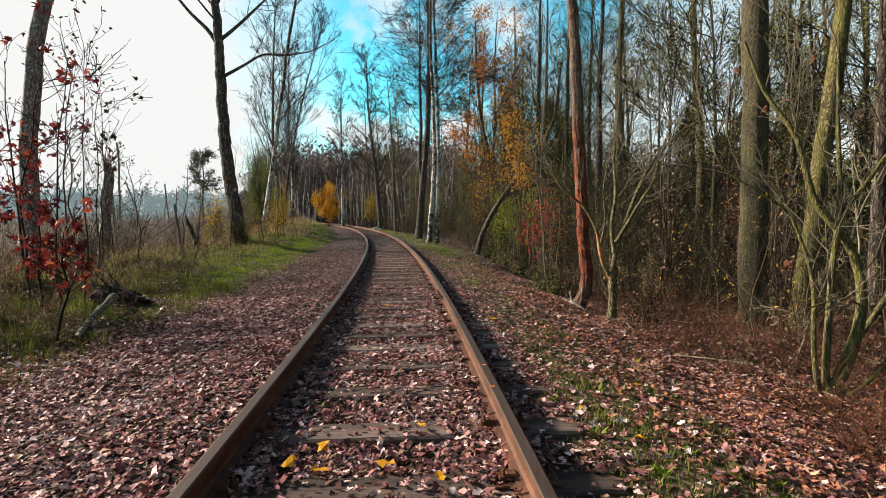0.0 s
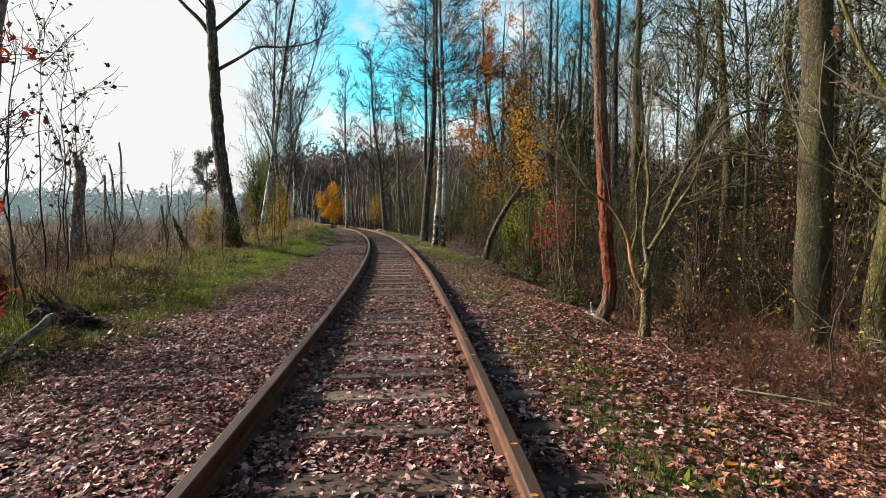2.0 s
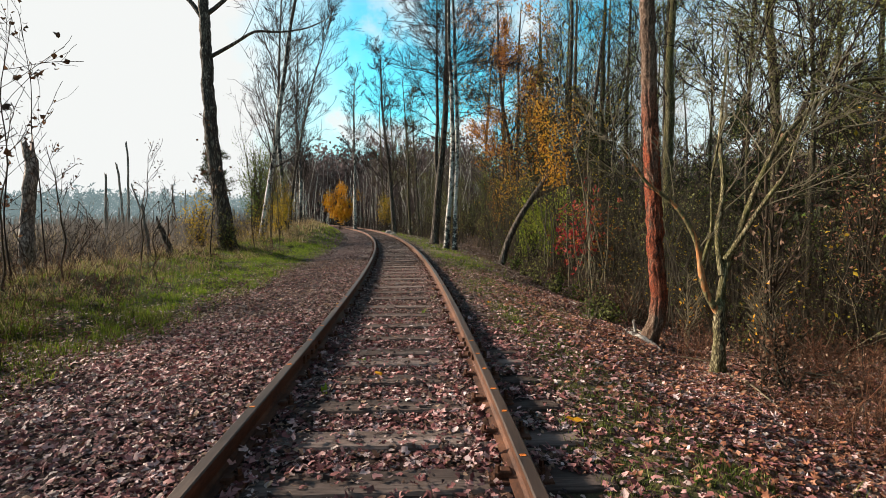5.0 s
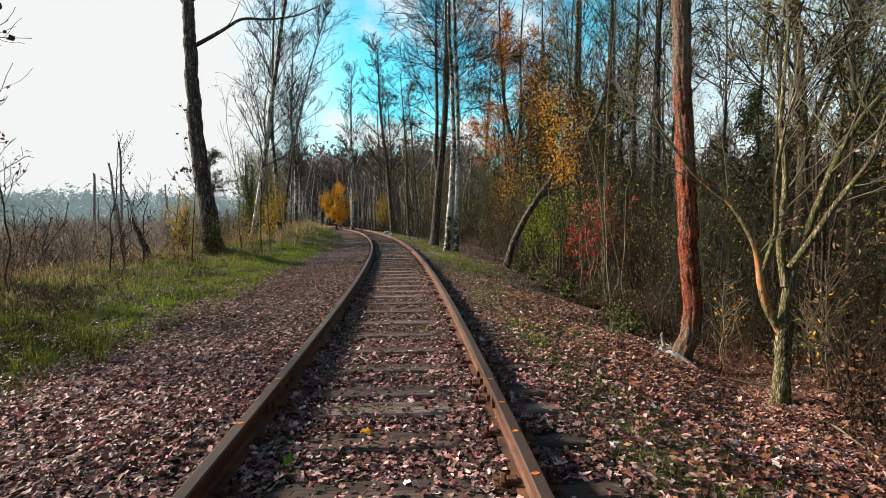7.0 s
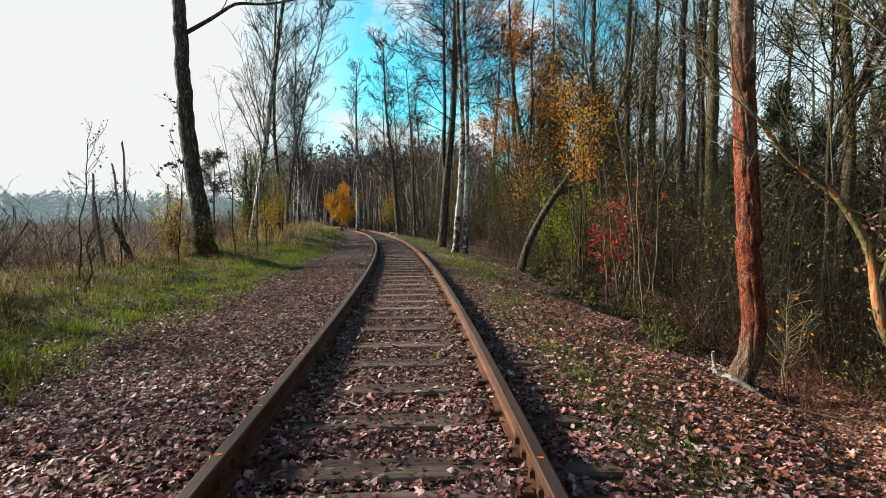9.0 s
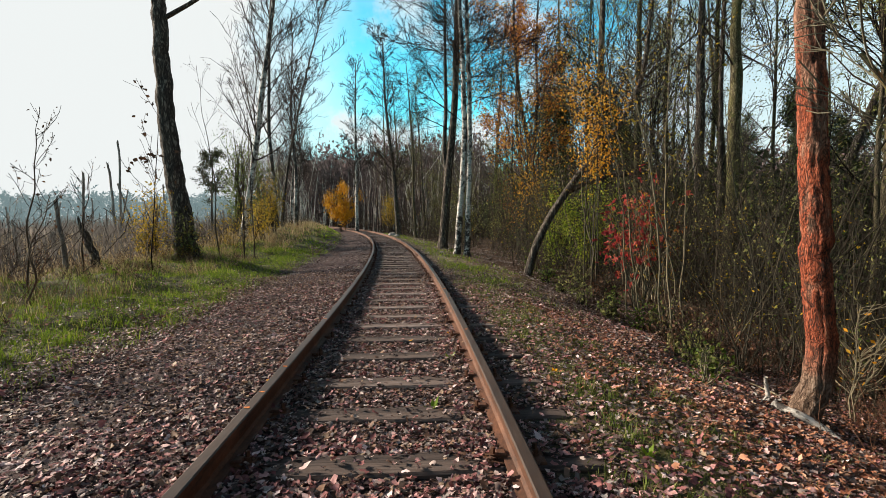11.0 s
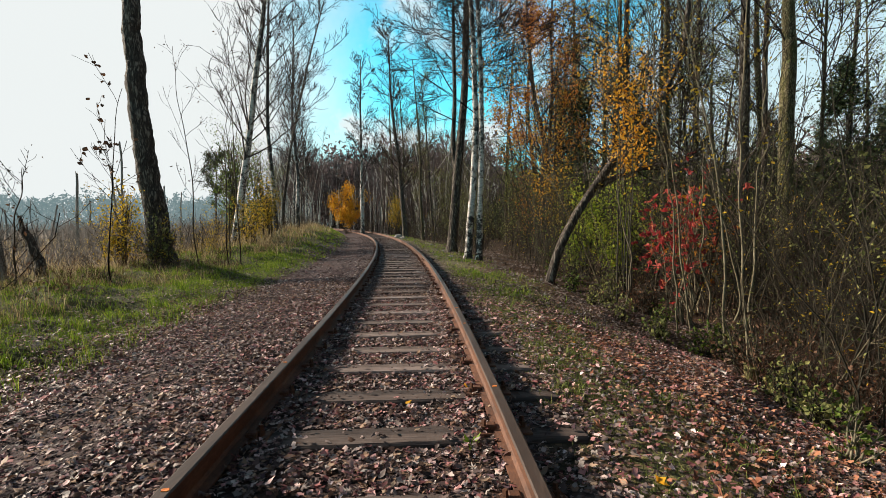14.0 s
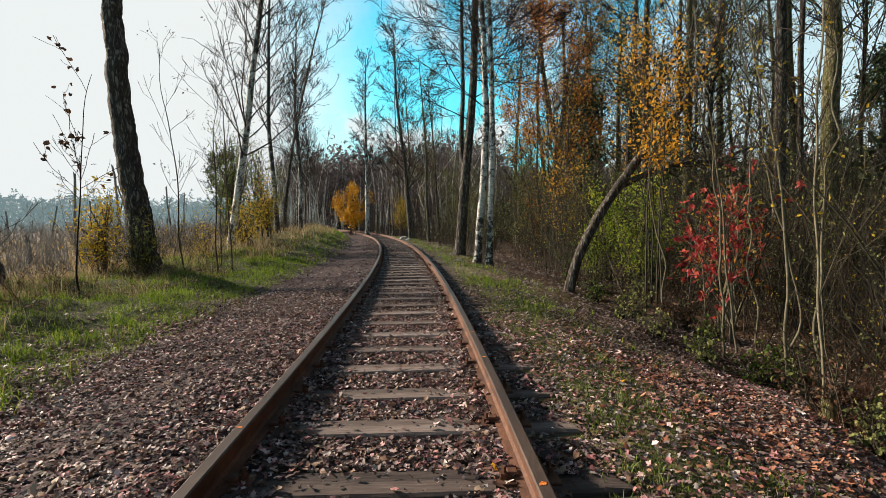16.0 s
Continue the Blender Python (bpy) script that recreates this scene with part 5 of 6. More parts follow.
    q = q * np.stack([0 * h + 2.4, 0 * h + 2.4, h * 0.46], 1)[:, None] + np.stack([x, y, h * 0.55 - 0.8], 1)[:, None]
    g = leaves(rng, q.reshape(-1, 3), 1.6, SLIVER)
    tagged(new("side_wood", mesh_of("side_wood", g[0], g[1], M["back_wood"], False)), "dull crowns of the wood beside the track, in the same haze-paled colour", "woodland", kind="stuff")
    # dark understorey that fills the depth of the wood
    n = 520
    y = rng.uniform(2, 62, n)
    u = rng.uniform(12.5, 30, n) + np.maximum(0, 20 - y) * 0.1
    x = cx(y) + u
    h = rng.uniform(2.4, 5.4, n) * np.interp(u, [12.5, 22], [0.74, 1.08])
    m = 150
    q = rng.normal(0, 0.42, (n, m, 3)) * np.stack([0 * h + 1.7, 0 * h + 1.7, h * 0.62], 1)[:, None]
    q[..., 2] = np.abs(q[..., 2] + 0.5 * h[:, None])
    q += np.stack([x, y, ground_z(x, y) - 0.2], 1)[:, None]
    g = leaves(rng, q.reshape(-1, 3), 0.36, SLIVER)
    tagged(new("understorey_mass", mesh_of("understorey_mass", g[0], g[1], M["deep_green"], False)), "dark green and brown understorey filling the wood", "woodland", kind="stuff")
    # thicket under it
    n = 3600
    y = rng.uniform(6, 110, n)
    u = np.where(rng.random(n) < 0.7, rng.uniform(9, 34, n), np.where(y > 60, rng.uniform(-20, -6.5, n), rng.uniform(10, 26, n)))
    u = np.where((y > 45) & (rng.random(n) < 0.4), rng.uniform(3.0, 12, n), u)
    x = cx(y) + u
    h = rng.uniform(1.2, 4.0, n)
    d = rng.normal(0, 0.16, (n, 2))
    P = np.stack([np.stack([x + d[:, 0] * h * f + rng.normal(0, 0.05, n), y + d[:, 1] * h * f, ground_z(x, y) + h * f - 0.05], 1) for f in (0, 0.5, 1.0)], 1)
    R = rng.uniform(0.008, 0.02, n)[:, None] * np.array([1.2, 0.8, 0.4])[None]
    A, RA = grow(rng, P, R, 5, 0.15, 1.0, 35, 0.4, 2, 0.15, 0.3, 0.7, 0.4)
    g = joined([tubes(P, R, 3), tubes(A, np.maximum(RA, 0.005), 3)])
    tagged(new("thicket", mesh_of("thicket", g[0], g[1], M["twig"])), "dense dark brown thicket of bare stems inside the wood", "thicket", kind="stuff")


def shrub(seed, stems, h, spread, twig, thin=0.003, leaf=None, label="bare brown many-stemmed shrub in the undergrowth", fan=11, group="undergrowth shrubs", name="shrub"):
    rng = np.random.default_rng(seed)
    ob = thing(name, label, "shrub", (0, 0, 0), group)
    root = np.zeros((stems, 3))
    root[:, :2] = rng.normal(0, spread, (stems, 2))
    root[:, 2] = -0.1
    d = unit(np.c_[rng.normal(0, math.tan(radians(fan)), (stems, 2)), np.ones(stems)])
    L = h * rng.uniform(0.45, 1.1, stems)
    pts = [root]
    for _ in range(6):
        d = unit(d + rng.normal(0, 0.17, d.shape) + np.array([0, 0, 0.05]))
        pts.append(pts[-1] + d * (L / 6)[:, None])
    P = np.stack(pts, 1)
    R = (0.0017 * L + 0.0013)[:, None] * rng.uniform(0.6, 1.5, stems)[:, None] * np.linspace(1.4, 0.4, 7)[None]
    R = np.maximum(R, thin)
    A, RA = grow(rng, P, R, 5 if h > 1.0 else 4, 0.12, 0.95, 48, lambda s: 0.38 - 0.2 * s, 3, 0.22, 0.2, 0.6, 0.4)
    B, RB = grow(rng, A, RA, 1 if h < 1.0 else 2, 0.2, 1.0, 40, 0.45, 2, 0.1, 0.15, 0.8, 0.6)
    part("brush", tubes(P, R, 3), M[twig], ob, kind="stuff")
    part("twigwork", joined([tubes(A, np.maximum(RA, thin * 0.7), 3), tubes(B, np.maximum(RB, thin * 0.55), 3)]), M[twig], ob, kind="stuff")
    if leaf:
        mat, n, size, shape = leaf
        part("foliage", leaves(rng, along(rng, B, n, 0.03), size, shape), M[mat], ob, smooth=False, kind="stuff")
    return ob


def build_undergrowth():
    rng = np.random.default_rng(88)
    kinds = [shrub(201, 18, 3.0, 0.35, "twig_brown", leaf=("leaf_olive", 160, 0.06, DIAMOND), fan=11), shrub(202, 18, 2.4, 0.35, "twig", leaf=("leaf_olive", 260, 0.055, DIAMOND)), shrub(203, 14, 3.6, 0.4, "twig_mid", leaf=("leaf_green", 240, 0.06, DIAMOND), fan=10),
             shrub(207, 16, 4.6, 0.5, "twig_mid", fan=12, leaf=("leaf_olive", 320, 0.06, DIAMOND), label="tall dark tangle of bare stems"), shrub(204, 24, 1.6, 0.4, "twig_mid", 0.0035, fan=26, leaf=("leaf_olive", 120, 0.05, DIAMOND)), shrub(205, 9, 4.0, 0.35, "twig_mid", fan=10, leaf=("leaf_gold", 60, 0.05, DIAMOND), label="brown-stemmed shrub with a few yellow leaves"),
             shrub(206, 16, 3.2, 0.4, "twig", fan=11, leaf=("leaf_gold", 140, 0.055, DIAMOND), label="dark many-stemmed shrub in the undergrowth")]
    clear = [(2.6, 16.6, 1.1), (3.2, 17.6, 1.2), (2.2, 19.4, 1.3), (3.35, 11.2, 0.7), (3.25, 8.75, 0.8), (5.6, 8.15, 0.8), (4.24, 4.75, 0.7)]
    spots = scatter(rng, 30, 5.4, 9.5, 10.5, 24, 0.7, clear) + scatter(rng, 14, 5.6, 11, 1.5, 10.5, 0.8, clear) + scatter(rng, 10, 4.6, 5.8, 20.5, 27, 0.7, clear) + scatter(rng, 20, 6.2, 8.5, 13, 22, 0.8, clear) + scatter(rng, 34, 6.5, 12, 11, 24, 0.75, clear)
    spots += scatter(rng, 30, 2.9, 9, 24, 46, 0.9) + scatter(rng, 16, 8, 20, 8, 40, 1.3) + scatter(rng, 10, 2.6, 8, 44, 75, 1.3)
    place(kinds, spots, rng, (0.7, 1.15))
    pale = [shrub(208, 5, 3.4, 0.45, "twig_pale", 0.003, fan=10, label="sparse shrub of pale crooked stems"), shrub(209, 6, 2.3, 0.4, "twig_pale", 0.003, fan=14, leaf=("leaf_gold", 40, 0.05, DIAMOND), label="sparse pale-stemmed shrub with last yellow leaves")]
    place(pale, scatter(rng, 5, 5.2, 7.5, 11.5, 27, 0.9, clear) + scatter(rng, 2, 5.2, 7.5, 3, 10, 0.9, clear), rng, (0.7, 1.2))
    low = [shrub(211, 22, 0.95, 0.35, "twig_red", 0.003, fan=26, label="low tangle of reddish-brown dead stems", group="low tangles", name="dead_stem_tangle"), shrub(212, 22, 0.55, 0.4, "twig_brown", 0.003, fan=38, leaf=("leaf_brown", 70, 0.06, DIAMOND), label="low tangle of dead stems with clinging brown leaves", group="low tangles", name="dead_stem_tangle")]
    place(low, scatter(rng, 84, 3.95, 7.0, 1.6, 8.0, 0.3, clear) + scatter(rng, 24, 4.6, 8.0, 8.0, 11, 0.4, clear) + scatter(rng, 34, 4.2, 7.5, 11, 22, 0.5, clear) + scatter(rng, 44, -8.0, -3.9, 3.5, 10.5, 0.4) + scatter(rng, 14, -6.5, -4.3, 9.5, 20, 0.6), rng, (0.6, 1.1))
    marsh = [shrub(221, 16, 1.7, 0.3, "marsh_brush", label="grey-brown bare marsh shrub", group="marsh shrubs", name="marsh_shrub"), shrub(222, 20, 1.3, 0.35, "twig_brown", leaf=("leaf_dark", 30, 0.05, DIAMOND), label="brown marsh shrub with withered leaves", group="marsh shrubs", name="marsh_shrub")]
    place(marsh, scatter(rng, 30, -11, -6.2, 8, 26, 0.8, [(-8.35, 18.9, 0.9)]) + scatter(rng, 26, -9, -5.2, 22, 60, 1.0) + scatter(rng, 30, -40, -9, 14, 50, 1.6), rng, (0.6, 1.2))
    arching = shrub(223, 16, 2.2, 0.4, "twig", 0.006, fan=40, label="dark arching shrub of bare willow stems", group="marsh shrubs", name="marsh_shrub")
    place([arching], [(-9.9, 14.9), (-9.1, 13.6), (-11.0, 16.2), (-10.4, 12.8), (-11.6, 14.2), (-8.9, 11.8), (-12.4, 17.8)], rng, (0.7, 1.1))
    gold = shrub(231, 18, 2.0, 0.3, "twig_brown", leaf=("leaf_gold", 380, 0.055, DIAMOND), label="yellow-leaved bush round the foot of a tree", group="yellow bushes", name="yellow_bush")
    place([gold], [(-8.9, 18.4), (-7.9, 18.5), (-9.4, 19.2), (-7.6, 20.0), (-9.2, 22.5), (-8.6, 22.0)], rng, (0.7, 1.0))


def build_far():
    """The forest belt beyond the marsh: thousands of uneven spires of small sprays."""
    rng = np.random.default_rng(99)
    out = []
    for n, m, a0, a1, d0, d1, size in ((1700, 56, 4, 78, 205, 290, 1.15), (1500, 12, 78, 200, 205, 290, 3.2), (1300, 12, -110, 4, 220, 340, 3.2)):
        a = np.radians(rng.uniform(a0, a1, n))
        d = rng.uniform(d0, d1, n)
        h = rng.uniform(10.0, 13.0, n) * (1 + 0.10 * np.sin(a * 23) * np.sin(a * 61)) + np.where(rng.random(n) < 0.12, rng.uniform(1.0, 3.0, n), 0)
        f = rng.random((n, m)) ** 0.8
        w = rng.uniform(0.9, 1.9, n)[:, None] * (1.05 - f * 0.85)
        q = np.stack([-np.sin(a)[:, None] * d[:, None] + rng.normal(0, 1, (n, m)) * w, np.cos(a)[:, None] * d[:, None] + rng.normal(0, 1, (n, m)) * w, -1.0 + f * h[:, None]], -1)
        out.append(leaves(rng, q.reshape(-1, 3), size, SLIVER))
    g = joined(out)
    tagged(new("far_woods", mesh_of("far_woods", g[0], g[1], M["far_wood"], False)), "distant belt of forest beyond the marsh, with blue-green haze painted as glow", "forest", kind="stuff")


def build_marsh_brush():
    rng = np.random.default_rng(79)
    n = 9000
    d = 14 + 150 * rng.random(n) ** 1.6
    a = np.radians(rng.uniform(14, 75, n))
    x, y = -np.sin(a) * d, np.cos(a) * d
    k = (x - cx(y) < -9.5) & (np.sin(x * 0.21 + 2) * np.sin(y * 0.17) + rng.normal(0, 0.5, n) > -0.2)
    x, y, d = x[k], y[k], d[k]
    n = len(x)
    h = rng.uniform(0.5, 1.7, n) * np.interp(d, [14, 60, 160], [0.8, 1.2, 2.0])
    lean = rng.normal(0, 0.18, (n, 2))
    P = np.stack([np.stack([x + lean[:, 0] * h * f, y + lean[:, 1] * h * f, ground_z(x, y) + h * f - 0.05], 1) for f in (0, 0.5, 1.0)], 1)
    R = (0.006 + 0.00035 * d)[:, None] * np.array([1.0, 0.8, 0.4])[None]
    A, RA = grow(rng, P, R, 3, 0.2, 1.0, 35, 0.4, 2, 0.1, 0.3, 0.8, 0.4)
    g = joined([tubes(P, R, 3), tubes(A, RA, 3)])
    tagged(new("marsh_brush", mesh_of("marsh_brush", g[0], g[1], M["marsh_brush"])), "grey-brown dead brush covering the marsh", "brush", kind="stuff")


build_woods()
build_marsh_brush()
build_wood_mass()
build_undergrowth()
build_far()


# ---- ground cover ----
def litter_points(rng, n, u0, u1, y0, y1):
    y = y0 + (y1 - y0) * rng.random(n) ** 1.0
    u = rng.uniform(u0, u1, n)
    return cx(y) + u, y, u


def keep_by(rng, u, table):
    us, p = zip(*table)
    return rng.random(len(u)) < np.interp(u, us, p)


DENSITY = [(-4.6, 0.08), (-3.6, 0.25), (-2.9, 0.8), (-2.4, 0.95), (-2.05, 0.6), (-1.65, 0.6), (-1.35, 0.95), (-0.8, 0.95), (-0.5, 0.95), (0.2, 1.0), (0.72, 1.0), (0.8, 0.95), (1.2, 0.85), (1.4, 0.2), (2.05, 0.24), (2.5, 0.65), (3.5, 0.6), (4.1, 0.25), (6.5, 0.2), (8.5, 0.0)]
DENSITY_RIGHT = [(-4.6, 0.0), (1.1, 0.0), (1.6, 0.08), (2.1, 0.4), (2.5, 1.0), (3.6, 1.0), (4.1, 0.6), (6.5, 0.55), (8.5, 0.4)]
DENSITY_ON = [(-4.6, 0.06), (-3.4, 0.25), (-3.0, 0.85), (-2.4, 0.9), (-2.1, 0.22), (-1.6, 0.22), (-1.3, 0.95), (-0.8, 0.95), (-0.5, 0.95), (0.2, 1.0), (0.72, 1.0), (0.8, 0.9), (1.2, 0.8), (1.4, 0.4), (2.1, 0.42), (2.7, 0.8), (3.4, 0.8), (4.2, 0.7), (6.5, 0.4), (8.5, 0.0)]

DENSITY_PALE = [(-4.6, 0.0), (-3.3, 0.1), (-2.9, 0.8), (-2.4, 0.8), (-2.1, 0.25), (-1.6, 0.25), (-1.3, 0.9), (-0.8, 0.9), (0.72, 1.0), (1.2, 0.5), (1.5, 0.04), (3.0, 0.06), (8.5, 0.0)]

PATH_GRIT = [(-3.3, 0.0), (-2.9, 1.0), (-1.2, 1.0), (-0.8, 0.6), (0.8, 0.4), (1.3, 0.5), (1.6, 0.1), (2.0, 0.0), (8.5, 0.0)]
CRUMBS = [(-3.4, 0.0), (-3.0, 0.15), (-1.0, 0.15), (-0.8, 0.8), (0.8, 0.7), (1.3, 0.4), (1.5, 0.12), (2.1, 0.15), (3.0, 0.5), (5.0, 0.3), (8.5, 0.0)]


def build_litter():
    rng = np.random.default_rng(42)

    def spread(name, label, n, y0, y1, size, shape, mat, table, lift=0.010, flat=0.36):
        x, y, u = litter_points(rng, n, -4.6, 8.5, y0, y1)
        k = keep_by(rng, u, table) & ~((np.abs(np.abs(u) - 0.752) < 0.05))
        # leaves lie thinner on the sleepers, thicker against the far rail
        on = (np.min(np.abs(y[:, None] - np.array(SLEEPERS)[None]), 1) < 0.115) & (np.abs(u) < 1.22)
        k &= ~(on & (rng.random(len(u)) < np.interp(u, [-1.2, -0.6, -0.35, 0.4, 0.6, 0.8, 0.88, 1.2], [0.4, 0.5, 0.95, 0.95, 0.5, 0.7, 1.0, 1.0]) * np.where(u > 0.8, 0.96, np.interp(y, [3, 6, 10, 14, 20, 35], [0.86, 0.94, 1, 1, 0.85, 0.6]))))
        x, y, u, on = x[k], y[k], u[k], on[k]
        heap = np.interp(u, [-2.6, -1.2, -0.82, -0.7, -0.4, 0.3, 0.66, 0.72, 0.82, 1.2], [0, 0, 0.03, 0.02, 0.0, 0.0, 0.035, 0.02, 0.045, 0.025])
        z = np.maximum(ground_z(x, y) + heap * rng.random(len(x)), np.where(on, -0.164, -9)) + rng.uniform(0.004, 0.020, len(x)) + lift * rng.random(len(x))
        V = leaves(rng, np.stack([x, y, z], 1), size, shape, flat, (0.4, 2.0))
        tagged(new(name, mesh_of(name, V[0], V[1], M[mat], True)), label, "leaf litter", kind="stuff")

    spread("fallen_leaves", "carpet of red-brown and pinkish fallen maple leaves", 24000, 0.8, 7.5, 0.062, MAPLE, "leaf_litter", DENSITY)
    spread("fallen_leaves", "small curled red-brown leaves filling the carpet", 80000, 0.8, 8.5, 0.048, CURLED, "leaf_litter", DENSITY)
    spread("fallen_leaves", "carpet of tan and brown fallen maple leaves", 19000, 5, 13.5, 0.043, MAPLE, "leaf_tan", DENSITY_ON)
    spread("fallen_leaves", "scattered red-brown fallen leaves among tan ones", 44000, 6.5, 15, 0.044, CURLED, "leaf_litter", DENSITY_ON)
    spread("fallen_leaves", "carpet of tan fallen leaves beside the track", 120000, 5.5, 18, 0.041, CURLED, "leaf_tan", DENSITY_ON)
    spread("fallen_leaves", "bleached greyish-pink leaves between the rails and on the path", 100000, 2.5, 18, 0.039, CURLED, "leaf_pale", DENSITY_PALE)
    spread("fallen_leaves", "carpet of dull brown fallen leaves", 70000, 0.8, 17, 0.048, CURLED, "leaf_brown", DENSITY)
    spread("fallen_leaves", "orange-brown maple leaves on the slope", 24000, 0.8, 10.5, 0.066, MAPLE, "leaf_warm", DENSITY_RIGHT)
    spread("fallen_leaves", "small orange-brown leaves on the slope", 76000, 0.8, 14, 0.048, CURLED, "leaf_warm", DENSITY_RIGHT)
    spread("leaf_fragments", "dark crumbled leaf fragments and grit on the path", 80000, 0.8, 16, 0.04, SLIVER, "leaf_brown", CRUMBS, 0.004, 0.35)
    spread("leaf_fragments", "purplish crumbled leaf fragments on the path", 110000, 0.8, 20, 0.042, SLIVER, "grit", PATH_GRIT, 0.004, 0.35)
    spread("fallen_leaves", "carpet of red-brown fallen leaves behind the start of the walk", 60000, -7, 0.85, 0.085, DIAMOND, "leaf_litter", DENSITY)
    spread("fallen_leaves", "orange-brown leaves on the slope behind the start of the walk", 36000, -7, 0.85, 0.085, DIAMOND, "leaf_warm", DENSITY_RIGHT)
    spread("fallen_leaves", "far carpet of fallen leaves along the bend", 40000, 17, 45, 0.09, DIAMOND, "leaf_tan", DENSITY_ON)


def blades(rng, x, y, h, w):
    n = len(x)
    z = ground_z(x, y) - 0.01
    a = rng.uniform(0, 2 * np.pi, n)
    lean = rng.uniform(0.1, 0.8, n) * h
    b = rng.uniform(0, 2 * np.pi, n)
    side = np.stack([np.cos(a), np.sin(a), 0 * a], 1) * w[:, None] * 0.5
    p0 = np.stack([x, y, z], 1)
    tilt = np.stack([np.cos(b), np.sin(b), 0 * b], 1)
    p1 = p0 + tilt * (lean * 0.35)[:, None] + np.array([0, 0, 1.0]) * (h * 0.6)[:, None]
    p2 = p0 + tilt * lean[:, None] + np.array([0, 0, 1.0]) * (h * 0.95)[:, None]
    V = np.stack([p0 - side, p0 + side, p1 + side * 0.7, p1 - side * 0.7, p2], 1).reshape(-1, 3)
    o = (np.arange(n) * 5)[:, None]
    return V, [np.array([[0, 1, 2, 3]]) + o, np.array([[3, 2, 4]]) + o]


def build_grass():
    rng = np.random.default_rng(43)
    wave = lambda x, y: np.sin(x * 1.9 + 1.3 * np.sin(y * 0.9)) * np.sin(y * 1.6 + x)

    def spread(name, label, n, u0, u1, y0, y1, h, w, mat, table, clump=0.0):
        x, y, u = litter_points(rng, n // 6, u0, u1, y0, y1)
        x, y = (np.repeat(q, 6) + rng.normal(0, 0.022, 6 * len(q)) for q in (x, y))
        u = x - cx(y)
        n = len(x)
        k = keep_by(rng, u, table) & (wave(x, y) + rng.normal(0, 0.4, n) > clump)
        x, y = x[k], y[k]
        m = len(x)
        tuft = 0.55 + 0.85 * np.clip(np.sin(x * 5.3 + 2 * np.sin(y * 3.1)) * np.sin(y * 4.7 + x * 2.3) + rng.normal(0, 0.25, m), 0, 1.4)
        V = blades(rng, x, y, rng.uniform(*h, m) * tuft, rng.uniform(*w, m))
        tagged(new(name, mesh_of(name, V[0], V[1], M[mat], False)), label, "grass", kind="stuff")

    spread("grass", "strip of short green grass beside the leafy path", 150000, -7.2, -2.6, 5.5, 24, (0.03, 0.15), (0.0035, 0.008), "grass", [(-7.2, 0.3), (-5.5, 0.6), (-4.5, 0.8), (-3.4, 1), (-3.0, 0.6), (-2.6, 0)], -0.9)
    spread("grass", "dull short grass on the shaded bank", 40000, -7.2, -2.7, 2.0, 9, (0.05, 0.2), (0.004, 0.009), "moss", [(-7.2, 0.4), (-5.0, 0.8), (-3.4, 1), (-2.7, 0)], -0.8)
    spread("grass", "far strip of green grass along the bend", 20000, -6.0, -2.5, 22, 60, (0.05, 0.16), (0.012, 0.024), "grass", [(-6.0, 0.1), (-4.6, 0.5), (-3.8, 1), (-3.0, 1), (-2.5, 0)], -0.7)
    spread("dry_grass", "tall dead grass along the bank of the bend", 16000, -9.0, -3.6, 22, 60, (0.15, 0.5), (0.012, 0.024), "dry_grass", [(-9.0, 1), (-5.0, 1), (-3.6, 0.1)], -0.5)
    spread("dry_grass", "tussocks of dry straw-coloured grass on the bank", 66000, -9.5, -3.8, 2, 30, (0.10, 0.38), (0.004, 0.008), "dry_grass", [(-9.5, 0.9), (-6.0, 1), (-4.6, 0.5), (-4.0, 0)], -0.25)
    spread("dry_grass", "brown dead grass of the marsh", 70000, -45, -7.6, 8, 60, (0.2, 0.55), (0.013, 0.026), "dry_grass", [(-45, 1), (-8.5, 1)], -0.3)
    spread("grass", "short moss and grass between the track and the leaves", 110000, 1.1, 3.6, 0.8, 20, (0.025, 0.085), (0.004, 0.009), "verge", [(1.1, 0.3), (1.4, 1), (2.2, 1), (3.0, 0.3), (3.6, 0.1)], -0.75)
    spread("grass", "thin grass on the shaded verge", 12000, 1.3, 3.4, 14, 50, (0.05, 0.16), (0.01, 0.02), "grass", [(1.3, 0.6), (2.0, 1), (3.4, 0.4)], -0.2)


build_litter()
build_grass()


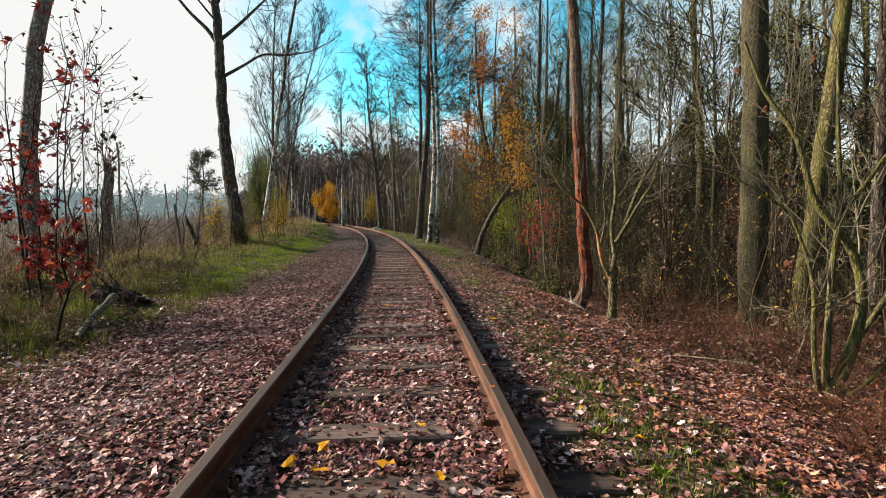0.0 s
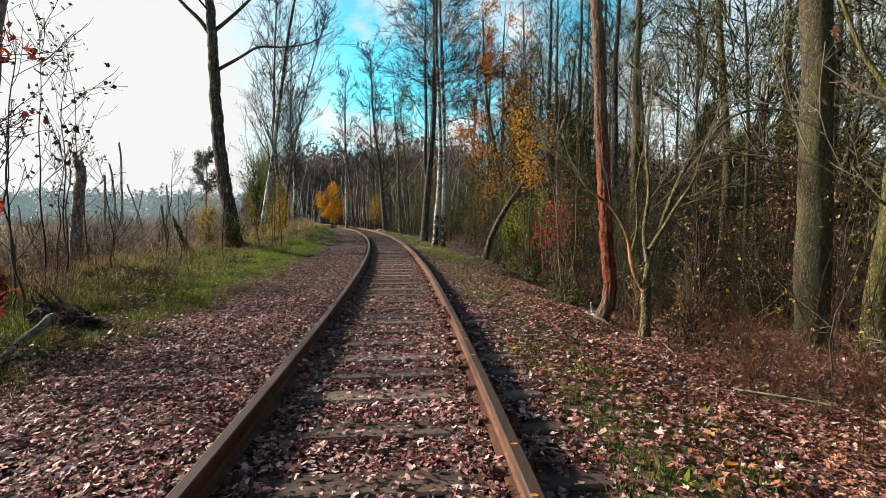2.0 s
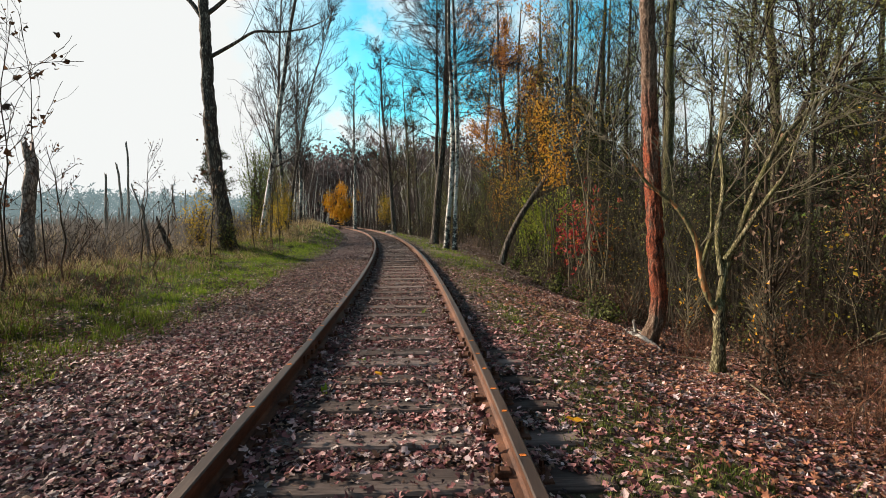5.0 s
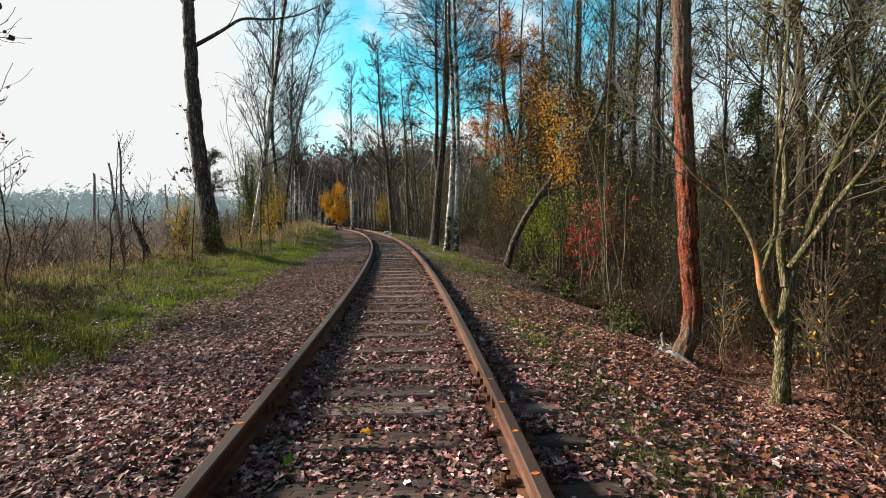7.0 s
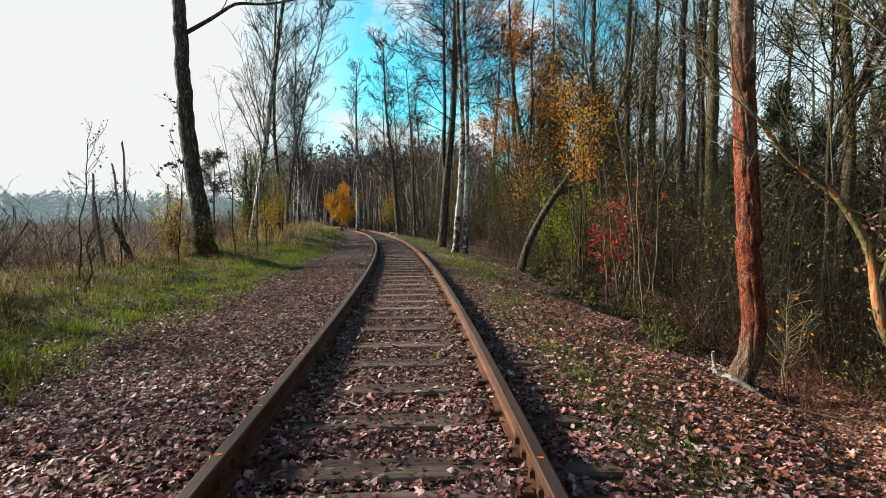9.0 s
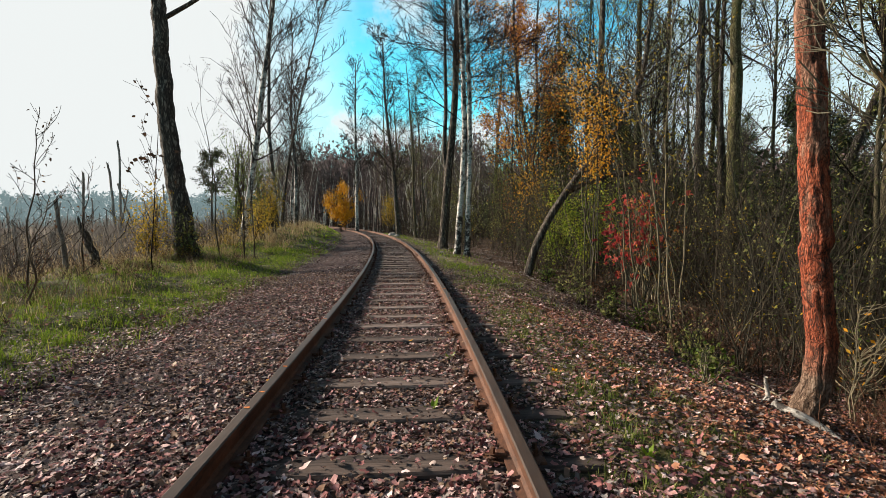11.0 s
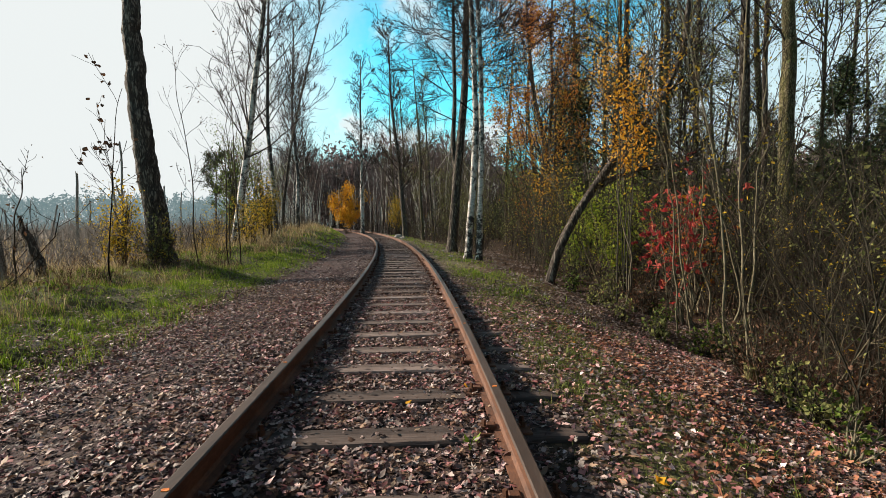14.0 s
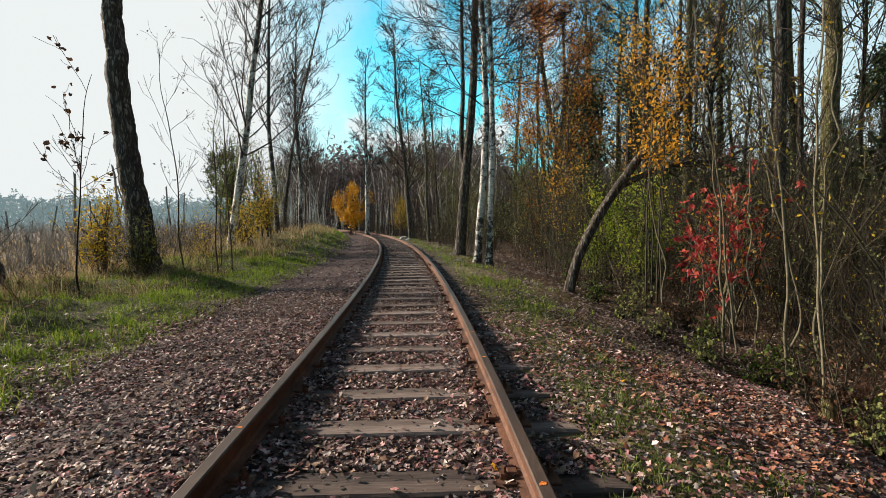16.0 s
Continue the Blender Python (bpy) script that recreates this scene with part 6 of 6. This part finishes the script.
# ---- single things beside the track ----
def stick(name, label, category, pts, r0, r1, mat, seed, n=20, sides=8, twigs=0, twig_mat="twig", leaf=None, group="", lump=0.06, cap=True, foot=True, jag=0.0):
    """A stem, log or dead pole through world points."""
    rng = np.random.default_rng(seed)
    pts = np.asarray(pts, float)
    at = pts[0].copy()
    if foot:
        at[2] = gz(at[0], at[1])
    ob = thing(name, label, category, tuple(at), group)
    P = curve_pts(pts - at, n, rng, 0.07 if twigs > 8 else 0.4 * r0)
    R = np.linspace(r0, r1, n)
    stem = trunk_data(rng, P, R, sides, lump, cap)
    if jag:
        top = stem[0][(n - 1) * sides:n * sides]
        top[:, 2] += jag * np.abs(np.sin(np.arange(sides) * 0.5 + rng.uniform(0, 6))) + jag * rng.uniform(-0.3, 0.5, sides)
        stem[0][n * sides:, 2] -= jag * 0.5
    part("stem", stem, M[mat], ob)
    if twigs:
        g, t = crown(rng, P, R, (twigs, 0.3, 1.0, 45, 0.25, 0.4, 3, 0), 0.003)
        part("twigwork", g, M[twig_mat], ob, kind="stuff")
        if leaf:
            m, k, size, shape = leaf
            part("foliage", leaves(rng, along(rng, t, k, 0.06), size, shape), M[m], ob, smooth=False, kind="stuff")
    return ob


def snag(x, y, h, r, lean, seed, label="grey weathered dead snag with a broken top", mat="dead_wood"):
    z = gz(x, y)
    return stick("snag", label, "dead tree", [(x, y, z - 0.1), (x + lean * 0.45, y, z + h * 0.5), (x + lean, y, z + h)], r, r * 0.72, mat, seed, 24, 10, lump=0.12, group="marsh snags", jag=min(0.3, 2.2 * r))


def root_stump(x, y):
    """Rotten upturned stump: a broken crumbling clump with torn roots."""
    rng = np.random.default_rng(371)
    ob = thing("root_stump", "dark rotten upturned stump in the grass", "stump", (x, y, gz(x, y)))
    rows, cols = 18, 30
    a = np.linspace(0, 2 * np.pi, cols, endpoint=False)[None]
    b = np.linspace(-0.5, np.pi / 2 - 0.06, rows)[:, None]
    lump = 1 + 0.16 * np.sin(3 * a + 5 * b) + 0.13 * np.sin(7 * a - 4 * b + 1) * np.cos(b) + rng.normal(0, 0.09, (rows, cols))
    V = np.stack([0.40 * lump * np.cos(b) * np.cos(a), 0.17 * lump * np.cos(b) * np.sin(a), 0.02 + 0.21 * lump * np.sin(b) * (0.8 - 0.35 * np.cos(a))], 2).reshape(-1, 3)
    k = np.arange(rows - 1)[:, None] * cols + np.arange(cols)[None]
    e = np.arange(rows - 1)[:, None] * cols + (np.arange(cols)[None] + 1) % cols
    F = np.stack([k, e, e + cols, k + cols], 2).reshape(-1, 4)
    part("clump", (V, [F, np.array([np.arange((rows - 1) * cols, rows * cols)])]), M["dark_bark"], ob, smooth=False)
    for i in range(9):
        d = unit(np.array([rng.normal(-0.5, 0.5), rng.normal(-0.2, 0.5), rng.uniform(0.1, 0.9)]))
        p = np.array([rng.uniform(-0.3, 0.25), 0, 0.1])
        Q = curve_pts([p, p + 0.22 * d, p + 0.4 * d + rng.normal(0, 0.06, 3)], 10, rng, 0.012)
        part("root", trunk_data(rng, Q, np.linspace(0.026, 0.006, 10), 6, 0.15), M["dark_bark"], ob)


def build_left_things():
    snag(-7.95, 10.8, 2.45, 0.13, 0.22, 301, "broken-topped dark dead trunk at the marsh edge", "plated_bark")
    snag(-8.6, 15.2, 1.3, 0.05, -0.1, 302)
    snag(-8.2, 15.6, 0.85, 0.09, -0.35, 303, "short brown leaning broken stump", "dark_bark")
    snag(-27.2, 38.0, 5.1, 0.10, 0.25, 304)
    snag(-43.0, 62.0, 8.5, 0.16, -0.6, 305)
    snag(-42.6, 62.2, 11.0, 0.15, 0.3, 306)
    snag(-30.5, 48.0, 4.8, 0.09, -1.5, 307)
    rng = np.random.default_rng(310)
    for i in range(46):
        y = rng.uniform(17, 80)
        u = -rng.uniform(9.5, 12 + y * 0.8)
        h = rng.choice([rng.uniform(0.4, 1.2), rng.uniform(1.2, 3.2), rng.uniform(2.5, 5.5)])
        snag(float(cx(y)) + u, y, h, rng.uniform(0.045, 0.1) * (1.5 if h < 1.2 else 1), rng.normal(0, 0.12) * h, 320 + i, "pale dead stump standing in the marsh" if h < 1.2 else "grey weathered dead snag with a broken top")
    # dark saplings along the bank
    for i, (x, y, h, lean) in enumerate([(-5.35, 6.2, 3.2, 0.25), (-5.15, 6.35, 2.6, -0.15), (-5.9, 7.1, 3.6, 0.2), (-6.3, 8.2, 2.3, 0.3), (-7.0, 9.4, 2.6, 0.15), (-6.7, 10.2, 2.2, -0.2), (-7.3, 13.0, 2.6, 0.2),
                                         (-7.1, 18.6, 4.9, -0.5), (-6.9, 19.4, 4.4, 0.1), (-6.8, 20.0, 5.6, -0.2), (-7.4, 20.5, 4.0, 0.3), (-7.6, 14.4, 2.0, 0.2), (-6.6, 12.3, 1.5, 0.2)]):
        z = gz(x, y)
        stick("sapling", "dark bare sapling with a few withered leaves", "sapling", [(x, y, z - 0.05), (x + lean * 0.3, y, z + h * 0.4), (x + lean, y + 0.1, z + h)], 0.017, 0.005, "twig_brown", 340 + i, 22, 6, 10, "twig", ("leaf_dark", 45, 0.06, DIAMOND), "bank saplings", cap=False)
    # young oak with red leaves
    for i, (x, y, h, lean, n) in enumerate([(-5.75, 6.2, 3.2, 0.3, 36), (-5.1, 5.6, 1.2, 0.1, 50), (-6.4, 6.9, 3.4, -0.2, 34), (-6.0, 6.0, 2.0, -0.3, 60), (-4.1, 4.7, 1.25, 0.12, 34)]):
        z = gz(x, y)
        stick("young_oak", "young oak with large red autumn leaves", "sapling", [(x, y, z - 0.05), (x + lean * 0.3, y, z + h * 0.4), (x + lean, y, z + h)], 0.018, 0.006, "twig", 360 + i, 18, 6, 14, "twig", ("leaf_dark_red", 2 * n, 0.115, MAPLE), "young oaks", cap=False)
    for i, (x, y, h, lean) in enumerate([(-7.5, 10.0, 4.3, 0.2), (-8.3, 11.6, 4.8, -0.2), (-6.6, 8.4, 4.0, 0.15), (-7.3, 16.0, 3.6, 0.3)]):
        z = gz(x, y)
        stick("young_oak", "thin young oak with dark hanging leaves", "sapling", [(x, y, z - 0.05), (x + lean * 0.3, y, z + h * 0.4), (x + lean, y, z + h)], 0.016, 0.004, "twig", 380 + i, 18, 6, 12, "twig", ("leaf_dark", 48, 0.10, LOBED), "young oaks", cap=False)
    stick("birch_log", "fallen mossy birch log with flaking white bark in the grass", "log", [(-3.95, 4.7, gz(-3.95, 4.7) + 0.04), (-4.2, 5.4, -0.04), (-4.4, 6.0, 0.06)], 0.03, 0.042, "birch_mossy", 370, 40, 12, lump=0.12)
    root_stump(-4.5, 6.28)


def leafy_bush(name, label, x, y, h, w, mat, n, size, seed, stem="twig_brown", lift=0.15, shape=DIAMOND, group="", stems=12):
    """A bush or small tree with a rounded, uneven crown."""
    rng = np.random.default_rng(seed)
    ob = thing(name, label, "bush", (x, y, gz(x, y)), group)
    root = np.zeros((stems, 3))
    root[:, :2] = rng.normal(0, 0.06 * w, (stems, 2))
    root[:, 2] = -0.08
    a, e = rng.uniform(0, 6.28, stems), rng.uniform(0.05, 1.0, stems)
    tip = np.stack([np.cos(a) * e * w * 0.5, np.sin(a) * e * w * 0.5, h * (1 - 0.45 * e * e) * rng.uniform(0.8, 1.05, stems)], 1)
    P = np.stack([root + (tip - root) * f * np.array([f ** 0.6, f ** 0.6, 1.0]) if f else root for f in np.linspace(0, 1, 6)], 1)
    P[:, 1:-1] += rng.normal(0, 0.03 * w, (stems, 4, 3))
    R = (0.012 + 0.004 * h if stems > 3 else 0.008 + 0.0018 * h) * np.linspace(1, 0.3, 6)[None] * np.ones((stems, 1))
    A, RA = grow(rng, P, R, max(7, 84 // stems), lift, 1.0, 45, 0.26, 4, 0.15, 0.2, 0.5, 0.4)
    part("brush", joined([tubes(P, R, 5), tubes(A, np.maximum(RA, 0.004), 3)]), M[stem], ob, kind="stuff")
    part("foliage", leaves(rng, along(rng, A, n, 0.09 * w ** 0.5), size, shape), M[mat], ob, smooth=False, kind="stuff")
    return ob


def build_leafy_things():
    leafy_bush("yellow_bush", "bright yellow autumn bush glowing beside the bend", -14.1, 57.5, 4.6, 4.4, "leaf_yellow", 6000, 0.17, 401, lift=0.3)
    leafy_bush("yellow_bush", "dull gold bush behind the bend", -9.6, 62.0, 4.2, 3.4, "leaf_gold", 1800, 0.17, 402, lift=0.3)
    for i, (x, y, h, w, m, n) in enumerate([(-10.9, 27.5, 4.9, 2.2, "leaf_green", 1700), (-11.7, 29.5, 5.2, 2.6, "leaf_green", 1700), (-12.4, 33.0, 5.0, 3.0, "leaf_green", 1900), (-13.6, 36.5, 4.6, 3.0, "leaf_olive", 1900), (-9.6, 28.0, 2.2, 2.0, "leaf_gold", 900), (-8.5, 24.0, 1.6, 1.8, "leaf_gold", 500), (-9.1, 18.6, 1.9, 1.5, "leaf_gold", 640), (-8.0, 18.5, 1.2, 1.2, "leaf_olive", 260)]):
        leafy_bush("bush", "green and yellow leafy bush at the foot of the trees", x, y, h, w, m, int(n * 1.6), 0.085, 410 + i, group="bank bushes")
    leafy_bush("young_maple", "young maple with bright red leaves among saplings", 3.6, 17.5, 3.0, 2.1, "leaf_red", 230, 0.145, 420, "twig_pale", 0.35, MAPLE, stems=7)
    leafy_bush("young_maple", "young maple with orange-red leaves", 4.3, 18.4, 2.6, 1.6, "leaf_orange", 160, 0.12, 421, "twig_pale", 0.4, MAPLE, stems=6)
    for i, (x, y, h, w, m, n) in enumerate([(2.75, 18.8, 6.6, 1.3, "leaf_yellow", 1500), (3.2, 19.8, 6.6, 1.2, "leaf_yellow", 420), (2.2, 26.5, 6.5, 2.2, "leaf_yellow", 700), (2.9, 29.0, 4.5, 3.0, "leaf_gold", 1500), (1.2, 33.0, 5.0, 3.0, "leaf_olive", 2600), (-0.6, 36.0, 5.5, 4.0, "leaf_olive", 3200), (-2.4, 42.0, 6.0, 4.0, "leaf_olive", 3200), (2.4, 35.0, 4.2, 3.0, "leaf_orange", 900), (1.8, 32.5, 11.0, 4.6, "leaf_orange", 650), (2.6, 30.0, 10.5, 3.4, "leaf_gold", 700),
                                              (4.0, 24.0, 3.2, 2.6, "leaf_lime", 1900), (5.4, 27.0, 3.8, 3.0, "leaf_lime", 1900), (3.6, 21.6, 2.8, 2.0, "leaf_lime", 1900), (2.9, 23.0, 3.0, 2.2, "leaf_lime", 1900), (2.6, 23.2, 1.4, 1.8, "leaf_lime", 700), (9.0, 13.5, 3.6, 2.0, "leaf_brown", 700), (8.0, 12.6, 4.9, 1.6, "leaf_warm", 700), (6.8, 9.4, 3.0, 1.3, "leaf_brown", 260), (5.35, 11.2, 4.7, 1.5, "leaf_brown", 420)]):
        words = {"leaf_yellow": "slender young tree with yellow leaves", "leaf_gold": "bush with gold and green leaves", "leaf_orange": "small tree with orange-brown leaves", "leaf_olive": "tall olive-brown shrub by the bend", "leaf_lime": "yellow-green leafy bush in the wood", "leaf_green": "yellow-green leafy bush inside the wood", "leaf_brown": "young beech keeping its brown leaves", "leaf_warm": "young beech with withered reddish-brown leaves"}
        leafy_bush("understorey_tree", words[m], x, y, h, w, m, n, 0.085, 430 + i, "twig_mid" if m == "leaf_yellow" else "twig_brown", (0.72 if y < 20 else 0.45) if m == "leaf_yellow" else 0.2, group="understorey", stems=3 if m in ("leaf_yellow", "leaf_orange") else 7)
    rng = np.random.default_rng(450)
    for i, (x, y) in enumerate([(2.35, 15.4), (2.6, 15.9), (2.1, 16.4), (2.9, 15.0), (1.9, 17.5), (3.1, 12.9), (2.95, 12.6), (1.7, 19.0), (3.4, 13.8), (3.3, 15.4), (2.3, 18.2), (1.5, 21.0)]):
        leafy_bush("bramble", "low green bramble at the wood's edge", x, y, rng.uniform(0.25, 0.55), rng.uniform(0.5, 0.9), "leaf_green" if i % 2 else "leaf_olive", 140, 0.06, 451 + i, "twig_mid", 0.1, LOBED, "brambles", 9)
    for i, (y, u) in enumerate(zip(rng.uniform(7.5, 21, 24), rng.uniform(4.4, 8.5, 24))):
        leafy_bush("bramble", "low green bramble inside the wood", float(cx(y)) + u, y, rng.uniform(0.4, 0.9), rng.uniform(0.8, 1.4), "leaf_dark" if i % 2 else "leaf_olive", 190, 0.055, 480 + i, "twig_mid", 0.1, LOBED, "wood brambles", 9)
    for i, (x, y) in enumerate([(4.35, 9.6), (4.2, 11.7), (5.2, 10.9)]):
        leafy_bush("thin_sapling", "thin sapling with a few bright yellow leaves", x, y, 1.7, 0.7, "leaf_yellow", 26, 0.06, 470 + i, "twig_pale", 0.3, DIAMOND, "yellow saplings", 3)


def build_right_things():
    z = lambda x, y, h: (x, y, gz(x, y) + h)
    stick("birch_log", "short rotten birch log with peeling white bark on the slope", "log", [z(2.98, 11.2, 0.075), z(3.12, 10.95, 0.075), z(3.28, 10.6, 0.06)], 0.05, 0.036, "birch_log", 501, 16, 10, foot=False)
    stick("bark_piece", "broken white birch stub leaning on the slope", "log", [z(3.26, 11.75, 0.0), z(3.24, 11.75, 0.12), z(3.2, 11.73, 0.28)], 0.03, 0.022, "birch_log", 502, 12, 8)
    for i, (x, y) in enumerate([(3.1, 11.5), (3.2, 11.42), (3.28, 11.6), (3.0, 11.42), (3.16, 11.62), (3.02, 11.6)]):
        rg = np.random.default_rng(520 + i)
        a = np.linspace(0, 2 * np.pi, 7, endpoint=False)
        ring = np.stack([np.cos(a) * 0.055 * rg.uniform(0.5, 1.1, 7), np.sin(a) * 0.035 * rg.uniform(0.5, 1.1, 7), 0.02 * np.cos(2 * a)], 1)
        V = np.concatenate([ring, ring * 0.92 + np.array([0, 0, 0.006])])
        k = np.arange(7)
        ob = new("bark_chip", mesh_of("bark_chip", V, [np.stack([k, (k + 1) % 7, 7 + (k + 1) % 7, 7 + k], 1), (7 + k)[None], k[::-1][None]], M["birch_log"], False))
        ob.matrix_basis = pose(x, y, gz(x, y) + 0.06, rg.uniform(-25, 25), rg.uniform(-25, 25), rg.uniform(0, 180))
        tagged(ob, "white curl of birch bark on the slope", "bark", "white bark chips")
    leafy_bush("bramble", "yellow-green bramble with last leaves on the verge", 2.22, 11.15, 0.42, 0.5, "leaf_green", 120, 0.05, 528, "twig_green", 0.1, LOBED, "brambles", 8)
    stick("birch_log", "pale fallen log on the verge", "log", [z(2.36, 13.85, 0.02), z(2.45, 13.72, 0.025), z(2.55, 13.6, 0.02)], 0.016, 0.02, "birch_log", 503, 14, 10, foot=False)
    stick("tree_stump", "small mossy stump at the foot of a sapling", "stump", [z(3.02, 13.95, -0.05), z(3.02, 13.95, 0.12), z(3.0, 13.95, 0.26)], 0.1, 0.07, "moss_bark", 504, 10, 10, lump=0.15)
    for i, (a, b, c) in enumerate([((3.3, 8.6), (3.28, 8.0), (3.2, 7.3)), ((3.6, 10.6), (3.9, 10.2), (4.3, 9.9)), ((3.0, 13.2), (3.4, 12.3), (3.6, 11.5)), ((2.6, 14.6), (2.9, 13.4), (3.3, 12.4)), ((4.0, 8.6), (4.4, 8.0), (5.0, 7.6)), ((3.3, 6.3), (3.9, 5.6), (4.2, 4.6))]):
        stick("fallen_branch", "thin pale fallen branch lying on the leaves", "branch", [z(*a, 0.03), z(*b, 0.06), z(*c, 0.03)], 0.014, 0.008, "twig_pale", 510 + i, 16, 6, 4, "twig_brown", group="fallen branches", foot=False)
    # stones and a pale block beside the far rails
    rng = np.random.default_rng(530)
    for i, (u, y, s) in enumerate([(1.5, 43.5, 0.35), (1.6, 41.5, 0.28), (2.2, 33.0, 0.12), (2.0, 27.5, 0.1), (1.9, 24.5, 0.1)]):
        x = float(cx(y)) + u
        a = np.linspace(0, 2 * np.pi, 9, endpoint=False)
        V = [np.array([0, 0, s * 0.75])] + [np.array([np.cos(t) * s * f, np.sin(t) * s * f * 0.7, h * s]) * rng.uniform(0.8, 1.15) for f, h in ((0.6, 0.6), (1.0, 0.25), (0.9, -0.2)) for t in a]
        F = [np.array([(0, 1 + k, 1 + (k + 1) % 9) for k in range(9)]), np.array([(1 + r * 9 + k, 10 + r * 9 + k, 10 + r * 9 + (k + 1) % 9, 1 + r * 9 + (k + 1) % 9) for r in range(2) for k in range(9)])]
        ob = new("stone", mesh_of("stone", np.array(V), F, M["stone"], False))
        ob.location = (x, y, gz(x, y))
        tagged(ob, "pale grey stone lying beside the rails", "stone", "stones by the track")
    # bright single leaves and small green weeds
    spots = [(-0.42, 2.0), (-0.28, 2.05), (-0.3, 1.85), (0.12, 1.9), (0.35, 1.75), (0.25, 2.4), (1.35, 2.7), (1.75, 3.0), (1.5, 2.3), (2.0, 3.4), (2.35, 4.4), (1.2, 5.5), (-0.1, 6.3), (0.2, 10.6), (-0.9, 9.3), (0.6, 11.0), (1.4, 9.8), (1.9, 12.6)]
    for i, (u, y) in enumerate(spots):
        x = float(cx(y)) + u
        V, F = leaves(np.random.default_rng(540 + i), np.array([[0.0, 0.0, 0.03]]), 0.09, CURLED, 0.3, (0.5, 1.5))
        ob = new("yellow_leaf", mesh_of("yellow_leaf", V, F, M["leaf_yellow"], False))
        ob.location = (x, y, max(gz(x, y), -0.165 if abs(u) < 1.2 else -9) + 0.012)
        tagged(ob, "single bright yellow leaf on the litter", "leaf", "bright yellow leaves")
    for i, (u, y) in enumerate([(-0.42, 2.75), (1.2, 2.9), (1.6, 3.1), (1.75, 2.2), (1.45, 1.9), (2.1, 2.0), (1.3, 2.35), (-0.45, 5.9), (-0.25, 6.75), (0.55, 10.1), (2.6, 4.6), (2.3, 3.4), (1.5, 8.4), (1.7, 7.4), (0.35, 9.0)]):
        x = float(cx(y)) + u
        rg = np.random.default_rng(560 + i)
        m = 11
        a = rg.uniform(0, 6.28, m)
        tip = np.stack([np.cos(a), np.sin(a), rg.uniform(0.3, 1.4, m)], 1) * rg.uniform(0.03, 0.075, m)[:, None]
        side = np.stack([-np.sin(a), np.cos(a), 0 * a], 1) * 0.014
        V = np.concatenate([np.zeros((1, 3)), np.stack([tip * 0.55 - side, tip, tip * 0.55 + side], 1).reshape(-1, 3)])
        o = 1 + 3 * np.arange(m)
        F = [np.stack([0 * o, o, o + 1], 1), np.stack([0 * o, o + 1, o + 2], 1)]
        ob = new("weed", mesh_of("weed", V, F, M["grass"], False))
        ob.location = (x, y, gz(x, y))
        tagged(ob, "small bright green weed between fallen leaves", "weed", "green weeds")


build_left_things()
build_leafy_things()
build_right_things()
